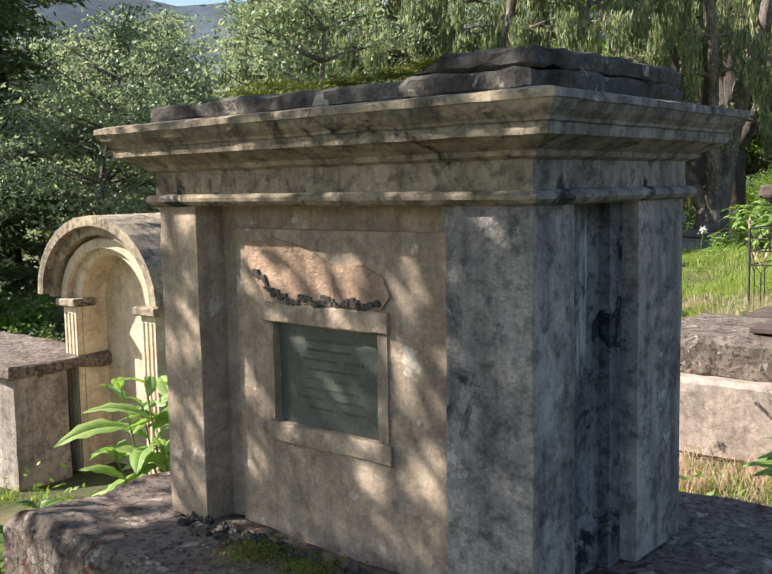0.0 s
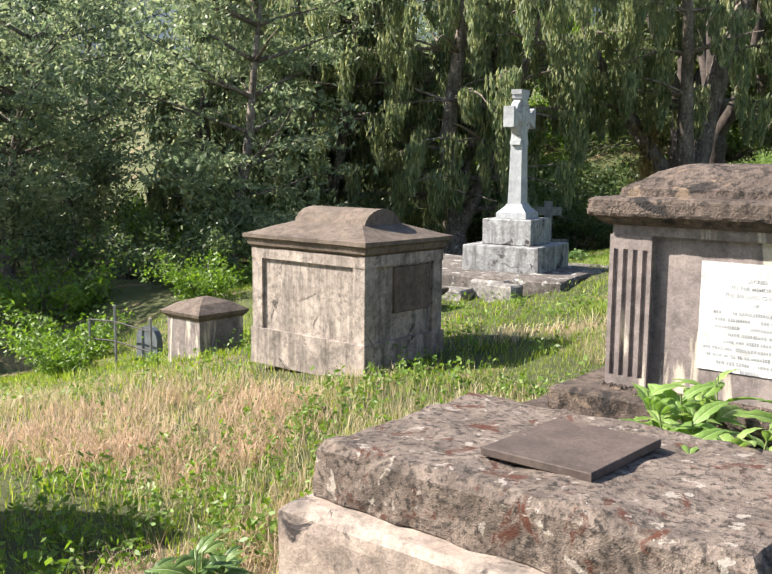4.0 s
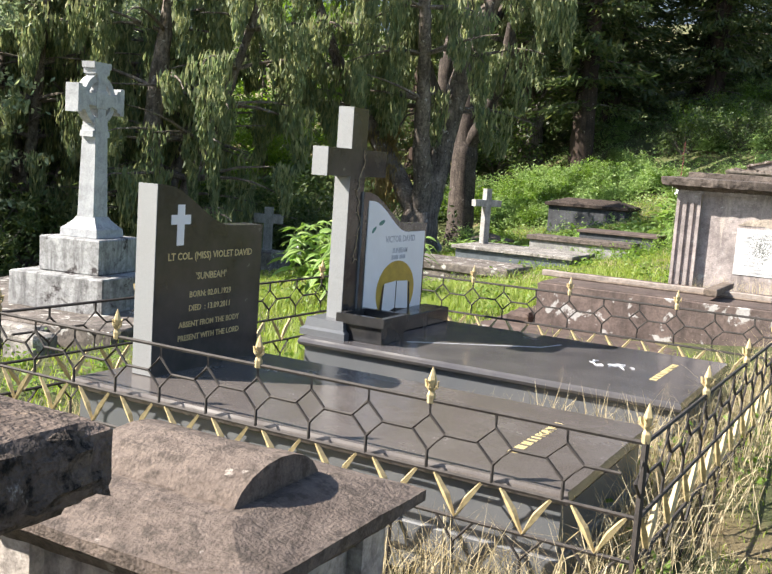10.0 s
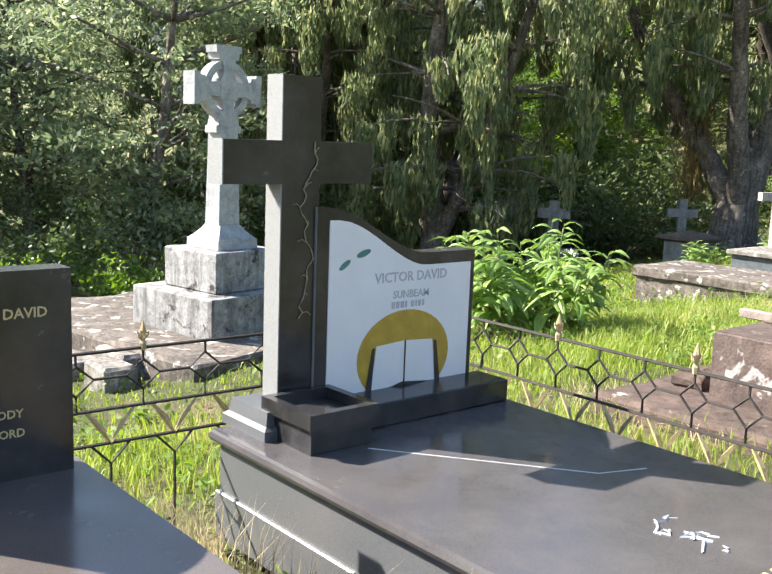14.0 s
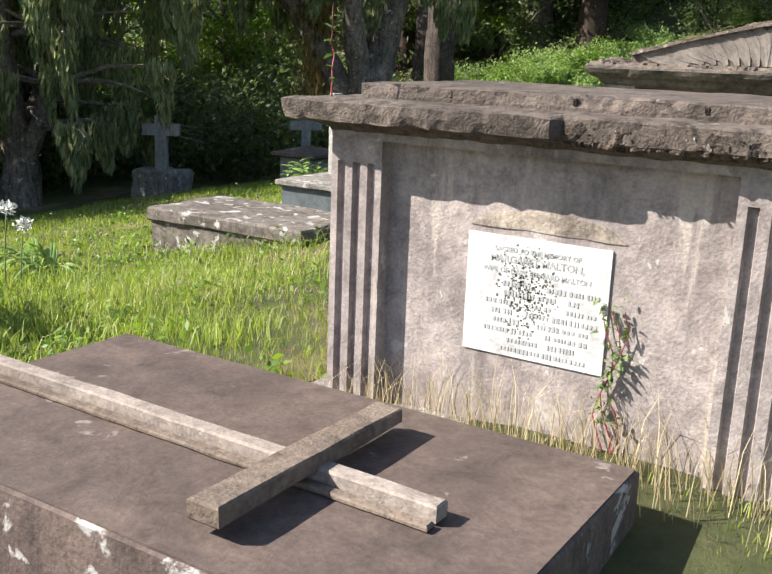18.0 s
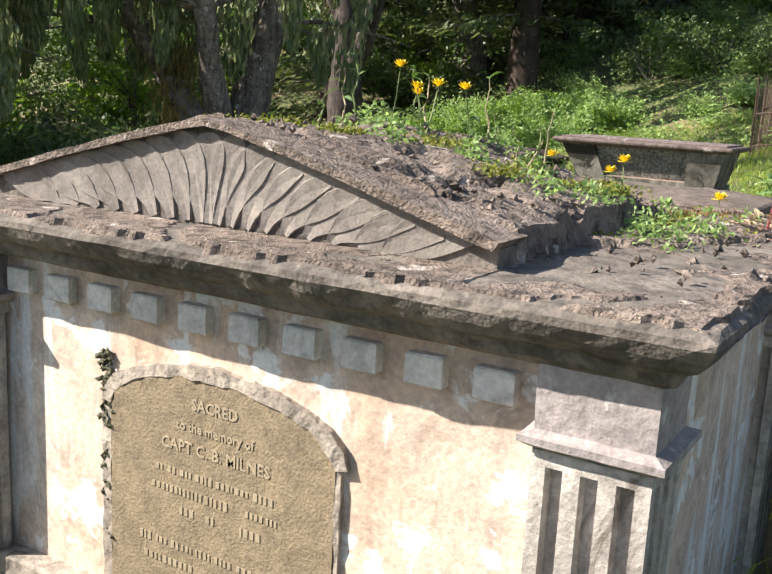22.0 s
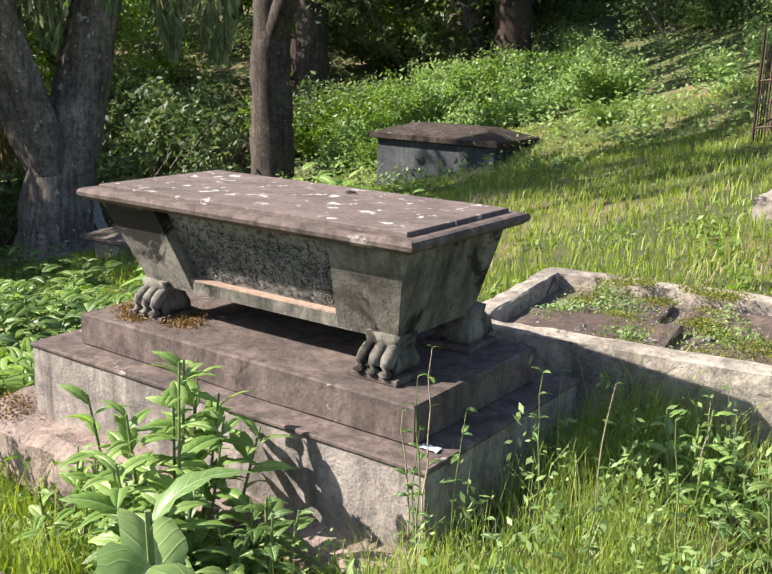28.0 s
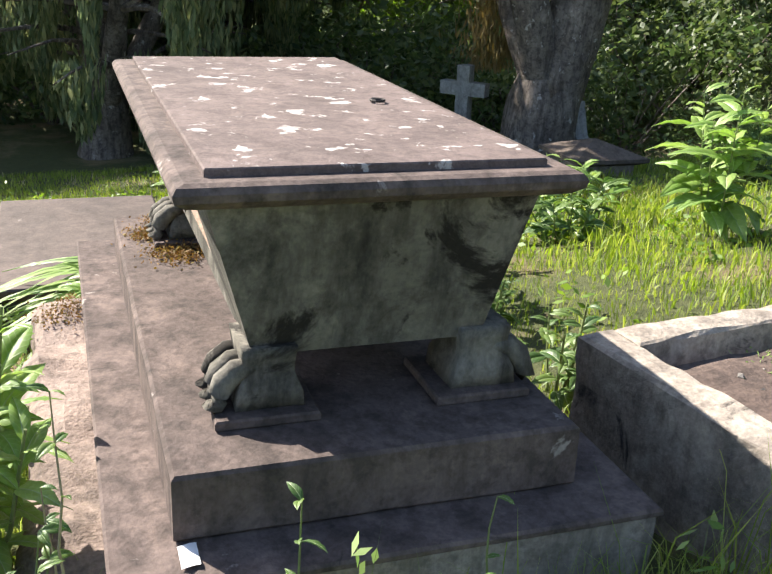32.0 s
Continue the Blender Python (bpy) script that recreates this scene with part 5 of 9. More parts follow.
def tomb_f():
    t = thing("chest_tomb", (-1.2, 17.3, 0.85), "grey cement chest tomb with fluted piers, crumbling slab and white tablet", "tomb", TOMBS)
    x0, x1, y0, y1, z0, zt = -2.06, -0.335, 16.75, 17.95, 0.78, 1.85
    part("wall", B(x0 + 0.05, x1 - 0.05, y0 + 0.065, y1 - 0.05, z0, zt + 0.04), "f_plaster", t)
    for a, b, c, d, n in ((x0, x0 + 0.225, y0, y0 + 0.2, 3), (x1 - 0.235, x1, y0, y0 + 0.2, 3), (x1 - 0.2, x1, y1 - 0.22, y1, 3), (x0, x0 + 0.2, y1 - 0.22, y1, 3)):
        bm = bmesh.new()
        fluted(bm, a, b, c, d, z0, zt, n, 0.02, "y", 0.085, 0.05)
        part("fluted_pier", bm, "f_plaster", t)
    part("frieze", B(x0 + 0.005, x1 - 0.005, y0 + 0.005, y1 - 0.005, zt, zt + 0.05), "f_plaster", t)
    bm = bmesh.new()
    mould(bm, x0, x1, y0, y1, [(0.0, zt + 0.03), (0.03, zt + 0.05), (0.05, zt + 0.06), (0.13, zt + 0.07), (0.14, zt + 0.14), (0.05, zt + 0.15)])
    rough_up(bm, 0.005, 11, 0.028, 3, chip=0.012)
    # the front corner is broken off and the back overhang is gone
    for v in bm.verts:
        over = (v.co.x - x1) + (y0 - v.co.y) - 0.13
        if v.co.x > x1 and v.co.y < y0 and over > 0:
            v.co.x -= over * 0.5
            v.co.y += over * 0.5
        if v.co.x > -1.13 and v.co.y < y0 - 0.085:
            v.co.y = y0 - 0.085 + (v.co.y - y0 + 0.085) * 0.2
        if v.co.y > y1 + 0.01:
            v.co.y = y1 + 0.01 + (v.co.y - y1 - 0.01) * 0.1
        if v.co.x > x1 and v.co.y > 17.6:
            v.co.x = x1 + (v.co.x - x1) * (1 - 0.8 * min(1, (v.co.y - 17.6) / 0.36))
    part("cap", bm, "f_cap", t, "projecting slab edge")
    rng = random.Random(21)
    bm = bmesh.new()
    box(bm, -1.12, -0.30, y0 - 0.092, y0 - 0.03, zt + 0.055, zt + 0.128)
    rough_up(bm, 0.012, 22, 0.013, 5, chip=0.02)
    shards(bm, 160, lambda: (-0.35 - 0.75 * rng.random() ** 1.3, y0 - 0.085 + rng.uniform(-0.01, 0.01), zt + rng.uniform(0.06, 0.12)), (0.004, 0.008), rng)
    part("broken_edge", bm, "broken", t, "crumbled edge showing dark mortar")
    bm = B(x0 + 0.06, x1 - 0.09, y0 + 0.09, y1 - 0.13, zt + 0.12, zt + 0.205, bev=0.006)
    rough_up(bm, 0.003, 8, 0.04, 6, chip=0.014)
    part("top_slab", bm, "f_cap", t, "weathered upper slab with open joints")
    bm = bmesh.new()
    for u in (-1.62, -1.15, -0.72):
        box(bm, u, u + 0.012, y0 + 0.0875, y0 + 0.1, zt + 0.17, zt + 0.192)
    part("joint", bm, "broken", t)
    ob = part("tablet", B(-1.49, -0.955, y0 + 0.058, y0 + 0.075, 1.125, 1.56), "marble", t, "white marble tablet with worn lead letters")
    z = 1.505
    for tx, sz in (("SACRED TO THE MEMORY OF", 0.024), ("MARGARET MALTON,", 0.036), ("WIFE OF CAPT EDWARD MALTON", 0.026)):
        words(tx, sz, "lead_text", ob, Matrix.Translation((-1.222, y0 + 0.0575, z)) @ FACE_FRONT)
        z -= 0.038
    bm = bmesh.new()
    bars(bm, "y", [(z - 1.3 - 0.034 * i, f) for i, f in enumerate((0.8, 0.6, 0.9, 0.8, 0.75, 0.9, 0.5, 0.6))], rng, 0.46, 0.02, (-1.20, y0 + 0.0575, 1.3))
    part("inscription", bm, "lead_text", ob, "worn unreadable inscription")
    bm = bmesh.new()
    for _ in range(420):
        u, v = rng.gauss(-1.26, 0.055), rng.gauss(1.37, 0.075)
        if abs(u + 1.26) > 0.16 or abs(v - 1.36) > 0.17:
            continue
        a = rng.uniform(0.003, 0.009)
        box(bm, u, u + a, y0 + 0.0572, y0 + 0.0582, v, v + a * rng.uniform(0.4, 1.4))
    part("litter", bm, "slate", ob, "dark lichen stain across the lettering")
    bm = bmesh.new()
    prism(bm, [(-1.49, 1.585), (-0.91, 1.585), (-1.0, 1.64), (-1.2, 1.665), (-1.4, 1.64)], "y", y0 + 0.061, y0 + 0.07)
    rough_up(bm, 0.004, 12, 0.05, 2)
    part("mortar_patch", bm, "kerb", t, "curved mortar patch over the tablet")
    bm = B(x0 - 0.12, x1 + 0.1, y0 - 0.1, y1 + 0.1, 0.6, 0.84, bev=0.03)
    rough_up(bm, 0.012, 4, 0.12, 7)
    part("plinth", bm, "rubble", t)


tomb_f()


def roof_height(x, y):
    """Mean height of the broken roof: a low gable, whose upper layer has broken off beside the eaves."""
    p = Vector((x * 3.1, y * 3.1, 4.0))
    d = abs(x + 1.09) / (0.80 if x < -1.09 else 0.74) + 0.07 * noise.noise(p) + 0.04 * noise.noise(p * 2.7)
    back = ease((21.05 - y) / 0.6)
    low = 2.15 + 0.012 * noise.noise(p * 0.5)
    if d > 1:
        return low
    return low + (0.24 - 0.175 * max(0.0, d) ** 1.15) * back


def tomb_g():
    t = thing("pediment_tomb", (-1.0, 20.4, 0.95), "peach limewashed tomb with dentils, fan pediment and overgrown roof", "tomb", TOMBS)
    x0, x1, y0, y1, z0, zt = -2.0, 0.03, 19.47, 20.95, 0.85, 1.915
    part("wall", B(x0 + 0.05, x1 - 0.05, y0 + 0.10, y1 - 0.05, z0, zt + 0.09), "g_plaster", t)
    for a, b, c, d in ((x0, x0 + 0.185, y0, y0 + 0.2), (x1 - 0.225, x1, y0, y0 + 0.2), (x1 - 0.2, x1, y1 - 0.22, y1), (x0, x0 + 0.2, y1 - 0.22, y1)):
        bm = bmesh.new()
        fluted(bm, a, b, c, d, z0 + 0.12, zt - 0.06, 3, 0.02, "both", 0.03, 0.02)
        p = part("fluted_pier", bm, "h_plaster", t)
        bm = bmesh.new()
        mould(bm, a, b, c, d, [(0.0, zt - 0.06), (0.025, zt - 0.045), (0.025, zt - 0.03), (0.0, zt - 0.02), (0.0, zt + 0.125)])
        rough_up(bm, 0.003, 9, 0.04, a)
        part("capital", bm, "f_plaster", p)
        bm = bmesh.new()
        mould(bm, a, b, c, d, [(0.06, z0), (0.06, z0 + 0.06), (0.03, z0 + 0.07), (0.035, z0 + 0.1), (0.0, z0 + 0.125)])
        part("base", bm, "rubble", p)
    bm = bmesh.new()
    mould(bm, x0, x1, y0, y1, [(-0.13, zt + 0.0), (-0.13, zt + 0.08), (-0.005, zt + 0.10), (0.03, zt + 0.115), (0.04, zt + 0.14), (0.07, zt + 0.155), (0.088, zt + 0.175), (0.10, zt + 0.20), (0.10, zt + 0.215), (0.088, zt + 0.225), (-0.02, zt + 0.235)])
    rough_up(bm, 0.003, 7, 0.045, 3, chip=0.01)
    part("cornice", bm, "g_cornice", t, "dark rounded cornice")
    for i in range(11):
        u = x0 + 0.22 + i * 0.158
        part("dentil", B(u, u + 0.088, y0 + 0.07, y0 + 0.11, zt - 0.018, zt + 0.05, bev=0.004), "g_white", t)
    # arched tablet
    tx0, tx1 = -1.395, -0.685
    out = [(tx0, 1.16), (tx1, 1.16)] + [(-1.04 + 0.355 * math.cos(a), 1.66 + 0.125 * math.sin(a)) for a in (math.pi * i / 12 for i in range(13))]
    bm = bmesh.new()
    prism(bm, out, "y", y0 + 0.085, y0 + 0.12)
    ob = part("tablet", bm, "tablet", t, "brown arched tablet with pale lettering")
    bm = bmesh.new()
    oo = [(-1.04 + 0.39 * math.cos(a), 1.66 + 0.155 * math.sin(a)) for a in (math.pi * i / 12 for i in range(13))]
    ii = [(-1.04 + 0.355 * math.cos(a), 1.655 + 0.125 * math.sin(a)) for a in (math.pi * i / 12 for i in range(13))]
    prism(bm, oo + ii[::-1], "y", y0 + 0.082, y0 + 0.11)
    rough_up(bm, 0.008, 22, 0.02, 2)
    part("tablet_rim", bm, "kerb", t, "broken mortar rim")
    for a, b in ((tx0 - 0.035, tx0 - 0.002), (tx1 + 0.002, tx1 + 0.014)):
        bm = B(a, b, y0 + 0.086, y0 + 0.11, 1.15, 1.68)
        rough_up(bm, 0.007, 20, 0.025, a)
        part("tablet_edge", bm, "kerb", t)
    bm = bmesh.new()
    rng = random.Random(18)
    shards(bm, 90, lambda: (tx0 - 0.02 + rng.gauss(0, 0.012), y0 + 0.09, 1.79 - abs(rng.gauss(0, 0.2))), (0.004, 0.014), rng)
    part("crumbled_edge", bm, "moss_dark", t, "dark mossy crumbs beside the tablet")
    z = 1.70
    for s, h in (("SACRED", 0.04), ("to the memory of", 0.034), ("CAPT C. B. MILNES", 0.042)):
        words(s, h, "tan_text", ob, Matrix.Translation((-1.04, y0 + 0.084, z)) @ FACE_FRONT)
        z -= 0.058
    rng = random.Random(8)
    bm = bmesh.new()
    bars(bm, "y", [(z - 1.3 - 0.05 * i, f) for i, f in enumerate((0.7, 0.75, 0.4, 0.0, 0.9, 0.85, 0.5))], rng, 0.55, 0.022, (-1.04, y0 + 0.0845, 1.3))
    part("inscription", bm, "tan_text", ob, "worn unreadable inscription")
    bm = B(x0 + 0.18, x1 - 0.2, y0 + 0.03, y0 + 0.12, z0, 1.13, bev=0.01)
    rough_up(bm, 0.008, 5, 0.08, 2)
    part("skirting", bm, "kerb", t)
    bm = B(x0 - 0.12, x1 + 0.04, y0 - 0.12, y1 + 0.1, 0.7, 0.88, bev=0.03)
    rough_up(bm, 0.012, 4, 0.12, 7)
    part("plinth", bm, "rubble", t)
    # pediment with a fan of raised leaves
    ax, az, bz, py = -1.09, 2.385, 2.172, y0 + 0.115

    def rake(x):
        w = 0.80 if x < ax else 0.745
        return bz + 0.02 + (az - bz - 0.02) * (1 - min(1, abs(x - ax) / w) ** 1.15)

    prof = [(ax + (0.80 if u < 0 else 0.745) * u, rake(ax + (0.80 if u < 0 else 0.745) * u)) for u in (-1 + i / 12 for i in range(25))]
    bm = bmesh.new()
    prism(bm, [(prof[0][0], bz - 0.04)] + prof + [(prof[-1][0], bz - 0.04)], "y", py, py + 0.10)
    ped = part("pediment", bm, "g_cornice", t, "low gabled pediment with carved fan")
    for i in range(-9, 10):
        u = i / 9
        sg, w = (-1 if u < 0 else 1), (0.80 if u < 0 else 0.745)
        tx = ax + sg * w * 0.93 * abs(u) ** 0.86
        tz = bz + 0.035 + max(0.004, rake(tx) - bz - 0.05)
        bx, bb = ax + sg * w * 0.66 * abs(u) ** 1.35, bz - 0.014
        cx, cz = bx + (tx - bx) * 0.22, bb + (tz - bb) * 0.92
        ln = math.hypot(tx - bx, tz - bb)
        wide = min(0.05, 0.3 * ln)
        bm, last = bmesh.new(), None
        for k in range(9):
            q = k / 8
            px = (1 - q) ** 2 * bx + 2 * q * (1 - q) * cx + q * q * tx
            pz = (1 - q) ** 2 * bb + 2 * q * (1 - q) * cz + q * q * tz
            dx = 2 * (1 - q) * (cx - bx) + 2 * q * (tx - cx)
            dz = 2 * (1 - q) * (cz - bb) + 2 * q * (tz - cz)
            n = math.hypot(dx, dz) + 1e-6
            hw = 0.004 + wide * math.sin(math.pi * min(0.97, 0.06 + 0.86 * q ** 1.25))
            row = [bm.verts.new((px - dz / n * hw * m, py - y_, pz + dx / n * hw * m)) for m, y_ in ((-1, -0.002), (-0.86, 0.007), (0, 0.003), (0.86, 0.007), (1, -0.002))]
            if last:
                for a in range(4):
                    bm.faces.new((last[a], last[a + 1], row[a + 1], row[a]))
            last = row
        part("fan_leaf", bm, "g_fan", ped)
    bm = bmesh.new()
    hi = [(ax + (x - ax) * 1.02, z + 0.018) for x, z in prof]
    prism(bm, hi + prof[::-1], "y", py - 0.03, py + 0.11)
    rough_up(bm, 0.004, 8, 0.05, 4)
    part("raking_mould", bm, "g_roof", ped)
    # the humped roof behind
    nx, ny = 170, 120
    bm = bmesh.new()
    grid = []
    for j in range(ny + 1):
        v = j / ny
        row = []
        for i in range(nx + 1):
            u = i / nx
            x = x0 - 0.105 + (x1 - x0 + 0.21) * u
            y = y0 - 0.095 + (y1 - y0 + 0.18) * v
            p = Vector((x, y, 1.0))
            f = noise.fractal(p * 2.0, 1.0, 2.1, 2)
            f2 = noise.fractal(p * 7, 1.0, 2.2, 4)
            f3 = noise.noise(p * 34) + 0.6 * noise.noise(p * 70)
            layer = ease(((f * 1.4 + 0.16 * f2) * 2.0 % 1.0) * 5) + math.floor((f * 1.4 + 0.16 * f2) * 2.0)
            z = roof_height(x, y) + 0.015 * layer + 0.008 * f2 + 0.003 * f3
            if y < py + 0.09 and -1.91 < x < -0.335:
                z = zt + 0.238
            gap = abs(noise.noise(p * 1.9 + Vector((4, 1, 0))) + 0.25 * f2)
            z -= 0.035 * ease(1 - gap / 0.07)
            ed = min(u, 1 - u, v, 1 - v)
            rim = 0.008 + 0.008 * (noise.noise(p * 6) + 0.7 * noise.noise(p * 21))
            if ed < rim:
                z = zt + 0.20
            elif ed < rim + 0.02:
                z = min(z, zt + 0.238 + 0.008 * f3)
            row.append(bm.verts.new((x + 0.005 * f2, y + (0.005 * f2 if ed > 0.01 else 0), z)))
        grid.append(row)
    for j in range(ny):
        for i in range(nx):
            bm.faces.new((grid[j][i], grid[j][i + 1], grid[j + 1][i + 1], grid[j + 1][i]))
    rng = random.Random(44)
    def spot():
        a, b = rng.uniform(x0 + 0.1, x1 - 0.03), rng.uniform(y0 + 0.2, y1 - 0.1)
        return a, b, roof_height(a, b) + rng.uniform(0.0, 0.02)
    shards(bm, 420, spot, (0.004, 0.014), rng)
    part("roof", bm, "g_roof", t, "crumbling humped roof with moss and weeds")


tomb_g()


def tomb_h():
    t = thing("chest_tomb", (-0.95, 22.6, 1.1), "stained white chest tomb with stepped brown slab and slate plaque", "tomb", TOMBS)
    x0, x1, y0, y1, z0, zt = -1.58, -0.355, 22.18, 23.02, 0.98, 1.79
    part("wall", B(x0 + 0.04, x1 - 0.04, y0 + 0.05, y1 - 0.04, z0, zt + 0.08), "h_plaster", t)
    for a, b, c, d in ((x0, x0 + 0.2, y0, y0 + 0.18), (x1 - 0.205, x1, y0, y0 + 0.18), (x1 - 0.18, x1, y1 - 0.2, y1), (x0, x0 + 0.2, y1 - 0.2, y1)):
        bm = bmesh.new()
        fluted(bm, a, b, c, d, z0, zt, 4, 0.018, "both", 0.03, 0.05)
        part("fluted_pier", bm, "h_plaster", t)
    part("frieze", B(x0 + 0.01, x1 - 0.01, y0 + 0.01, y1 - 0.01, zt, zt + 0.09), "h_plaster", t)
    bm = bmesh.new()
    mould(bm, x0, x1, y0, y1, [(0.0, zt + 0.07), (0.04, zt + 0.08), (0.095, zt + 0.10), (0.10, zt + 0.18), (0.03, zt + 0.195)])
    rough_up(bm, 0.003, 9, 0.03, 3, chip=0.006)
    part("cap", bm, "h_cap", t, "projecting brown slab")
    bm = bmesh.new()
    mould(bm, x0, x1, y0, y1, [(-0.01, zt + 0.185), (-0.008, zt + 0.262), (-0.02, zt + 0.27), (-0.25, zt + 0.30)])
    rough_up(bm, 0.006, 6, 0.05, 5)
    part("top_slab", bm, "h_cap", t, "rough stepped top slab")
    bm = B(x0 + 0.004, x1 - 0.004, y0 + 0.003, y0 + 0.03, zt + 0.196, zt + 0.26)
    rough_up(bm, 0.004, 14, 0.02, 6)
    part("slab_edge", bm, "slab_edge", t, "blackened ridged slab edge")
    bm = bmesh.new()
    px0, px1, pz0, pz1 = -1.215, -0.795, 1.17, 1.685
    c = 0.025
    prism(bm, [(px0 + c, pz0), (px1 - c, pz0), (px1, pz0 + c), (px1, pz1 - c), (px1 - c, pz1), (px0 + c, pz1), (px0, pz1 - c), (px0, pz0 + c)], "y", y0 + 0.02, y0 + 0.055)
    ob = part("plaque", bm, "blue_slate", t, "blue-grey slate plaque with white lettering")
    bm = bmesh.new()
    for a, b, e, f in ((px0 + 0.014, px1 - 0.014, pz1 - 0.02, pz1 - 0.017), (px0 + 0.014, px1 - 0.014, pz0 + 0.017, pz0 + 0.02), (px0 + 0.014, px0 + 0.017, pz0 + 0.02, pz1 - 0.02), (px1 - 0.017, px1 - 0.014, pz0 + 0.02, pz1 - 0.02)):
        box(bm, a, b, y0 + 0.0185, y0 + 0.021, e, f)
    part("border_line", bm, "faint_text", ob)
    z = 1.635
    for s, h in (("SACRED", 0.022), ("TO THE MEMORY OF", 0.026), ("JAMES WEST", 0.040)):
        words(s, h, "faint_text", ob, Matrix.Translation((-1.005, y0 + 0.0195, z)) @ FACE_FRONT)
        z -= 0.046
    rng = random.Random(3)
    bm = bmesh.new()
    bars(bm, "y", [(z - 1.4 - 0.036 * i, f) for i, f in enumerate((0.6, 0.95, 0.9, 0.5, 0.4, 0.85, 0.6, 0.7))], rng, 0.33, 0.015, (-1.005, y0 + 0.0195, 1.4))
    part("inscription", bm, "faint_text", ob, "small unreadable lettering")
    bm = B(x0 - 0.1, x1 + 0.08, y0 - 0.08, y1 + 0.1, 0.85, 1.06, bev=0.02)
    rough_up(bm, 0.01, 5, 0.1, 7)
    part("plinth", bm, "rubble", t)


tomb_h()


def ledger_i():
    t = thing("slab_tomb", (-1.4, 25.1, 1.1), "flat dark brown slab tomb on broken mortar base", "tomb", TOMBS)
    bm = B(-2.42, -0.45, 24.52, 25.66, 1.12, 1.34, bev=0.008)
    rough_up(bm, 0.003, 3, 0.12, 3)
    part("slab", bm, "k_slab", t)
    bm = B(-2.75, -0.30, 24.25, 25.85, 0.8, 1.14, bev=0.04)
    rough_up(bm, 0.03, 4, 0.09, 4)
    part("base", bm, "k_base", t, "broken mossy mortar base")
    j = thing("slab_tomb", (-5.2, 26.7, 0.55), "low grey-sided slab tomb among grass", "tomb")
    part("side", B(-6.0, -4.45, 26.32, 27.16, -0.1, 0.84), "far_dark", j)
    bm = B(-6.05, -4.4, 26.27, 27.2, 0.84, 0.9, bev=0.01)
    part("slab", bm, "k_slab", j)
    k = thing("slab_tomb", (-5.6, 25.3, 0.5), "low pale slab tomb among grass", "tomb")
    part("base", B(-6.55, -4.6, 24.95, 25.5, -0.1, 0.69), "far_stone", k)
    bm = B(-6.6, -4.55, 24.9, 25.55, 0.69, 0.78, bev=0.01)
    part("slab", bm, "f_cap", k)


ledger_i()


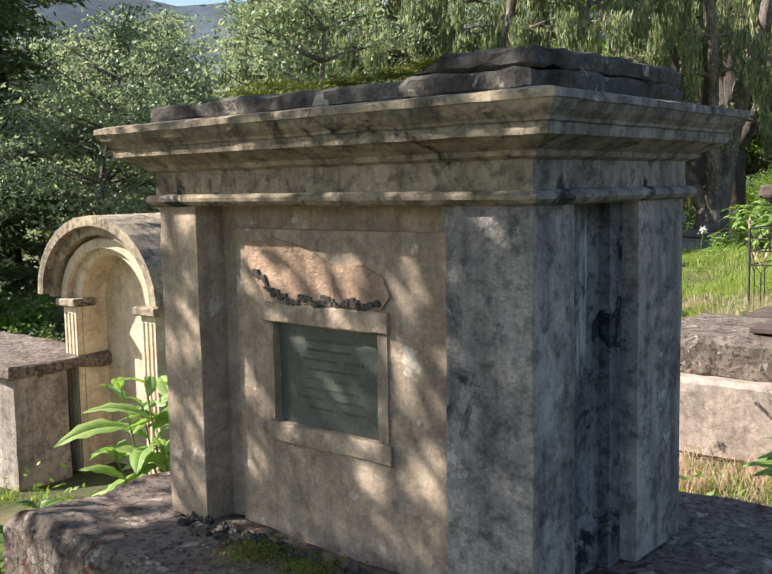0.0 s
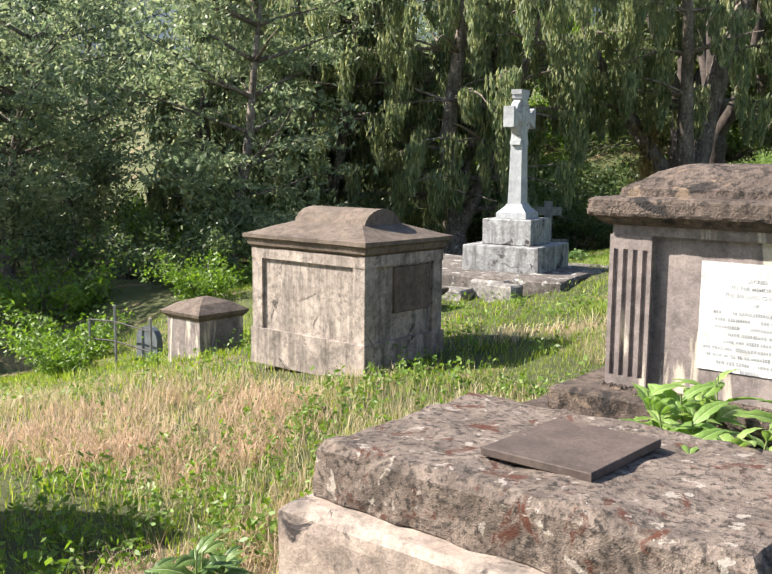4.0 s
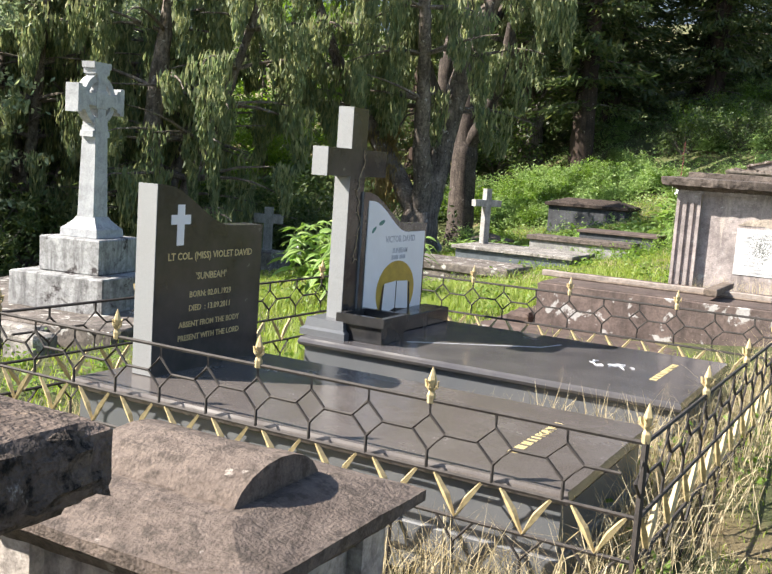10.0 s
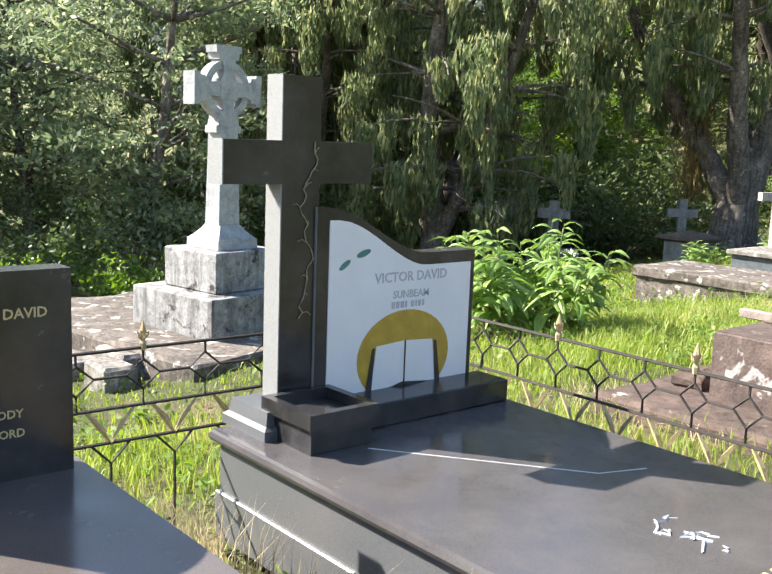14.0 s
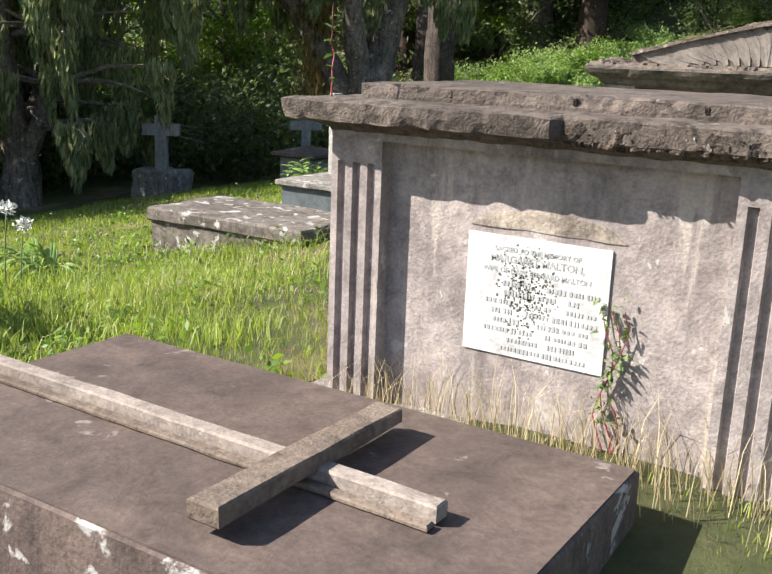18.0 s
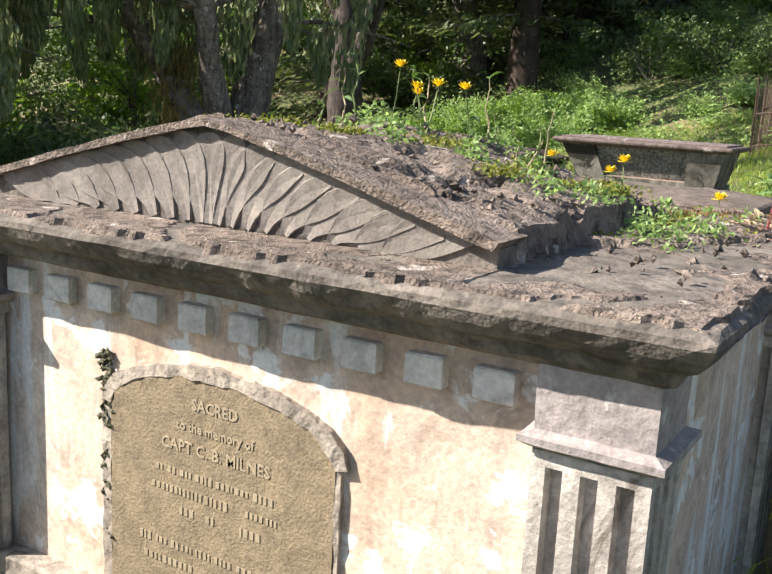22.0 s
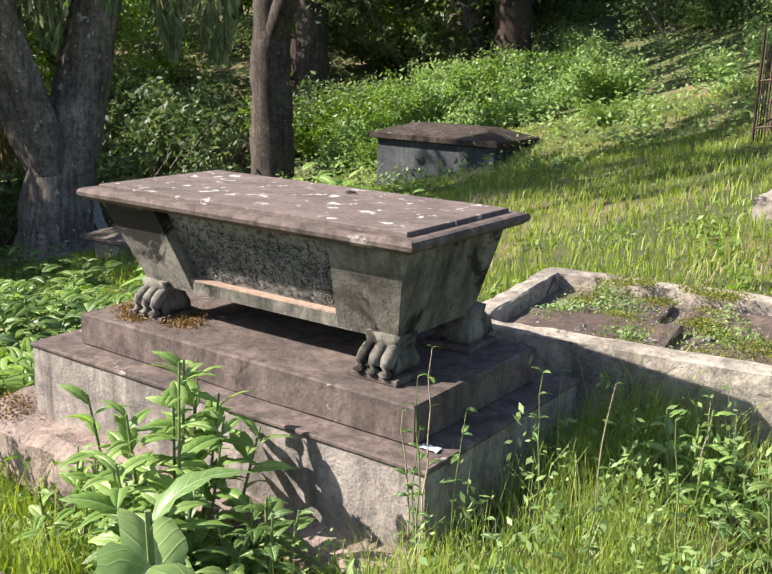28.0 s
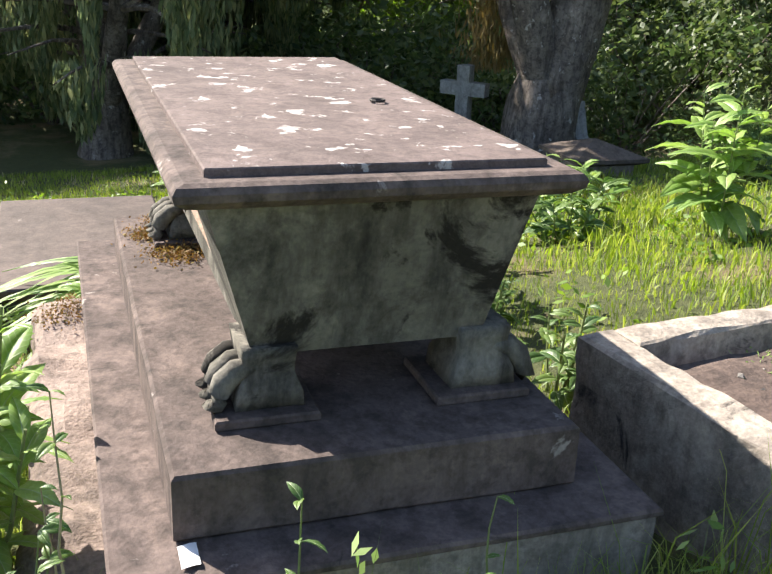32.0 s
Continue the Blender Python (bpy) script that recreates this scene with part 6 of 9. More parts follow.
def sarcophagus():
    t = thing("sarcophagus", (-2.3, 27.25, 1.2), "mauve-brown sarcophagus on lion-paw feet with paint-flecked lid", "tomb", TOMBS)
    x0, x1, y0, y1 = -3.165, -1.452, 26.843, 27.645
    bm = B(-3.6, -1.22, 26.50, 27.9, 0.85, 1.14, bev=0.04)
    rough_up(bm, 0.035, 4, 0.08, 4)
    part("footing", bm, "pink_footing", t, "broken pinkish footing")
    bm = B(-3.34, -1.275, 26.70, 27.80, 1.1, 1.45, bev=0.012)
    rough_up(bm, 0.005, 4, 0.1, 5)
    part("lower_step", bm, "s_white", t, "mauve lower step with pale wash")
    bm = B(-3.35, -1.265, 26.69, 27.81, 1.435, 1.456, bev=0.006)
    part("step_cap", bm, "s_stone", t)
    bm = B(-3.15, -1.40, 26.815, 27.67, 1.455, 1.60, bev=0.008)
    rough_up(bm, 0.003, 4, 0.1, 6)
    part("upper_step", bm, "s_stone", t, "mauve upper step")
    # tapering body
    top = (x0 + 0.07, x1 - 0.07, y0 + 0.06, y1 - 0.06, 2.09)
    bot = (x0 + 0.25, x1 - 0.16, y0 + 0.165, y1 - 0.13, 1.735)
    bm = bmesh.new()
    ins = 0.06
    loft(bm, [(bot[0] + ins, bot[1] - ins, bot[2] + ins, bot[3] - ins, bot[4]), (top[0] + ins, top[1] - ins, top[2] + ins, top[3] - ins, top[4])])
    rough_up(bm, 0.004, 8, 0.06, 2)
    part("body", bm, "s_panel", t, "stained pebbled render body")

    def mixr(k):
        return [b + (a - b) * k for a, b in zip(top, bot)]
    for side in (0, 1):
        bm = bmesh.new()
        rects = []
        for k in (0.0, 1.0):
            a = mixr(k)
            w = 0.27 + 0.06 * k
            rects.append((a[0], a[0] + w, a[2], a[3], a[4]) if side == 0 else (a[1] - w, a[1], a[2], a[3], a[4]))
        loft(bm, rects)
        part("end_block", bm, "s_body", t, "smooth tapered end block")
    a, b = mixr(0.0), mixr(0.14)
    bm = bmesh.new()
    loft(bm, [(a[0] + 0.2, a[1] - 0.2, a[2] - 0.002, a[3], a[4]), (b[0] + 0.2, b[1] - 0.2, b[2] + 0.012, b[3], b[4])])
    led = part("bottom_ledge", bm, "s_body", t)
    part("brick_strip", B(b[0] + 0.25, b[1] - 0.25, b[2] + 0.014, b[2] + 0.085, b[4], b[4] + 0.006), "brick_ledge", led, "pink brick dust on the ledge")
    bm = bmesh.new()
    rng = random.Random(31)
    for k in range(3000):
        u, v = rng.uniform(-2.66, -1.90), rng.uniform(0.18, 0.80)
        c = mixr(v)
        r = rng.uniform(0.0025, 0.006)
        yy = c[2] + ins - 0.008
        q = [bm.verts.new((u + r * a, yy + 0.014, c[4] + r * b)) for a, b in ((-1, -0.8), (1, -1), (0.9, 1), (-1.1, 0.9))]
        tip = bm.verts.new((u, yy, c[4] + r * 0.2))
        for n in range(4):
            bm.faces.new((q[n], q[(n + 1) % 4], tip))
    part("rough_panel", bm, "s_panel", t, "rough pitted render in the panel")
    bm = bmesh.new()
    mould(bm, x0, x1, y0, y1, [(-0.08, 2.075), (-0.05, 2.08), (-0.02, 2.09), (0.0, 2.105), (0.003, 2.12), (-0.005, 2.132), (-0.02, 2.137)])
    part("lid", bm, "s_stone", t, "moulded lid")
    part("lid_panel", B(x0 + 0.07, x1 - 0.06, y0 + 0.06, y1 - 0.06, 2.13, 2.153, bev=0.003), "s_lid", t, "raised lid panel with white paint flakes")
    bm = bmesh.new()
    tube(bm, [(-2.17 + 0.018 * math.cos(a_), 27.44 + 0.018 * math.sin(a_), 2.16) for a_ in (2 * math.pi * i / 12 for i in range(13))], [0.004] * 13, 5)
    part("iron_ring", bm, "iron", t)
    # lion paws
    for px, py, sx in ((-2.86, 27.04, -1), (-1.66, 27.04, 1), (-2.86, 27.52, -1), (-1.66, 27.52, 1)):
        sy = -1 if py < 27.3 else 1
        part("paw_slab", B(px - 0.11, px + 0.11, py - 0.12, py + 0.1, 1.6, 1.622, bev=0.004), "s_stone", t)
        bm = bmesh.new()
        loft(bm, [(px - 0.075, px + 0.075, py - 0.075, py + 0.075, 1.622), (px - 0.08, px + 0.08, py - 0.07, py + 0.07, 1.66), (px - 0.065, px + 0.065, py - 0.055, py + 0.055, 1.70), (px - 0.075, px + 0.075, py - 0.06, py + 0.06, 1.76)])
        rough_up(bm, 0.006, 7, 0.03, px)
        paw = part("paw", bm, "s_body", t, "carved lion paw foot", True)
        for k in range(3):
            o = (k - 1) * 0.05
            bm = bmesh.new()
            tube(bm, [(px + o, py + sy * 0.03, 1.715), (px + o, py + sy * 0.065, 1.705), (px + o * 1.05, py + sy * 0.092, 1.682), (px + o * 1.08, py + sy * 0.104, 1.657), (px + o * 1.08, py + sy * 0.112, 1.636), (px + o * 1.05, py + sy * 0.10, 1.623)], [0.018, 0.026, 0.027, 0.023, 0.027, 0.014], 8)
            part("toe", bm, "s_body", paw, "", True)


sarcophagus()


def kerb_grave():
    t = thing("kerbed_grave", (-1.0, 28.7, 1.3), "rectangular grave with mossy concrete kerb and rubble infill", "grave")
    m = Matrix.Translation((-2.03, 28.02, 0)) @ pose(0, 0, 0, 0, 0, 7) @ Matrix.Translation((2.03, -28.02, 0))
    x0, x1, y0, y1 = -2.03, 0.35, 28.02, 29.38
    for a, b, c, d in ((x0, x1, y0, y0 + 0.13), (x0, x1, y1 - 0.12, y1), (x0, x0 + 0.12, y0 + 0.13, y1 - 0.12), (x1 - 0.12, x1, y0 + 0.13, y1 - 0.12)):
        bm = B(a, b, c, d, 1.0, 1.52, bev=0.012)
        rough_up(bm, 0.005, 8, 0.05, a + c, chip=0.014)
        bmesh.ops.transform(bm, matrix=m, verts=bm.verts)
        part("kerb", bm, "kerb", t)
    bm = B(x0 + 0.11, x1 - 0.11, y0 + 0.12, y1 - 0.11, 1.1, 1.43)
    rough_up(bm, 0.02, 5, 0.06, 3)
    bmesh.ops.transform(bm, matrix=m, verts=bm.verts)
    part("infill", bm, "infill", t)
    for a, b, c, d, z in ((-1.80, -1.05, 28.22, 28.66, 1.468), (-1.02, -0.30, 28.20, 28.62, 1.452), (-1.72, -1.2, 28.72, 29.16, 1.455), (-1.12, -0.42, 28.70, 29.12, 1.47), (-0.25, 0.14, 28.3, 29.05, 1.46)):
        bm = B(a, b, c, d, 1.36, z, bev=0.012)
        rough_up(bm, 0.007, 6, 0.05, a, chip=0.012)
        bmesh.ops.transform(bm, matrix=m @ Matrix.Translation((a, c, 0)) @ pose(0, 0, 0, 1.5, -1, 3 * math.sin(a * 9)) @ Matrix.Translation((-a, -c, 0.0)), verts=bm.verts)
        part("sunken_slab", bm, "k_base", t, "broken brown slab sunk in the grave")
    rng = random.Random(52)
    bm = bmesh.new()
    shards(bm, 240, lambda: (rng.uniform(-1.8, 0.1), rng.uniform(28.35, 29.2), 1.455 + rng.uniform(0, 0.02)), (0.006, 0.02), rng)
    part("rubble", bm, "rubble", t, "loose stone crumbs over the grave")


kerb_grave()


def right_side():
    t = thing("ledger_tomb", (0.35, 8.2, 0.4), "long brown ledger tomb with smooth rim and gritty dark top", "tomb", TOMBS)
    m = Matrix.Translation((-0.40, 6.9, 0)) @ pose(0, 0, 0, 0, 0, -2.7) @ Matrix.Translation((0.40, -6.9, 0))
    for nm, a, b, za, zb, mat, amp, lab in (("body", -0.36, 1.10, 0.2, 0.86, "wall_dark", 0.008, "gritty dark top"), ("rim", -0.40, -0.25, 0.3, 0.905, "h_cap", 0.005, "smooth brown rendered rim"), ("rim", 1.0, 1.15, 0.3, 0.905, "h_cap", 0.005, "smooth brown rendered rim")):
        bm = B(a, b, 5.95 if nm == "body" else 5.9, 10.3, za, zb, bev=0.03)
        rough_up(bm, amp, 6, 0.06, a, chip=0.012)
        bmesh.ops.transform(bm, matrix=m, verts=bm.verts)
        part(nm, bm, mat, t, lab)
    w = thing("coped_tomb", (0.6, 22.8, 1.1), "dark tomb with pale brick-patched coping along its side", "tomb", TOMBS)
    m = Matrix.Translation((0.13, 21.5, 0)) @ pose(0, 0, 0, 0, 0, -0.8) @ Matrix.Translation((-0.13, -21.5, 0))

    def lay(nm, bm, mat, lab=""):
        bmesh.ops.transform(bm, matrix=m, verts=bm.verts)
        part(nm, bm, mat, w, lab)

    bm = bmesh.new()
    prism(bm, [(0.20, 0.95), (0.118, 1.66), (0.122, 1.735), (0.13, 1.752), (0.20, 1.765), (0.232, 1.75), (0.262, 1.70), (0.30, 0.95)], "y", 21.45, 25.4)
    rough_up(bm, 0.006, 7, 0.04, 2, chip=0.01)
    lay("coping", bm, "wall_r", "pale coping with bare brick patches")
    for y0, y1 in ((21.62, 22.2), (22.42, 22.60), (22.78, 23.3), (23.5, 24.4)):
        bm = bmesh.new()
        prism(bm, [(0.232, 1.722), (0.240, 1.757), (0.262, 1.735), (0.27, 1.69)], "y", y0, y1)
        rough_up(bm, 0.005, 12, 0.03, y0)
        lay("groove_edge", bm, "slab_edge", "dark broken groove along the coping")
    for y0 in (22.24, 22.345, 22.61):
        bm = B(0.165, 0.238, y0, y0 + 0.095, 1.732, 1.764, bev=0.008)
        rough_up(bm, 0.005, 12, 0.03, y0)
        lay("brick", bm, "brick_red")
    bm = B(0.262, 1.45, 20.7, 25.4, 0.9, 1.665, bev=0.03)
    rough_up(bm, 0.010, 5, 0.08, 5)
    lay("body", bm, "wall_dark", "gritty dark tomb top")
    bm = B(0.13, 0.30, 20.7, 21.5, 0.9, 1.67, bev=0.05)
    rough_up(bm, 0.014, 6, 0.06, 8)
    lay("broken_end", bm, "wall_dark", "dark broken end below the coping")


right_side()


def celtic():
    t = thing("celtic_cross", (-8.0, 15.2, 0.0), "tall white stone ringed cross on streaked square steps", "cross")
    cx, cy = -7.98, 15.03
    turn = Matrix.Translation((cx, cy, 0)) @ pose(0, 0, 0, 0, 0, 9) @ Matrix.Translation((-cx, -cy, 0))

    def put(name, bm, mat, label=""):
        bmesh.ops.transform(bm, matrix=turn, verts=bm.verts)
        return part(name, bm, mat, t, label)

    bm = B(cx - 2.1, cx + 1.2, cy - 1.25, cy + 1.25, -0.7, 0.16, bev=0.03)
    rough_up(bm, 0.02, 3, 0.15, 2)
    put("kerb_base", bm, "k_kerb", "lichened stepped kerb")
    for nm, r, za, zb in (("lower_step", 0.60, 0.10, 0.53), ("upper_step", 0.385, 0.53, 0.91)):
        bm = B(cx - r, cx + r, cy - r, cy + r, za, zb, bev=0.014)
        rough_up(bm, 0.004, 4, 0.1, r)
        put(nm, bm, "white_base")
    bm = bmesh.new()
    mould(bm, cx, cx, cy, cy, [(0.235, 0.91), (0.24, 0.915), (0.235, 1.0), (0.20, 1.03), (0.145, 1.09), (0.122, 1.13)])
    put("splayed_foot", bm, "white_stone")
    bm = bmesh.new()
    loft(bm, [(cx - 0.105, cx + 0.105, cy - 0.125, cy + 0.125, 1.12), (cx - 0.085, cx + 0.085, cy - 0.10, cy + 0.10, 2.2)])
    put("shaft", bm, "white_stone")
    hz = 2.40
    arm = [(0.08, 0.075), (0.20, 0.06), (0.27, 0.085), (0.275, 0.115), (0.33, 0.12), (0.335, 0.145), (0.40, 0.15), (0.40, -0.15), (0.335, -0.145), (0.33, -0.12), (0.275, -0.115), (0.27, -0.085), (0.20, -0.06), (0.08, -0.075)]
    for k in range(4):
        c, s_ = round(math.cos(k * math.pi / 2)), round(math.sin(k * math.pi / 2))
        bm = bmesh.new()
        prism(bm, [(cy + (u * c - v * s_), hz + (u * s_ + v * c)) for u, v in arm], "x", cx - 0.08 - 0.001 * k, cx + 0.08 + 0.001 * k)
        put("cross_arm", bm, "white_stone")
    bm = bmesh.new()
    box(bm, cx - 0.09, cx + 0.09, cy - 0.10, cy + 0.10, hz - 0.10, hz + 0.10, bev=0.01)
    put("boss", bm, "white_stone")
    bm = bmesh.new()
    ro = [(cy + 0.27 * math.cos(a), hz + 0.27 * math.sin(a)) for a in (2 * math.pi * i / 40 for i in range(40))]
    ri = [(cy + 0.20 * math.cos(a), hz + 0.20 * math.sin(a)) for a in (2 * math.pi * i / 40 for i in range(40))]
    v = [[bm.verts.new((x, *p)) for p in r] for x in (cx - 0.055, cx + 0.055) for r in (ro, ri)]
    for i in range(40):
        j = (i + 1) % 40
        for a, b in ((0, 2), (1, 3), (0, 1), (2, 3)):
            bm.faces.new((v[a][i], v[a][j], v[b][j], v[b][i]))
    put("ring", bm, "white_stone")
    k = thing("kerb_wall", (-8.4, 16.8, -0.2), "pale lichened kerb wall running through grass", "kerb")
    bm = B(-10.2, -6.9, 16.65, 16.95, -0.6, -0.06, bev=0.02)
    rough_up(bm, 0.012, 4, 0.12, 3)
    part("wall", bm, "rubble", k)
    bm = B(-8.6, -5.6, 17.3, 17.5, -0.5, 0.0, bev=0.02)
    rough_up(bm, 0.01, 4, 0.12, 3)
    part("wall", bm, "far_dark", k)


celtic()


def latin_cross(x, y, z0, z1, arm, w, label, base=None, mat="far_stone", ang=0.0):
    t = thing("stone_cross", (x, y, z0), label, "cross")
    bm = bmesh.new()
    az = z0 + (z1 - z0) * 0.74
    prism(bm, [(-w, z0), (w, z0), (w, az - w), (arm, az - w), (arm, az + w), (w, az + w), (w, z1), (-w, z1), (-w, az + w), (-arm, az + w), (-arm, az - w), (-w, az - w)], "y", -w, w)
    bmesh.ops.transform(bm, matrix=pose(x, y, 0, 0, 0, ang), verts=bm.verts)
    part("cross", bm, mat, t)
    if base:
        bm = B(x - base, x + base, y - base, y + base, gz(x, y) - 0.2, z0 + 0.02, bev=0.05)
        rough_up(bm, 0.05, 2, 0.12, x)
        part("base", bm, "rubble", t)
    return t


latin_cross(-14.63, 33.08, -0.85, 0.62, 0.40, 0.11, "plain weathered grey stone cross", None, "far_stone", 45)
latin_cross(-16.33, 29.8, -0.75, 0.49, 0.42, 0.13, "small pale cross on a rocky base", 0.5, "far_stone", 35)
latin_cross(-6.94, 23.6, 0.60, 1.62, 0.30, 0.06, "pale stone cross standing on a slab", None, "far_stone", 62)


def far_tombs():
    t = thing("slab_tomb", (-6.3, 21.5, 0.3), "low lichened stone ledger in the grass", "tomb")
    bm = B(-7.36, -5.39, 20.89, 21.96, -0.3, 0.34, bev=0.02)
    rough_up(bm, 0.012, 4, 0.12, 4)
    part("base", bm, "k_kerb", t)
    bm = B(-7.4, -5.35, 20.85, 22.0, 0.33, 0.47, bev=0.02)
    rough_up(bm, 0.012, 4, 0.1, 3)
    part("slab", bm, "k_kerb", t)
    t = thing("slab_tomb", (-6.2, 23.3, 0.4), "grey slate-sided slab tomb carrying a cross", "tomb")
    part("side", B(-7.1, -5.0, 22.75, 23.95, -0.2, 0.55), "blue_slate", t)
    part("slab", B(-7.16, -4.94, 22.69, 24.0, 0.55, 0.615, bev=0.01), "rubble", t)
    t = thing("pillar", (-13.1, 31.2, -1.0), "short grey pillar with pyramid cap", "pillar")
    part("shaft", B(-13.6, -12.7, 30.8, 31.7, -1.5, -0.28), "far_stone", t)
    bm = bmesh.new()
    mould(bm, -13.6, -12.7, 30.8, 31.7, [(0.0, -0.3), (0.16, -0.24), (0.16, -0.18), (-0.4, -0.03)])
    part("cap", bm, "c_cap", t)
    t = thing("pillar", (-10.9, 33.4, -0.6), "short cream pillar with brown pyramid cap", "pillar")
    part("shaft", B(-11.3, -10.5, 33.0, 33.8, -1.2, -0.12), "c_plaster", t)
    bm = bmesh.new()
    mould(bm, -11.3, -10.5, 33.0, 33.8, [(0.0, -0.14), (0.14, -0.08), (0.14, -0.03), (-0.35, 0.14)])
    part("cap", bm, "c_cap", t)
    t = thing("broken_headstone", (-13.5, 34.6, -0.9), "pale pointed broken headstone before a tree", "headstone")
    bm = bmesh.new()
    prism(bm, [(-13.95, -1.1), (-13.05, -1.1), (-13.1, -0.5), (-13.3, -0.3), (-13.5, 0.2), (-13.65, -0.1), (-13.9, -0.4)], "y", 34.5, 34.72)
    part("stone", bm, "far_stone", t)
    t = thing("dark_tomb", (-10.3, 41.2, 0.2), "sooty chest tomb half hidden by weeds", "tomb")
    part("body", B(-11.7, -8.9, 40.5, 42.0, -0.5, 0.88), "far_dark", t)
    bm = bmesh.new()
    mould(bm, -11.7, -8.9, 40.5, 42.0, [(0.0, 0.88), (0.12, 0.92), (0.12, 1.02), (-0.5, 1.22)])
    part("cap", bm, "slab_edge", t)
    # iron enclosure on the hillside
    t = thing("iron_fence", (-1.6, 39.2, 2.2), "rusty iron grave enclosure on the hillside", "fence")
    def run(p, q, n):
        for z in (0.22, 0.85):
            bm = bmesh.new()
            tube(bm, [(*p, gz(*p) + z), (*q, gz(*q) + z)], [0.018, 0.018], 5)
            part("rail", bm, "rust", t)
        for i in range(n + 1):
            x, y = p[0] + (q[0] - p[0]) * i / n, p[1] + (q[1] - p[1]) * i / n
            g = gz(x, y)
            bm = bmesh.new()
            tall = 1.6 if i % 6 == 0 else 1.38
            tube(bm, [(x, y, g - 0.1), (x, y, g + tall - 0.08), (x, y, g + tall)], [0.022 if i % 6 == 0 else 0.012] * 2 + [0.003], 5)
            part("picket", bm, "rust", t)
    run((-3.45, 38.0), (0.9, 38.0), 30)
    run((-3.45, 38.0), (-3.45, 40.6), 18)
    run((-3.45, 40.6), (0.9, 40.6), 28)
    run((0.9, 38.0), (0.9, 40.6), 16)
    t = thing("chest_tomb", (-1.0, 39.3, 2.2), "pale stepped far tomb inside the iron enclosure", "tomb")
    g = gz(-1.0, 39.3)
    for k, (a, h0, h1) in enumerate(((0.0, -0.3, 0.35), (0.12, 0.35, 0.42), (0.2, 0.42, 0.8), (0.12, 0.8, 0.9))):
        bm = B(-2.3 + a, 0.5 - a, 38.5 + a * 0.6, 40.1 - a * 0.6, g + h0, g + h1, bev=0.015)
        rough_up(bm, 0.008, 3, 0.15, k)
        part(("base", "ledge", "body", "cap")[k], bm, "far_dark" if k == 2 else "rubble", t)
    t = thing("kerbed_grave", (-0.9, 33.2, 1.55), "sunken kerbed grave in dry grass", "grave")
    for a, b, c, d in ((-1.9, 0.2, 32.5, 32.65), (-1.9, 0.2, 33.9, 34.05), (-1.9, -1.75, 32.65, 33.9)):
        bm = B(a, b, c, d, 1.2, 1.62, bev=0.02)
        rough_up(bm, 0.01, 4, 0.12, a)
        part("kerb", bm, "kerb", t)


far_tombs()
# ---------------------------------------------------------------- plants: helpers
RNG = np.random.default_rng(11)


def quads(name, P, U, V, mat):
    """Many separate small quads: centres P, half-sides U and V."""
    n = len(P)
    co = np.empty((n, 4, 3))
    co[:, 0], co[:, 1], co[:, 2], co[:, 3] = P - V, P + U, P + V, P - U
    me = bpy.data.meshes.new(name)
    me.vertices.add(n * 4)
    me.vertices.foreach_set("co", co.ravel())
    me.loops.add(n * 4)
    me.loops.foreach_set("vertex_index", np.arange(n * 4, dtype=np.int32))
    me.polygons.add(n)
    me.polygons.foreach_set("loop_start", np.arange(0, n * 4, 4, dtype=np.int32))
    me.polygons.foreach_set("loop_total", np.full(n, 4, dtype=np.int32))
    me.update(calc_edges=True)
    me.materials.append(M[mat])
    return me


def unit(a):
    return a / (np.linalg.norm(a, axis=-1, keepdims=True) + 1e-9)


def leaf_quads(P, size, flat=0.3, ratio=0.45, axis=None):
    """Half-sides for leaves with random lean; flat: how level they lie."""
    n = len(P)
    nrm = unit(RNG.normal(size=(n, 3)) * (1, 1, 0.6) + (0, 0, flat * 2))
    d = RNG.normal(size=(n, 3)) if axis is None else axis + 0.35 * RNG.normal(size=(n, 3))
    v = unit(d - (d * nrm).sum(1, keepdims=True) * nrm)
    u = np.cross(nrm, v)
    s = size * RNG.uniform(0.6, 1.3, (n, 1))
    return u * s * ratio, v * s


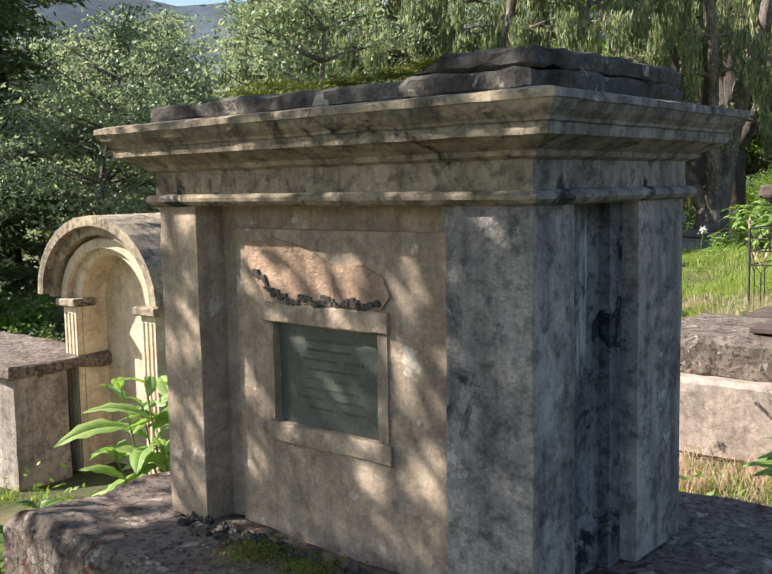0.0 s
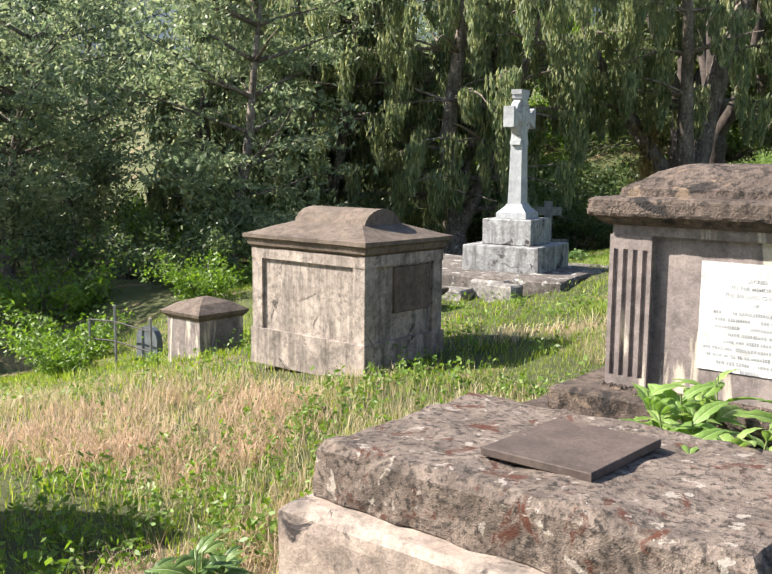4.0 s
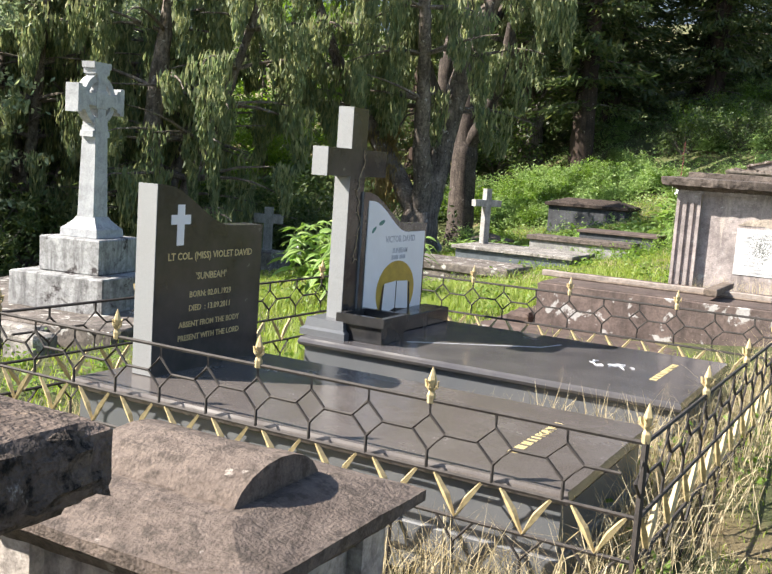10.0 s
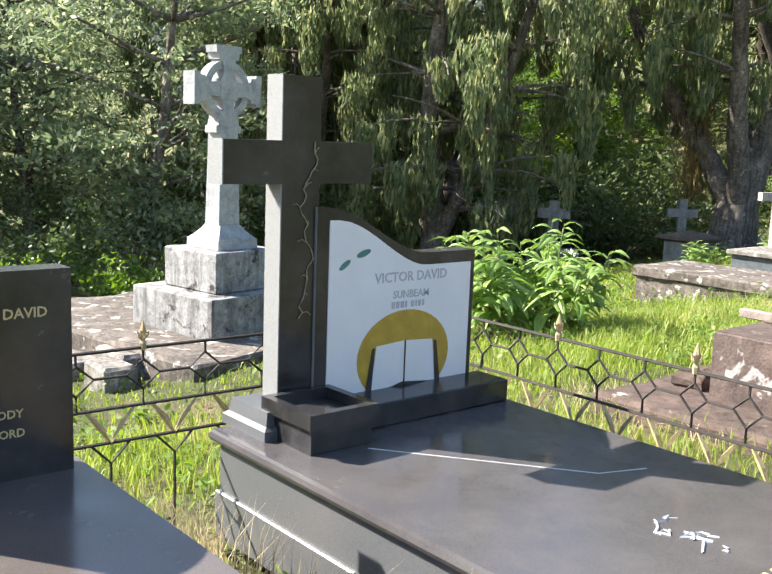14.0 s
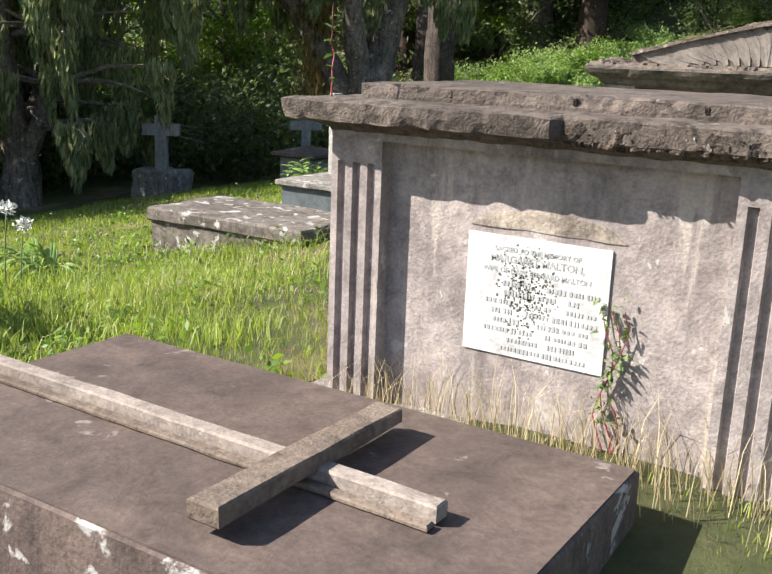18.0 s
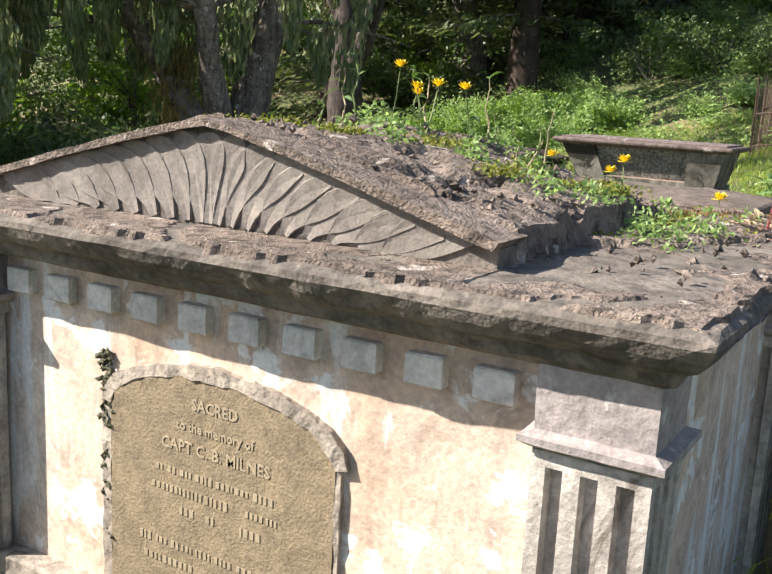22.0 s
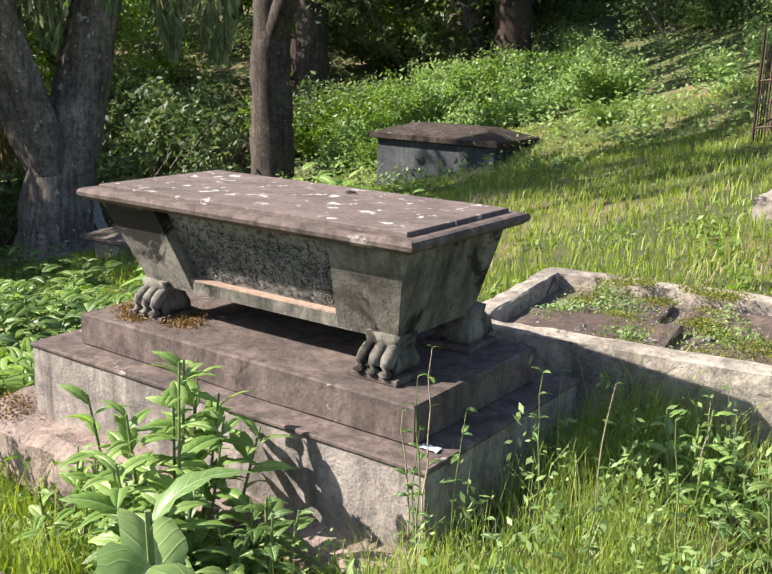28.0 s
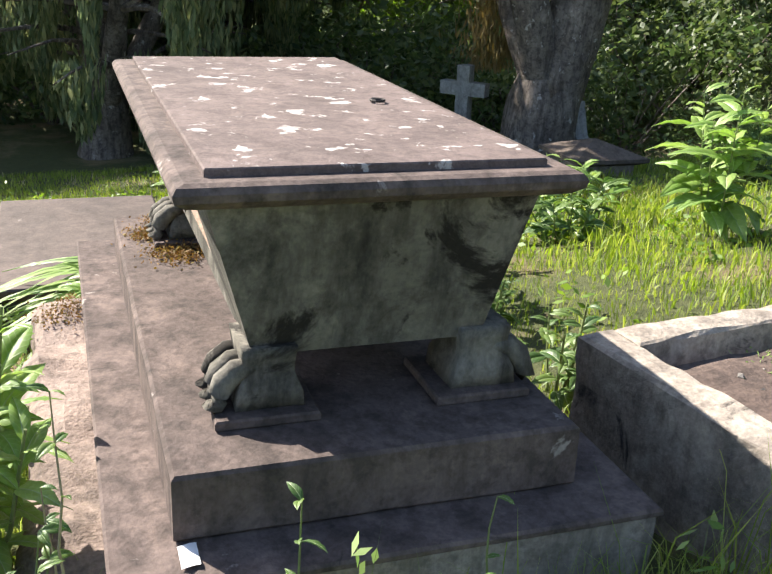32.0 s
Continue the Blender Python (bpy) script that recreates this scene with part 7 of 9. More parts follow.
def blades(name, base, h, w, lean, mat):
    """Tapered grass blades: five points and three faces each."""
    n = len(base)
    a = RNG.uniform(0, 2 * np.pi, n)
    side = np.stack([np.cos(a), np.sin(a), np.zeros(n)], 1) * w[:, None]
    b = RNG.uniform(0, 2 * np.pi, n)
    tip = np.stack([np.cos(b), np.sin(b), np.zeros(n)], 1) * (lean * h)[:, None]
    up = np.array([0, 0, 1.0]) * h[:, None]
    co = np.empty((n, 5, 3))
    co[:, 0], co[:, 1] = base - side, base + side
    mid = base + up * 0.6 + tip * 0.3
    co[:, 2], co[:, 3] = mid - side * 0.75, mid + side * 0.75
    co[:, 4] = base + up * np.sqrt(np.maximum(0.1, 1 - (lean * 0.8) ** 2))[:, None] + tip
    k = np.arange(n) * 5
    tris = np.stack([k, k + 1, k + 3, k, k + 3, k + 2, k + 2, k + 3, k + 4], 1).reshape(-1, 3)
    me = bpy.data.meshes.new(name)
    me.vertices.add(n * 5)
    me.vertices.foreach_set("co", co.ravel())
    me.loops.add(len(tris) * 3)
    me.loops.foreach_set("vertex_index", tris.ravel().astype(np.int32))
    me.polygons.add(len(tris))
    me.polygons.foreach_set("loop_start", np.arange(0, len(tris) * 3, 3, dtype=np.int32))
    me.polygons.foreach_set("loop_total", np.full(len(tris), 3, dtype=np.int32))
    me.update(calc_edges=True)
    me.materials.append(M[mat])
    return me


def stuff(name, me, label, category):
    return tagged(new(name, me), label, category, "", "stuff")


def child(name, me, parent, label=""):
    ob = new(name, me)
    ob.parent = parent
    ORG[ob] = ORG[parent]
    return tagged(ob, label)


# ---------------------------------------------------------------- trees
def limb(bm, p, d, length, r0, r1, bend, rng, n=7, sides=7):
    pts, p, d = [Vector(p)], Vector(p), Vector(d).normalized()
    for i in range(n):
        d = (d + bend + Vector((rng.uniform(-1, 1), rng.uniform(-1, 1), rng.uniform(-1, 1))) * 0.12).normalized()
        p = p + d * (length / n)
        pts.append(p.copy())
    tube(bm, pts, [r0 + (r1 - r0) * (i / n) ** 0.8 for i in range(n + 1)], sides)
    return pts


def ridge(bm, depth, n, seed):
    """Upright folds round a trunk."""
    for v in bm.verts:
        a = math.atan2(v.co.y, v.co.x)
        f = math.sin(a * n * 0.5 + seed) * 0.6 + math.sin(a * 3 + seed * 2.0 + v.co.z) * 0.4
        r = Vector((v.co.x, v.co.y, 0))
        if r.length > 0.01:
            v.co += r.normalized() * depth * f


def weeping_tree(seed, height=13.0, fork=1.7, trunk=0.42, spread=3.6, strands=900, low=1.6, mat="cyp", bark="bark"):
    rng = random.Random(seed)
    t = thing("weeping_cypress", (0, 0, 0), "tall weeping cypress with drooping grey-green sprays", "tree", "weeping cypresses round the cemetery")
    bm = bmesh.new()
    tube(bm, [(0, 0, -0.6), (0, 0, 0.0), (0.05, 0.02, 0.5), (0.09, 0.045, fork - 0.3), (0.11, 0.055, fork + 0.1), (0.12, 0.06, fork + 0.5)], [trunk * 1.6, trunk * 1.25, trunk * 1.05, trunk * 0.92, trunk * 0.7, trunk * 0.4], 14)
    ridge(bm, 0.035, 9, seed)
    rough_up(bm, 0.05, 2.2, 0.22, seed)
    part("trunk", bm, bark, t, "ridged forked trunk", True)
    tips = []
    for k in range(3):
        a = k * 2.1 + rng.uniform(-0.3, 0.3) + seed
        d = Vector((math.cos(a) * (0.55 if k else 0.15), math.sin(a) * (0.55 if k else 0.15), 1))
        bm = bmesh.new()
        pts = limb(bm, (0.1, 0.05, fork - 0.45), d, height * (0.95 if not k else 0.7), trunk * (0.9 if not k else 0.6), 0.05, Vector((0, 0, 0.05)), rng, 9, 9)
        tips.append(pts)
        rough_up(bm, 0.04, 2.6, 0.3, seed + k)
        part("limb", bm, bark, t, "", True)
    bm = bmesh.new()
    sites = []
    for pts in tips:
        for q in pts[1:]:
            if q.z < low + 0.9:
                continue
            for j in range(5):
                a = rng.uniform(0, 6.28)
                k = 1 - 0.62 * max(0, (q.z - 3) / height)
                ln = spread * k * rng.uniform(0.5, 1.1)
                bp = limb(bm, q, (math.cos(a), math.sin(a), 0.35), ln, 0.06 * k + 0.015, 0.012, Vector((0, 0, -0.09)), rng, 6, 5)
                sites += bp[2:]
    part("bough", bm, bark, t, "thin arching boughs")
    S = np.array([[*s] for s in sites])
    S = S[RNG.permutation(len(S))]
    seats = []
    for q in S:
        if q[2] > low + 0.3 and all(np.linalg.norm((q - r) * (1, 1, 0.7)) > 0.72 for r in seats):
            seats.append(q)
        if len(seats) >= strands:
            break
    P = []
    for q in seats:
        out = unit(np.array([q[0], q[1], 0.0]))
        long = min(rng.uniform(0.8, 2.3), max(0.6, q[2] - low * rng.uniform(0.7, 1.2)))
        rad = rng.uniform(0.25, 0.6)
        m = int(300 * (0.45 + 0.4 * long))
        z = RNG.uniform(0, 1, m) ** 1.15
        a = RNG.uniform(0, 6.28, m)
        r = rad * np.sqrt(RNG.uniform(0, 1, m)) * (1 - 0.75 * z ** 1.5)
        k = np.round(a * 2.2) / 2.2
        a = 0.25 * a + 0.75 * k
        P.append(q + np.stack([r * np.cos(a), r * np.sin(a), 0.25 * (rad - r) - long * z], 1) + np.outer(z, out * long * 0.12))
    P = np.concatenate(P)
    n = len(P)
    V = np.stack([RNG.normal(0, 0.22, n), RNG.normal(0, 0.22, n), np.full(n, -1.0)], 1)
    V = unit(V) * RNG.uniform(0.09, 0.20, (n, 1))
    U = unit(np.cross(V, RNG.normal(size=(n, 3)))) * RNG.uniform(0.022, 0.045, (n, 1))
    child("crown", quads("crown", P, U, V, mat), t, "drooping sprays of fine foliage")
    return t


def broad_tree(seed, height=11.0, rad=3.8, low=1.0, leaves=26000, mat="broad", size=0.085):
    rng = random.Random(seed)
    t = thing("broadleaf_tree", (0, 0, 0), "dense small-leaved tree with uneven crown", "tree", "broadleaf trees behind the graves")
    bm = bmesh.new()
    pts = limb(bm, (0, 0, -0.6), (0.05, 0.03, 1), height * 0.85, 0.26, 0.05, Vector((0, 0, 0.04)), rng, 9, 9)
    sites = []
    for q in pts[2:]:
        for j in range(5):
            a = rng.uniform(0, 6.28)
            k = math.sin(math.pi * min(0.97, max(0.12, q.z / height))) ** 0.7
            bp = limb(bm, q, (math.cos(a), math.sin(a), 0.4), rad * k * rng.uniform(0.6, 1.1), 0.07, 0.015, Vector((0, 0, 0.0)), rng, 5, 5)
            sites += bp[2:]
    part("trunk", bm, "bark", t, "dark trunk with limbs", True)
    S = np.array([[*s] for s in sites])
    S = S[S[:, 2] > low]
    per = 60
    c = S[RNG.integers(0, len(S), leaves // per)] + RNG.normal(size=(leaves // per, 3)) * 0.35
    P = np.repeat(c, per, 0) + RNG.normal(size=(len(c) * per, 3)) * (0.42, 0.42, 0.11)
    U, V = leaf_quads(P, size, 0.4, 0.42)
    child("crown", quads("crown", P, U, V, mat), t, "clumped leafy crown")
    return t


def conifer(seed, height=17.0, rad=3.4, low=2.6, mat="con"):
    rng = random.Random(seed)
    t = thing("conifer", (0, 0, 0), "tall dark conifer with reddish shaggy trunk", "tree", "conifers on the slope")
    bm = bmesh.new()
    tube(bm, [(0, 0, -0.8), (0, 0, 0), (0, 0, 1.0), (0.05, 0, height * 0.5), (0, 0.05, height)], [0.85, 0.62, 0.5, 0.3, 0.03], 14)
    rough_up(bm, 0.05, 2.5, 0.4, seed)
    part("trunk", bm, "bark_red", t, "reddish ridged trunk", True)
    bm = bmesh.new()
    P, A = [], []
    z = low
    while z < height:
        k = 1 - (z / height) ** 1.4
        for j in range(3):
            a = rng.uniform(0, 6.28)
            ln = rad * (0.35 + 0.65 * k) * rng.uniform(0.7, 1.15)
            bp = limb(bm, (0, 0, z), (math.cos(a), math.sin(a), 0.1), ln, 0.05, 0.01, Vector((0, 0, -0.06)), rng, 6, 4)
            for q in bp[1:]:
                m = 24
                off = RNG.normal(size=(m, 3)) * (0.32, 0.32, 0.12) - (0, 0, 0.1)
                P.append(np.array(q) + off)
                A.append(np.tile([math.cos(a), math.sin(a), -0.5], (m, 1)))
        z += rng.uniform(0.32, 0.5)
    part("bough", bm, "bark", t)
    P, A = np.concatenate(P), np.concatenate(A)
    U, V = leaf_quads(P, 0.19, 0.5, 0.28, A)
    child("crown", quads("crown", P, U, V, mat), t, "layered dark sprays")
    return t


def shrub(seed, mat="lime_leaf", rad=1.3, high=1.5, leaves=5200, label="bright green leafy shrub", size=0.075):
    t = thing("shrub", (0, 0, 0), label, "shrub", "shrubs under the trees")
    rng = random.Random(seed)
    bm = bmesh.new()
    sites = []
    for j in range(16):
        a = rng.uniform(0, 6.28)
        bp = limb(bm, (0, 0, -0.1), (math.cos(a) * 0.8, math.sin(a) * 0.8, 1), high * rng.uniform(0.6, 1.2), 0.03, 0.006, Vector((0, 0, 0)), rng, 5, 4)
        sites += bp[2:]
    part("stem", bm, "bark", t)
    S = np.array([[*s] for s in sites]) * (rad / 1.0, rad / 1.0, 1)
    c = S[RNG.integers(0, len(S), leaves // 40)] + RNG.normal(size=(leaves // 40, 3)) * 0.14
    P = np.repeat(c, 40, 0) + RNG.normal(size=(len(c) * 40, 3)) * (0.17, 0.17, 0.13)
    P[:, 2] = np.abs(P[:, 2])
    U, V = leaf_quads(P, size, 0.5, 0.45)
    child("foliage", quads("foliage", P, U, V, mat), t, "clusters of small leaves")
    return t


def place(ob, x, y, s=1.0, rot=0.0, dz=0.0, first=False):
    m = Matrix.Translation((x, y, gz(x, y) + dz)) @ pose(0, 0, 0, 0, 0, rot) @ Matrix.Scale(s, 4)
    if first:
        ob.matrix_basis = m
        return ob
    c = copy_thing(ob, Matrix.Identity(4))
    c.matrix_basis = m
    return c


def plant_trees():
    w = [weeping_tree(1, 17, 1.6, 0.60, 3.6, 105, 3.2), weeping_tree(2, 17, 3.6, 0.46, 3.4, 95, 8.6, bark="bark_shade"), weeping_tree(3, 14, 1.2, 0.42, 3.6, 115, 0.3)]
    b = [broad_tree(5, leaves=17000, size=0.1), broad_tree(6, 9.5, 3.4, 0.5, 15000, size=0.1), broad_tree(7, 10.0, 3.6, 0.6, 14000, "lime_leaf", 0.1)]
    c = [conifer(8), conifer(9, 15, 3.6, 0.4)]
    shade = broad_tree(9, 11.5, 2.35, 3.0, 44000)
    s = [shrub(1, leaves=2800), shrub(2, "hill_leaf", 1.5, 0.9, 2800, "pale green hillside weeds", 0.07), shrub(3, "under_leaf", 1.7, 1.9, 3400, "dark leafy undergrowth below the trees", 0.07)]
    used = set()

    def put(k, x, y, sc, rot, dz=0.0):
        place(k, x, y, sc, rot, dz, k not in used)
        used.add(k)
    # the trees whose trunks are seen
    put(w[0], -13.7, 34.0, 1.0, 20)
    put(w[1], -15.6, 41.5, 1.1, 120)
    put(c[0], -13.6, 49.5, 1.05, 0)
    put(w[2], -18.4, 27.4, 1.0, 60)
    for k, x, y, sc, rot in ((2, -24.0, 27.4, 1.0, 10), (2, -24.5, 30.5, 0.95, 200), (1, -20.0, 48.0, 1.15, 40), (2, -26.0, 29.0, 1.1, 300), (2, -29.5, 26.5, 1.0, 70), (0, -17.5, 53.0, 1.2, 90)):
        put(w[k], x, y, sc, rot)
    for k, x, y, sc, rot in (
        (0, -21.0, 20.2, 0.95, 0), (1, -25.5, 16.0, 0.9, 50), (0, -30.0, 21.0, 1.0, 140), (1, -23.0, 10.5, 0.85, 200), (0, -38.0, 27.0, 1.2, 260),
        (1, -33.0, 12.0, 1.0, 330), (0, -44.0, 40.0, 1.3, 20), (2, -27.5, 44.5, 1.15, 100), (2, -26.5, 36.5, 0.85, 170), (0, -36.0, 50.0, 1.4, 240), (0, -35.0, 35.5, 1.4, 95), (1, -30.5, 36.5, 1.25, 185), (0, -37.5, 41.5, 1.4, 275),
        (0, -45.0, 16.0, 1.3, 10), (1, -48.0, 27.0, 1.4, 77), (2, -29.0, 54.0, 1.4, 30), (1, -26.0, 64.0, 1.5, 200), (2, -33.0, 37.0, 1.1, 300), (0, -24.0, 57.0, 1.4, 75),
    ):
        put(b[k], x, y, sc, rot)
    for x, y, sc, rot in (
        (-9.5, 57.0, 1.0, 30), (-3.0, 63.0, 1.0, 90), (-18.5, 56.0, 1.1, 150), (4.0, 61.0, 1.0, 210), (11.5, 56.0, 1.0, 270), (-6.5, 60.0, 0.9, 100), (0.5, 66.0, 1.0, 200),
        (-11.0, 62.0, 1.1, 330), (-5.5, 68.0, 1.2, 15), (1.5, 72.0, 1.3, 75), (9.0, 68.0, 1.2, 135), (-18.0, 66.0, 1.3, 195), (-28.0, 72.0, 1.5, 10), (17.0, 62.0, 1.2, 255), (-14.5, 56.5, 1.0, 45), (-22.5, 50.5, 1.0, 60), (-15.5, 60.0, 1.1, 85),
    ):
        put(c[1], x, y, sc, rot)
    for x, y, sc, rot in ((-33.0, 15.5, 1.15, 20), (-38.5, 20.0, 1.3, 110), (-29.5, 10.0, 0.95, 200), (-42.0, 11.0, 1.4, 300), (-36.0, 6.0, 1.2, 60)):
        put(c[1], x, y, sc, rot)
    # the tree behind the start of the walk whose shade dapples the first tomb
    put(shade, -6.05, -1.7, 1.0, 40)
    rng = random.Random(77)
    # undergrowth behind the trunks
    for x, y, sc in ((-21.0, 23.2, 1.0), (-22.5, 26.5, 1.2), (-20.6, 28.6, 1.1), (-22.0, 31.0, 1.4), (-19.8, 33.0, 1.1), (-18.6, 35.8, 1.1), (-17.8, 38.4, 1.1), (-19.5, 40.8, 1.3), (-19.6, 44.0, 1.2), (-18.5, 51.5, 1.4), (-21.0, 37.0, 1.4), (-24.0, 36.0, 1.6), (-23.5, 41.0, 1.6)):
        put(s[2], x, y, sc * 1.15, rng.uniform(0, 360))
    for i in range(40):
        x, y = rng.uniform(-40, -18.5), rng.uniform(24, 62)
        if y < 31 + (x + 30) * 0.1 and x > -24:
            continue
        if x > -22 and y < 40:
            continue
        put(s[2] if rng.random() < 0.65 else s[0], x, y, rng.uniform(1.0, 1.6), rng.uniform(0, 360))
    for x, y, sc in ((-24.0, 19.0, 1.2), (-19.5, 17.2, 0.9), (-17.5, 18.5, 0.8), (-20.5, 14.5, 1.1), (-16.0, 15.5, 0.7), (-26.0, 13.0, 1.3), (-15.5, 12.0, 0.7), (-17.5, 9.0, 0.9), (-14.5, 8.5, 0.6), (-13.0, 10.5, 0.5)):
        put(s[0] if rng.random() < 0.55 else s[2], x, y, sc, rng.uniform(0, 360))
    # weeds and young growth on the hillside
    for i in range(60):
        y = rng.uniform(37.5, 62)
        x = rng.uniform(-14, 8)
        if (x > -7 and y < 43) or (y < 44 and -13 < x < -6):
            continue
        put(s[1], x, y, rng.uniform(0.5, 1.0), rng.uniform(0, 360))
    for i in range(44):
        put(s[1], rng.uniform(-14.6, -9.0), rng.uniform(42.6, 48.0), rng.uniform(0.5, 0.9), rng.uniform(0, 360))
    for i in range(26):
        put(s[0] if i % 3 else s[1], -15.2 + 0.17 * i + rng.uniform(-0.4, 0.4), 44.0 + 3.2 * rng.random(), rng.uniform(0.45, 0.8), rng.uniform(0, 360))
    for x, y, sc in ((-13.2, 42.5, 0.6), (-12.9, 39.8, 0.4), (-11.5, 44.5, 0.7), (-8.4, 44.6, 0.6), (-7.6, 42.4, 0.35), (-11.9, 46.5, 0.8)):
        put(s[0], x, y, sc, rng.uniform(0, 360))
    for i in range(26):
        put(s[1] if i % 4 else s[0], rng.uniform(-18.5, -13.6), rng.uniform(44.8, 49.0), rng.uniform(0.6, 1.0), rng.uniform(0, 360))
    for i in range(40):
        put(s[2] if i % 3 else s[0], rng.uniform(-9.5, 5.0), rng.uniform(46.5, 57.0), rng.uniform(0.55, 0.95), rng.uniform(0, 360))
    # dead brown spray hanging beside the forked trunk
    t = thing("hanging_branch", (-14.6, 33.6, 3.6), "dead brown hanging branch beside the forked trunk", "branch")
    bm = bmesh.new()
    tube(bm, [(-13.6, 34.0, 3.7), (-14.2, 33.8, 3.5), (-14.7, 33.6, 2.6), (-14.8, 33.55, 1.2)], [0.05, 0.035, 0.02, 0.008], 6)
    part("bough", bm, "bark", t)
    z = RNG.uniform(0, 1, 2400)
    P = np.stack([RNG.normal(-14.75, 0.24, 2400), RNG.normal(33.6, 0.24, 2400), 0.55 + 2.6 * z], 1) - (-14.6, 33.6, 3.6)
    V = unit(np.stack([RNG.normal(0, 0.25, 2400), RNG.normal(0, 0.25, 2400), np.full(2400, -1.0)], 1)) * RNG.uniform(0.05, 0.13, (2400, 1))
    U = unit(np.cross(V, RNG.normal(size=(2400, 3)))) * 0.02
    child("foliage", quads("foliage", P, U, V, "brown_leaf"), t, "withered brown sprays")


plant_trees()


# ---------------------------------------------------------------- large-leaved plants
def leaf_mesh(name, mat, length=1.0, width=0.34, curl=0.25, seg=9):
    """A pointed oval leaf, folded along a pale midrib, with a waved edge."""
    bm = bmesh.new()
    rows = []
    for i in range(seg + 1):
        s = i / seg
        w = width / 2 * max(0.012, math.sin(math.pi * min(1.0, 0.02 + 0.98 * s) ** 0.88)) ** 0.85
        z = curl * 0.45 * math.sin(s * math.pi * 0.6) - curl * s * s
        wav = 0.05 * width * math.sin(i * 2.4)
        r = min(0.35 * w, 0.018 * width * (1.25 - s) + 0.002)
        rows.append([bm.verts.new((length * s, y, z + dz)) for y, dz in ((-w, w * 0.16 + wav), (-w * 0.55, w * 0.24), (-r, 0.006), (0, -0.004), (r, 0.006), (w * 0.55, w * 0.24), (w, w * 0.16 - wav))])
    for a, b in zip(rows, rows[1:]):
        for k in range(6):
            f = bm.faces.new((a[k], a[k + 1], b[k + 1], b[k]))
            f.material_index = 1 if k in (2, 3) else 0
    me = finish(bm, name, mat, True)
    me.materials.append(M["leaf_rib"])
    return me


LEAF = {k: leaf_mesh("leaf", m, 1, w, c) for k, m, w, c in (("big", "leaf_big", 0.36, 0.3), ("wide", "leaf_pale", 0.42, 0.5), ("dark", "leaf_dark", 0.42, 0.35), ("long", "leaf_big", 0.27, 0.6), ("strap", "leaf_big", 0.075, 0.75), ("pink", "leaf_pink", 0.5, 0.3))}


def leaf_plant(name, loc, label, stems, height, spread, leaf, size, per, seed, category="plant", bare=0.25, nod=0.35, keep_off=0.0, tuft=1.0):
    """A clump of stems with single leaves set round them."""
    rng = random.Random(seed)
    t = thing(name, loc, label, category)
    o = Vector(loc)
    for k in range(stems):
        a = rng.uniform(0, 6.28)
        r = spread * math.sqrt(rng.random())
        h = height * rng.uniform(0.65, 1.0) * (1 - 0.3 * (r / max(spread, 0.01)) ** 2)
        top = o + Vector((math.cos(a) * r, math.sin(a) * r, h))
        root = o + Vector((math.cos(a) * r * 0.3, math.sin(a) * r * 0.3, -0.05))
        mid = (root + top) / 2 + Vector((math.cos(a) * r * 0.12, math.sin(a) * r * 0.12, 0))
        bm = bmesh.new()
        tube(bm, [root, mid, top], [0.008, 0.006, 0.004], 5)
        st = part("stem", bm, "stem", t)
        for j in range(per):
            s = bare + (1 - bare) * ((j + rng.random() * 0.6) / per) ** tuft
            p = root.lerp(top, s) + (mid - (root + top) / 2) * (1 - abs(2 * s - 1))
            yaw = j * 137.5 + rng.uniform(-25, 25)
            pitch = 55 * (s - bare) / (1 - bare) - 10 + rng.uniform(-18, 18)
            sz = size * rng.uniform(0.6, 1.15) * (1.05 - 0.45 * max(0, s - 0.75) / 0.25)
            if keep_off and p.x + sz * math.cos(math.radians(yaw)) > keep_off:
                continue
            lf = new("leaf", LEAF[leaf])
            lf.parent = st
            lf.matrix_basis = Matrix.Translation(p - o) @ pose(0, 0, 0, rng.uniform(-25, 25), -pitch * (1 - nod), yaw) @ Matrix.Scale(sz, 4)
    return t


G = gz
LILY = (-4.15, 27.15, gz(-4.15, 27.15))
leaf_plant("broadleaf_weed", (-1.66, 6.80, 0.25), "broad-leaved green plant before the marble tablet", 13, 0.74, 0.48, "big", 0.26, 12, 1)
leaf_plant("broadleaf_weed", (-1.18, 4.72, G(-1.18, 4.72)), "broad-leaved green plant beside the ledger tomb", 9, 0.5, 0.34, "big", 0.22, 11, 2)
leaf_plant("broadleaf_weed", (-3.0, 5.05, G(-3.0, 5.05)), "leafy weed beside the ledger tomb", 7, 0.42, 0.26, "dark", 0.17, 12, 3)
leaf_plant("broadleaf_weed", (-4.15, 3.15, G(-4.15, 3.15)), "bright broad-leaved plant behind the ochre tomb", 11, 1.05, 0.5, "big", 0.34, 11, 4)
leaf_plant("broadleaf_weed", (-4.6, 2.4, G(-4.6, 2.4)), "low leafy weeds at a plinth corner", 7, 0.35, 0.45, "dark", 0.2, 9, 14)
leaf_plant("broadleaf_bush", (-5.5, 16.7, G(-5.5, 16.7)), "large leafy bush with drooping leaves in the grass", 30, 1.1, 0.9, "long", 0.36, 14, 5, nod=0.6)
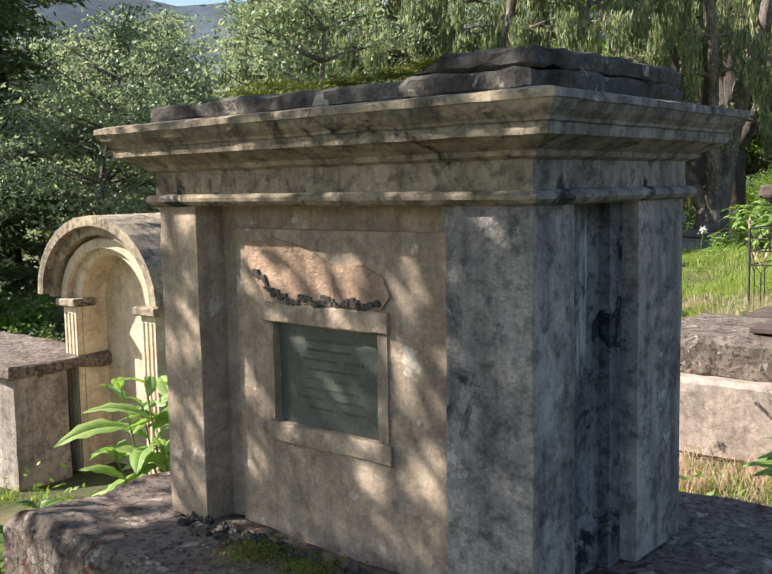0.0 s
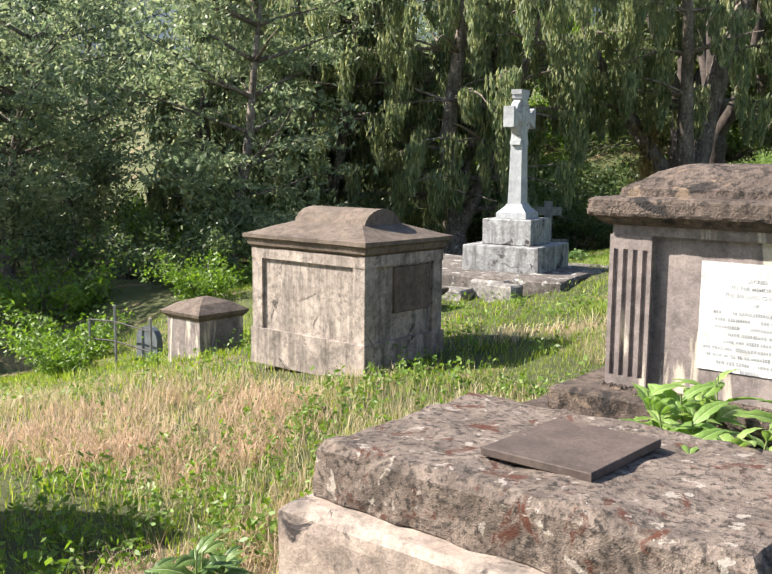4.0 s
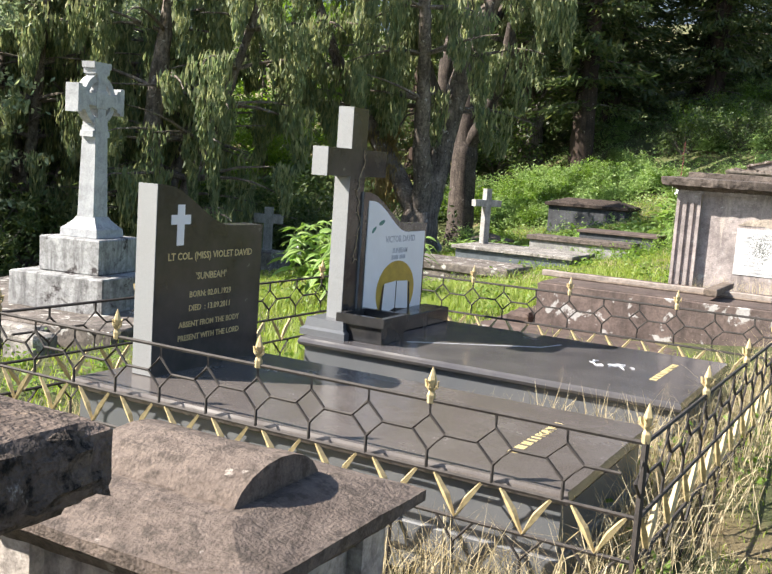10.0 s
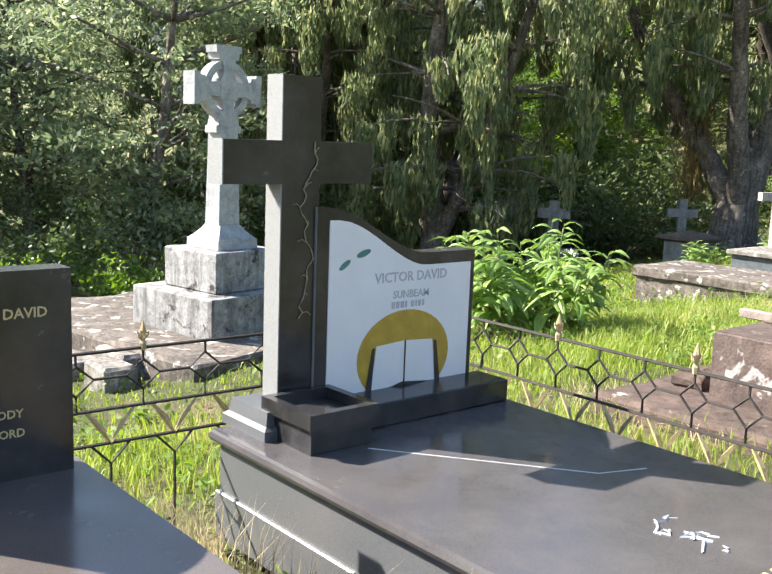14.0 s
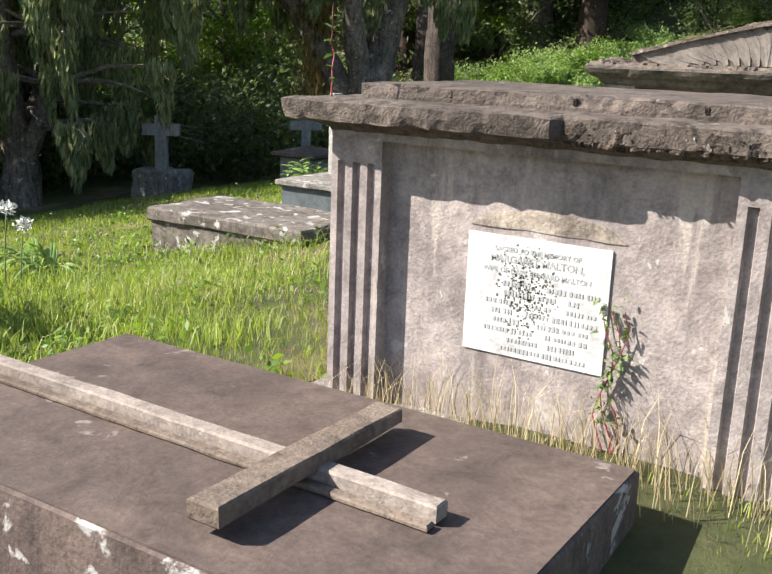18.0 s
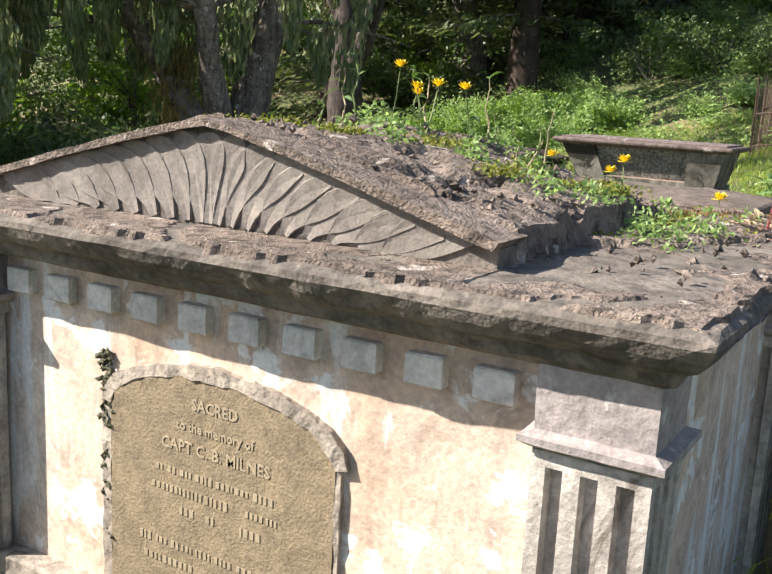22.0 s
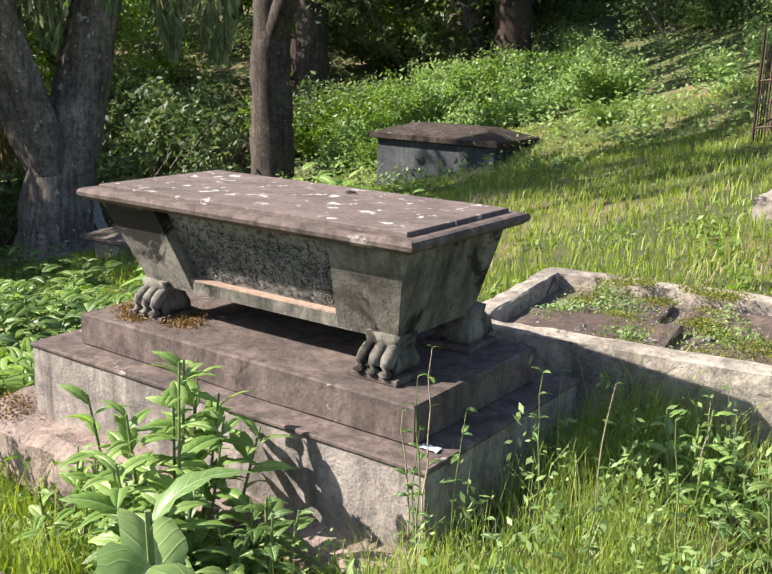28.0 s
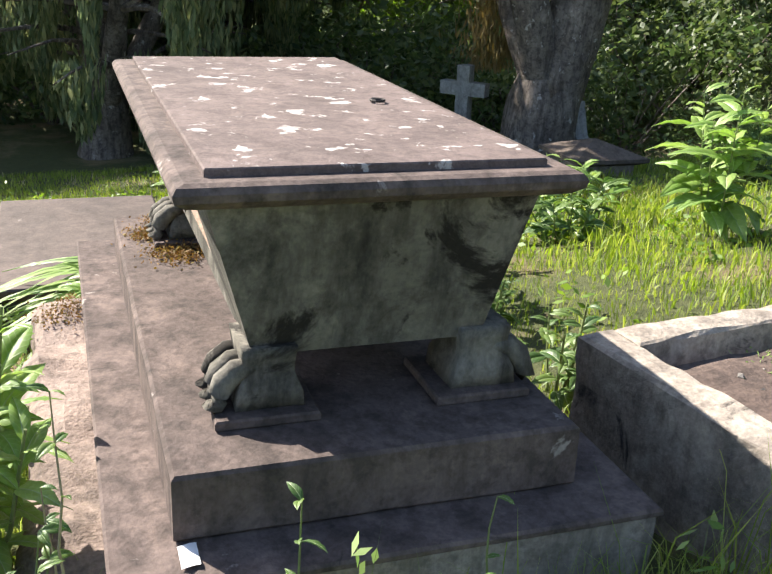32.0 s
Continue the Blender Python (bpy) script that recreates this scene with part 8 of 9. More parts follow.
leaf_plant("broadleaf_weed", (-0.32, 24.92, G(-0.32, 24.92)), "tall pale-green broad-leaved plant beside the path", 16, 1.27, 0.56, "wide", 0.31, 12, 6, bare=0.25, keep_off=-0.08, tuft=0.55)
leaf_plant("broadleaf_weed", (-0.27, 24.55, G(-0.27, 24.55)), "tall pale-green broad-leaved plant beside the path", 8, 1.24, 0.26, "wide", 0.29, 11, 26, bare=0.3, keep_off=-0.07, tuft=0.6)
leaf_plant("broadleaf_weed", (-2.02, 26.30, G(-2.02, 26.30)), "leafy green weed before the sarcophagus steps", 15, 0.84, 0.32, "big", 0.17, 13, 7)
leaf_plant("broadleaf_weed", (-1.75, 26.10, G(-1.75, 26.1)), "leafy green weed before the sarcophagus steps", 6, 0.34, 0.25, "dark", 0.13, 11, 17)
for i, (x, y, h) in enumerate(((-2.6, 26.28, 0.5), (-1.95, 26.2, 0.45), (-1.6, 26.3, 0.35), (-0.7, 27.5, 0.4), (-0.3, 27.3, 0.4), (-0.15, 27.75, 0.4), (0.05, 27.3, 0.5), (-3.6, 28.4, 0.45), (-2.6, 28.3, 0.4))):
    leaf_plant("broadleaf_weed", (x, y, G(x, y)), "leafy green weed in the grass by the sarcophagus", 8, h, 0.22, "dark" if i % 3 else "big", 0.11, 9, 60 + i)
leaf_plant("broadleaf_weed", (-4.3, 28.3, G(-4.3, 28.3)), "leafy plant beside the sarcophagus", 10, 0.95, 0.35, "long", 0.30, 11, 8)
leaf_plant("broadleaf_weed", (-5.2, 31.0, G(-5.2, 31.0)), "tall leafy plant in the grass", 7, 1.25, 0.35, "big", 0.36, 12, 9)
leaf_plant("broadleaf_weed", (-3.75, 26.9, G(-3.75, 26.9)), "bright leafy weed beside the broken footing", 10, 0.62, 0.3, "big", 0.19, 11, 31)
leaf_plant("strap_leaved_lily", LILY, "clump of strap-leaved lily by the slab", 46, 0.24, 0.26, "strap", 0.85, 3, 10, nod=0.1)
leaf_plant("strap_leaved_lily", (-7.6, 19.6, G(-7.6, 19.6)), "clump of strap-leaved lily in the grass", 22, 0.12, 0.25, "strap", 0.7, 3, 11, nod=0.1)
leaf_plant("strap_leaved_lily", (-6.9, 26.0, G(-6.9, 26.0)), "clump of strap-leaved lily in the grass", 20, 0.12, 0.25, "strap", 0.6, 3, 21, nod=0.1)
leaf_plant("broadleaf_weed", (-0.05, 18.55, G(-0.05, 18.55)), "broad-leaved plant between two tombs", 5, 0.35, 0.22, "big", 0.3, 8, 12)
leaf_plant("broadleaf_weed", (-8.9, 18.3, G(-8.9, 18.3)), "leafy weeds beyond the kerb wall", 9, 0.5, 0.5, "dark", 0.22, 10, 13)
for i, (x, y) in enumerate(((-5.6, 28.2), (-6.1, 28.9), (-5.0, 28.6), (-6.9, 29.0), (-5.9, 30.2), (-7.2, 30.8), (-8.6, 28.2), (-9.8, 29.4), (-7.6, 29.8), (-11.0, 28.3), (-6.4, 28.6), (-12.0, 30.0), (-10.6, 31.4), (-5.6, 33.0), (-8.0, 33.5))):
    leaf_plant("broadleaf_weed", (x, y, G(x, y)), "leafy weeds among far graves", 9, 0.55, 0.6, "big" if i % 2 else "dark", 0.24, 9, 40 + i)


# ---------------------------------------------------------------- grass
SOLID = [(-3.6, -1.0, 1.8, 3.75), (-6.8, -5.0, 3.3, 4.8), (-8.0, -6.3, 3.2, 4.1), (-7.25, -5.74, 9.1, 10.3), (-2.68, -0.84, 5.1, 6.62), (-3.0, -0.62, 6.98, 8.62),
         (-2.1, -1.3, 9.1, 9.8), (-3.42, -0.99, 10.55, 11.7), (-3.3, -0.97, 12.28, 13.66), (-3.3, -0.45, 14.76, 16.62), (-2.1, -0.3, 16.7, 18.0), (-2.1, 0.05, 19.4, 21.05), (-1.65, -0.28, 22.1, 23.1),
         (-2.75, -0.28, 24.15, 25.82), (-6.0, -4.45, 26.3, 27.2), (-6.6, -4.55, 24.9, 25.55), (-3.4, -1.2, 26.65, 27.95), (-2.1, 0.4, 28.0, 29.5), (-0.40, 1.15, 5.9, 10.3), (0.13, 1.45, 20.7, 25.4),
         (-10.1, -6.65, 13.8, 16.4), (-10.2, -6.9, 16.65, 16.95), (-7.4, -5.35, 20.85, 22.0), (-7.1, -5.0, 22.75, 23.95), (-9.9, -7.7, 11.95, 12.8), (-10.1, -9.45, 10.2, 10.9), (-11.7, -8.9, 40.5, 42.0), (-2.3, 0.5, 38.5, 40.1)]


def free(x, y):
    ok = np.ones(len(x), bool)
    for a, b, c, d in SOLID:
        ok &= ~((x > a) & (x < b) & (y > c) & (y < d))
    return ok


def field(n, x0, x1, y0, y1):
    x, y = RNG.uniform(x0, x1, n), RNG.uniform(y0, y1, n)
    k = free(x, y)
    x, y = x[k], y[k]
    z = np.array([gz(a, b) for a, b in zip(x, y)]) - 0.005
    dry = np.array([noise.noise(Vector((a * 0.5, b * 0.5, 5.0))) + 0.5 * noise.noise(Vector((a * 1.9, b * 1.9, 2.0))) for a, b in zip(x, y)])
    tall = np.array([noise.noise(Vector((a * 0.9, b * 0.9, 8.0))) for a, b in zip(x, y)])
    return np.stack([x, y, z], 1), dry, tall


def grow(n, area, h, w, dry_at, name):
    P, dry, tall = field(n, *area)
    hh = h * (0.7 + 0.7 * tall.clip(-0.5, 1)) * RNG.uniform(0.5, 1.3, len(P))
    ww = w * RNG.uniform(0.6, 1.3, len(P))
    ln = np.where(dry > dry_at - 0.05, RNG.uniform(0.5, 1.1, len(P)), RNG.uniform(0.15, 0.8, len(P)))
    hh = hh * np.where(dry > dry_at, 1.5, 1.0)
    isdry = dry + RNG.normal(0, 0.1, len(P)) > dry_at
    for k, mat, nm, lab in ((~isdry, "grass", "grass", "short green turf between the graves"), (isdry, "dry_grass", "dry_grass", "dry straw-coloured grass between the graves")):
        stuff(nm, blades(nm, P[k], hh[k].clip(0.02, 1), ww[k], ln[k], mat), lab, "grass")


grow(120000, (-5.0, 1.6, 1.0, 31.0), 0.10, 0.003, 0.36, "near")
grow(80000, (-17.0, -5.0, 3.0, 32.0), 0.13, 0.006, 0.45, "mid")
grow(75000, (-14.0, 5.0, 29.5, 44.0), 0.17, 0.006, 0.62, "far")


def clumps(spots, n, rad, h, w, mat, name, label, lean=(0.1, 0.7)):
    P = []
    for x, y, s in spots:
        m = int(n * s)
        q = np.stack([RNG.normal(x, rad * s, m), RNG.normal(y, rad * s, m)], 1)
        P.append(q)
    P = np.concatenate(P)
    z = np.array([gz(a, b) for a, b in P])
    P = np.column_stack([P, z])
    k = len(P)
    stuff(name, blades(name, P, h * RNG.uniform(0.4, 1.25, k), w * RNG.uniform(0.6, 1.2, k), RNG.uniform(*lean, k), mat), label, "grass")


rr = random.Random(9)
rail_spots = [(-0.75 + rr.gauss(0, 0.12), y / 10, rr.uniform(0.6, 1.2)) for y in range(99, 143, 2)] + [(x / 10, 10.22 + rr.gauss(0, 0.1), rr.uniform(0.5, 1.1)) for x in range(-40, -7, 2)] + [(-1.0 + rr.uniform(-0.3, 0.3), 9.9 + rr.uniform(-0.3, 0.3), 1.2) for _ in range(6)]
clumps(rail_spots, 60, 0.12, 0.40, 0.0024, "dry_grass", "tall_dry_grass", "tall dry grass growing through the railing", (0.3, 1.1))
clumps([(x / 10, 11.98 + rr.gauss(0, 0.08), 0.8) for x in range(-32, -9, 1)], 60, 0.09, 0.36, 0.003, "dry_grass", "dry_weeds", "dry stalks between the granite graves")
clumps([(x / 10, 16.63 + rr.gauss(0, 0.06), rr.uniform(0.5, 1.0)) for x in range(-20, -2, 1)], 40, 0.07, 0.26, 0.0018, "dry_grass", "dry_stalks", "dry stalks at the foot of the grey tomb")
clumps([(x / 10, 10.42 + rr.gauss(0, 0.08), rr.uniform(0.5, 1.2)) for x in range(-39, -8, 1)] + [(x / 10, 10.6 + rr.gauss(0, 0.06), 0.6) for x in range(-30, -12, 2)] + [(-0.86 + rr.gauss(0, 0.06), y / 10, rr.uniform(0.5, 1.0)) for y in range(104, 140, 2)], 34, 0.1, 0.34, 0.0018, "dry_grass", "dry_twigs", "tangled dry twigs inside the railing", (0.5, 1.4))
clumps([(rr.uniform(-4.6, -2.8), rr.uniform(6.0, 9.0), 1.2) for _ in range(30)] + [(rr.uniform(-9.5, -5.0), rr.uniform(6.5, 8.8), 1.6) for _ in range(34)], 80, 0.2, 0.15, 0.004, "dry_grass", "straw_grass", "straw-coloured grass on the slope")
clumps([(rr.uniform(-7.3, -4.6), rr.uniform(6.2, 8.2), rr.uniform(0.7, 1.3)) for _ in range(36)], 110, 0.16, 0.24, 0.003, "hay", "reddish_hay", "reddish seeding hay on the slope", (0.4, 1.3))
clumps([(rr.uniform(-1.2, -0.9), rr.uniform(27.3, 28.5), rr.uniform(0.6, 1.1)) for _ in range(22)], 22, 0.1, 0.36, 0.002, "grass", "seeding_grass", "tall thin grass leaning over the dark steps", (0.2, 1.2))
clumps([(rr.uniform(-1.25, 0.2), rr.uniform(26.2, 28.0), rr.uniform(0.6, 1.1)) for _ in range(30)], 230, 0.14, 0.24, 0.0022, "lush_grass", "tall_grass", "tall green grass in the shade of the sarcophagus")
clumps([(rr.uniform(-5.2, -3.9), rr.uniform(12.5, 18.0), rr.uniform(0.7, 1.3)) for _ in range(46)] + [(rr.uniform(-3.9, -2.2), rr.uniform(14.0, 14.6), 0.8) for _ in range(12)] + [(rr.uniform(-8.5, -3.3), rr.uniform(15.8, 21.0), rr.uniform(0.8, 1.4)) for _ in range(70)], 150, 0.22, 0.17, 0.0042, "lush_grass", "lush_grass", "lush bright green grass between the graves", (0.2, 0.9))
clumps([(rr.uniform(-0.15, 0.15), rr.uniform(19.5, 24.0), 0.8) for _ in range(14)] + [(rr.uniform(-3.4, -2.2), rr.uniform(25.9, 26.5), 0.7) for _ in range(8)], 90, 0.10, 0.22, 0.004, "grass", "path_grass", "green grass between the tombs")


clumps([(rr.uniform(-4.6, -1.2), rr.uniform(25.85, 26.5), rr.uniform(0.7, 1.2)) for _ in range(34)] + [(rr.uniform(-1.2, 0.3), rr.uniform(25.9, 27.0), rr.uniform(0.6, 1.1)) for _ in range(26)], 190, 0.13, 0.11, 0.0022, "lush_grass", "fine_grass", "fine bright grass before the sarcophagus", (0.2, 1.0))
clumps([(rr.uniform(-3.7, -2.7), rr.uniform(3.9, 6.6), rr.uniform(0.6, 1.2)) for _ in range(34)] + [(rr.uniform(-2.7, -0.8), rr.uniform(4.6, 5.08), rr.uniform(0.6, 1.1)) for _ in range(26)], 110, 0.13, 0.15, 0.0026, "hay", "pale_hay", "pale tangled hay along the ledger tomb", (0.4, 1.4))


clumps([(rr.uniform(-0.80, -0.42), rr.uniform(6.8, 9.3), rr.uniform(0.6, 1.1)) for _ in range(30)] + [(rr.uniform(-1.1, -0.42), rr.uniform(9.0, 10.3), rr.uniform(0.6, 1.1)) for _ in range(30)], 170, 0.10, 0.12, 0.0026, "lush_grass", "bright_grass", "bright green grass along the ledger rim", (0.2, 1.0))


def seeding(n, area, h, leaf, mat, name, label):
    """Thin weeds with small leaves up their stems."""
    P, dry, tall = field(n, *area)
    hh = h * RNG.uniform(0.5, 1.2, len(P))
    lean = RNG.uniform(0.0, 0.35, len(P))
    stuff(name + "_stems", blades(name, P, hh, np.full(len(P), 0.0018), lean, "stem"), label, "weeds")
    per = 18
    k = np.repeat(np.arange(len(P)), per)
    f = RNG.uniform(0.15, 1.0, len(k))
    Q = P[k] + np.stack([RNG.normal(0, 0.022, len(k)), RNG.normal(0, 0.022, len(k)), f * hh[k] * 0.92], 1)
    U, V = leaf_quads(Q, leaf, 0.5, 0.42)
    stuff(name, quads(name, Q, U, V, mat), label, "weeds")


seeding(170, (-1.2, 0.35, 26.0, 28.0), 0.40, 0.018, "hill_leaf", "seeding_weeds", "thin seeding weeds in the grass by the steps")
seeding(60, (-3.9, -1.2, 25.9, 26.5), 0.18, 0.018, "hill_leaf", "step_weeds", "leafy weeds along the foot of the steps")
seeding(700, (-7.5, -2.6, 23.6, 28.0), 0.30, 0.024, "lime_leaf", "meadow_weeds", "leafy weeds among the slab tombs")
seeding(260, (-0.28, 0.12, 21.5, 25.0), 0.25, 0.02, "lime_leaf", "alley_weeds", "small weeds in the alley between tombs")
seeding(420, (-5.5, -3.2, 3.5, 9.0), 0.22, 0.022, "lime_leaf", "slope_seedlings", "small leafy weeds in the sloping turf")


def weeds():
    """Low leafy weeds scattered through the turf."""
    for mat, nm, n, area, size, lab in (("lime_leaf", "low_weeds", 700, (-11, 0.6, 2, 33), 0.03, "low bright weeds in the turf"), ("hill_leaf", "slope_weeds", 900, (-16, 6, 38, 60), 0.06, "leafy weeds covering the hillside")):
        P, dry, tall = field(n, *area)
        per = 46
        Q = np.repeat(P, per, 0)
        s = np.repeat(RNG.uniform(0.5, 1.6, len(P)), per)[:, None]
        off = RNG.normal(size=(len(Q), 3)) * (0.11, 0.11, 0.05) * s * (1 if size < 0.05 else 2.8)
        Q = Q + off
        Q[:, 2] += 0.03 + np.abs(RNG.normal(0, 0.05, len(Q))) * (1 if size < 0.05 else 3.0)
        U, V = leaf_quads(Q, size, 0.8, 0.5)
        stuff(nm, quads(nm, Q, U, V, mat), lab, "weeds")


weeds()


def bare_earth(cx, cy, rx, ry):
    """A trodden patch of earth, lying just proud of the turf."""
    bm = bmesh.new()
    mid = bm.verts.new((cx, cy, gz(cx, cy) + 0.03))
    last = None
    for k in range(1, 7):
        ring = []
        for i in range(36):
            a = 2 * math.pi * i / 36
            w = k / 6 * (1 + 0.18 * noise.noise(Vector((math.cos(a) * 1.7, math.sin(a) * 1.7, 3.0))))
            x, y = cx + rx * w * math.cos(a), cy + ry * w * math.sin(a)
            ring.append(bm.verts.new((x, y, gz(x, y) + 0.03 * (1 - (k / 6) ** 2) + 0.012 * noise.noise(Vector((x * 9, y * 9, 1))) - (0.02 if k == 6 else 0))))
        for i in range(36):
            n = (i + 1) % 36
            if last:
                bm.faces.new((last[i], last[n], ring[n], ring[i]))
            else:
                bm.faces.new((mid, ring[n], ring[i]))
        last = ring
    setting("bare_earth", bm, "soil", "bare brown earth by the slab tomb", "ground", smooth=True)


bare_earth(-4.0, 26.3, 0.55, 0.32)


def scrap(x, y, z):
    """A crumpled scrap of white paper on the step."""
    bm = bmesh.new()
    g = [[bm.verts.new((x + 0.014 * i + 0.004 * math.sin(j * 2), y + 0.012 * j, z + 0.003 + 0.006 * abs(math.sin(i * 1.9 + j * 1.3)))) for i in range(6)] for j in range(4)]
    for j in range(3):
        for i in range(5):
            bm.faces.new((g[j][i], g[j][i + 1], g[j + 1][i + 1], g[j + 1][i]))
    ob = new("paper_scrap", finish(bm, "paper_scrap", "white_paint", True))
    tagged(ob, "crumpled white paper scrap lying on the stone step", "litter")


scrap(-1.385, 26.82, 1.457)


# ---------------------------------------------------------------- growth on the stones
def cushions(name, spots, mat, label, parent_name="moss"):
    P = []
    for x, y, z, r, n in spots:
        n *= 6
        q = RNG.normal(size=(n, 3)) * (r, r, r * 0.22)
        q[:, 2] = np.abs(q[:, 2])
        P.append(q + (x, y, z))
    P = np.concatenate(P)
    U, V = leaf_quads(P, 0.0055, 0.4, 0.6)
    stuff(name, quads(name, P, U, V, mat), label, "moss")


def roof_z(x, y):
    return roof_height(x, y) + 0.004


rm = random.Random(15)
cushions("moss", [(x, y, roof_z(x, y), rm.uniform(0.025, 0.055), 170) for x, y in ((-0.62, 20.1), (-0.5, 20.3), (-0.45, 20.45), (-0.7, 20.4), (-0.85, 20.2), (-0.35, 20.15), (-0.28, 20.55), (-0.2, 20.7), (-0.15, 20.62), (-1.2, 19.9), (-0.95, 20.6), (-1.4, 20.2), (-0.55, 20.7), (-1.0, 19.95))], "moss", "green moss cushions on the crumbling roof")
cushions("rusty_moss", [(x, y, roof_z(x, y), 0.05, 240) for x, y in ((-0.12, 20.75), (-0.25, 20.85))] + [(-3.0, 27.0, 1.603, 0.05, 200), (-2.8, 27.05, 1.603, 0.05, 160), (-2.68, 26.98, 1.603, 0.045, 140), (-2.9, 26.93, 1.603, 0.04, 140)], "red_moss", "rusty brown moss on the stone")
cushions("cap_moss", [(rm.uniform(-2.9, -1.7), rm.uniform(2.3, 2.8), 1.985, rm.uniform(0.03, 0.07), 160) for _ in range(12)] + [(-2.46, 2.1, 0.37, 0.06, 200), (-2.2, 2.12, 0.37, 0.06, 200)], "moss", "green moss on the blackened slab")


cushions("grave_moss", [(rm.uniform(-1.8, 0.2), rm.uniform(28.3, 29.2), 1.47, rm.uniform(0.03, 0.08), 130) for _ in range(20)] + [(rm.uniform(-1.8, 0.2), 29.2 + rm.uniform(-0.05, 0.1), 1.53, 0.05, 120) for _ in range(8)], "moss", "green moss on the kerbed grave")


def sprigs(name, spots, leaf, mat, label):
    """Small bushy sprigs of tiny leaves."""
    P = []
    for x, y, z, r, h, n in spots:
        q = RNG.normal(size=(n, 3)) * (r, r, 0)
        q[:, 2] = h * RNG.uniform(0, 1, n) ** 1.2 * np.exp(-(q[:, 0] ** 2 + q[:, 1] ** 2) / (2.5 * r * r))
        P.append(q + (x, y, z))
    P = np.concatenate(P)
    U, V = leaf_quads(P, leaf, 0.5, 0.45)
    stuff(name, quads(name, P, U, V, mat), label, "weeds")


sprigs("roof_weeds", [(x, y, roof_z(x, y), rm.uniform(0.03, 0.06), rm.uniform(0.04, 0.10), 210) for x, y in ((-0.5, 20.1), (-0.42, 20.25), (-0.62, 20.35), (-0.3, 20.35), (-0.22, 20.2), (-0.15, 20.4), (-0.7, 20.15), (-0.9, 20.05), (-0.8, 20.5), (-1.1, 20.3), (-1.3, 20.5), (-0.1, 20.7), (-1.0, 20.75), (-0.35, 20.75))], 0.010, "hill_leaf", "small leafy weeds rooted in the crumbling roof")
sprigs("grave_weeds", [(rm.uniform(-1.8, 0.1), rm.uniform(28.3, 29.2), 1.46, rm.uniform(0.04, 0.08), rm.uniform(0.05, 0.13), 190) for _ in range(16)], 0.012, "hill_leaf", "leafy weeds growing in the kerbed grave")
sprigs("footing_moss", [(-3.47, 26.66, 1.14, 0.055, 0.07, 420), (-3.40, 26.62, 1.14, 0.045, 0.05, 300)], 0.008, "red_moss", "rusty moss cushion on the broken footing")


def flower(x, y, z, h, seed):
    rng = random.Random(seed)
    t = thing("yellow_flower", (x, y, z), "small yellow daisy growing from the tomb roof", "flower", "yellow flowers on the tomb roof")
    top = Vector((x + rng.uniform(-0.03, 0.03), y + rng.uniform(-0.03, 0.03), z + h))
    bm = bmesh.new()
    tube(bm, [(x, y, z - 0.02), ((x + top.x) / 2 + 0.006, (y + top.y) / 2, z + h / 2), top], [0.0025, 0.002, 0.0015], 4)
    part("stem", bm, "stem", t)
    bm = bmesh.new()
    for k in range(22):
        a = k * 2.4
        d = Vector((math.cos(a), math.sin(a), (0.1, 0.7, 1.4)[k % 3])).normalized()
        s = Vector((-math.sin(a), math.cos(a), 0)) * 0.007
        q = [bm.verts.new(top + d * 0.003), bm.verts.new(top + d * 0.015 + s), bm.verts.new(top + d * 0.028), bm.verts.new(top + d * 0.015 - s)]
        bm.faces.new(q)
    part("petal", bm, "yellow", t)
    for k in range(5):
        lf = new("leaf", LEAF["dark"])
        lf.parent = t
        lf.matrix_basis = pose(0, 0, 0.015 * k, 0, -20, k * 140) @ Matrix.Scale(0.045, 4)


for i, (x, y, h) in enumerate(((-1.02, 20.25, 0.17), (-0.95, 20.3, 0.13), (-0.88, 20.2, 0.15), (-0.97, 20.35, 0.11), (-0.78, 20.3, 0.17), (-0.40, 20.45, 0.10), (-0.16, 20.5, 0.09), (-0.72, 20.8, 0.09), (-0.55, 20.85, 0.08))):
    flower(x, y, roof_z(x, y), h, i)


def stalk(x, y, z, h, mat, label, seed, twigs=9):
    rng = random.Random(seed)
    t = thing("dry_stalk", (x, y, z), label, "plant")
    bm = bmesh.new()
    p = Vector((x, y, z - 0.02))
    pts = [p.copy()]
    for i in range(8):
        p += Vector((rng.uniform(-0.012, 0.012), rng.uniform(-0.012, 0.012), h / 8))
        pts.append(p.copy())
    tube(bm, pts, [0.0045 * (1 - 0.7 * i / 8) for i in range(9)], 5)
    part("stem", bm, mat, t)
    for k in range(twigs):
        q = pts[rng.randint(2, 8)]
        lf = new("leaf", LEAF["dark"])
        lf.parent = t
        lf.matrix_basis = Matrix.Translation(q - Vector((x, y, z))) @ pose(0, 0, 0, rng.uniform(-30, 30), rng.uniform(-40, 10), rng.uniform(0, 360)) @ Matrix.Scale(rng.uniform(0.025, 0.05), 4)
    return t


for i in range(12):
    stalk(-0.85 + 0.35 * math.sin(i * 2.3), 20.3 + 0.16 * math.cos(i * 1.7), roof_z(-0.85 + 0.35 * math.sin(i * 2.3), 20.3 + 0.16 * math.cos(i * 1.7)), 0.10 + 0.012 * i, "dry_stem" if i % 2 else "stem", "thin dry stalk growing from the tomb roof", 120 + i, 5)
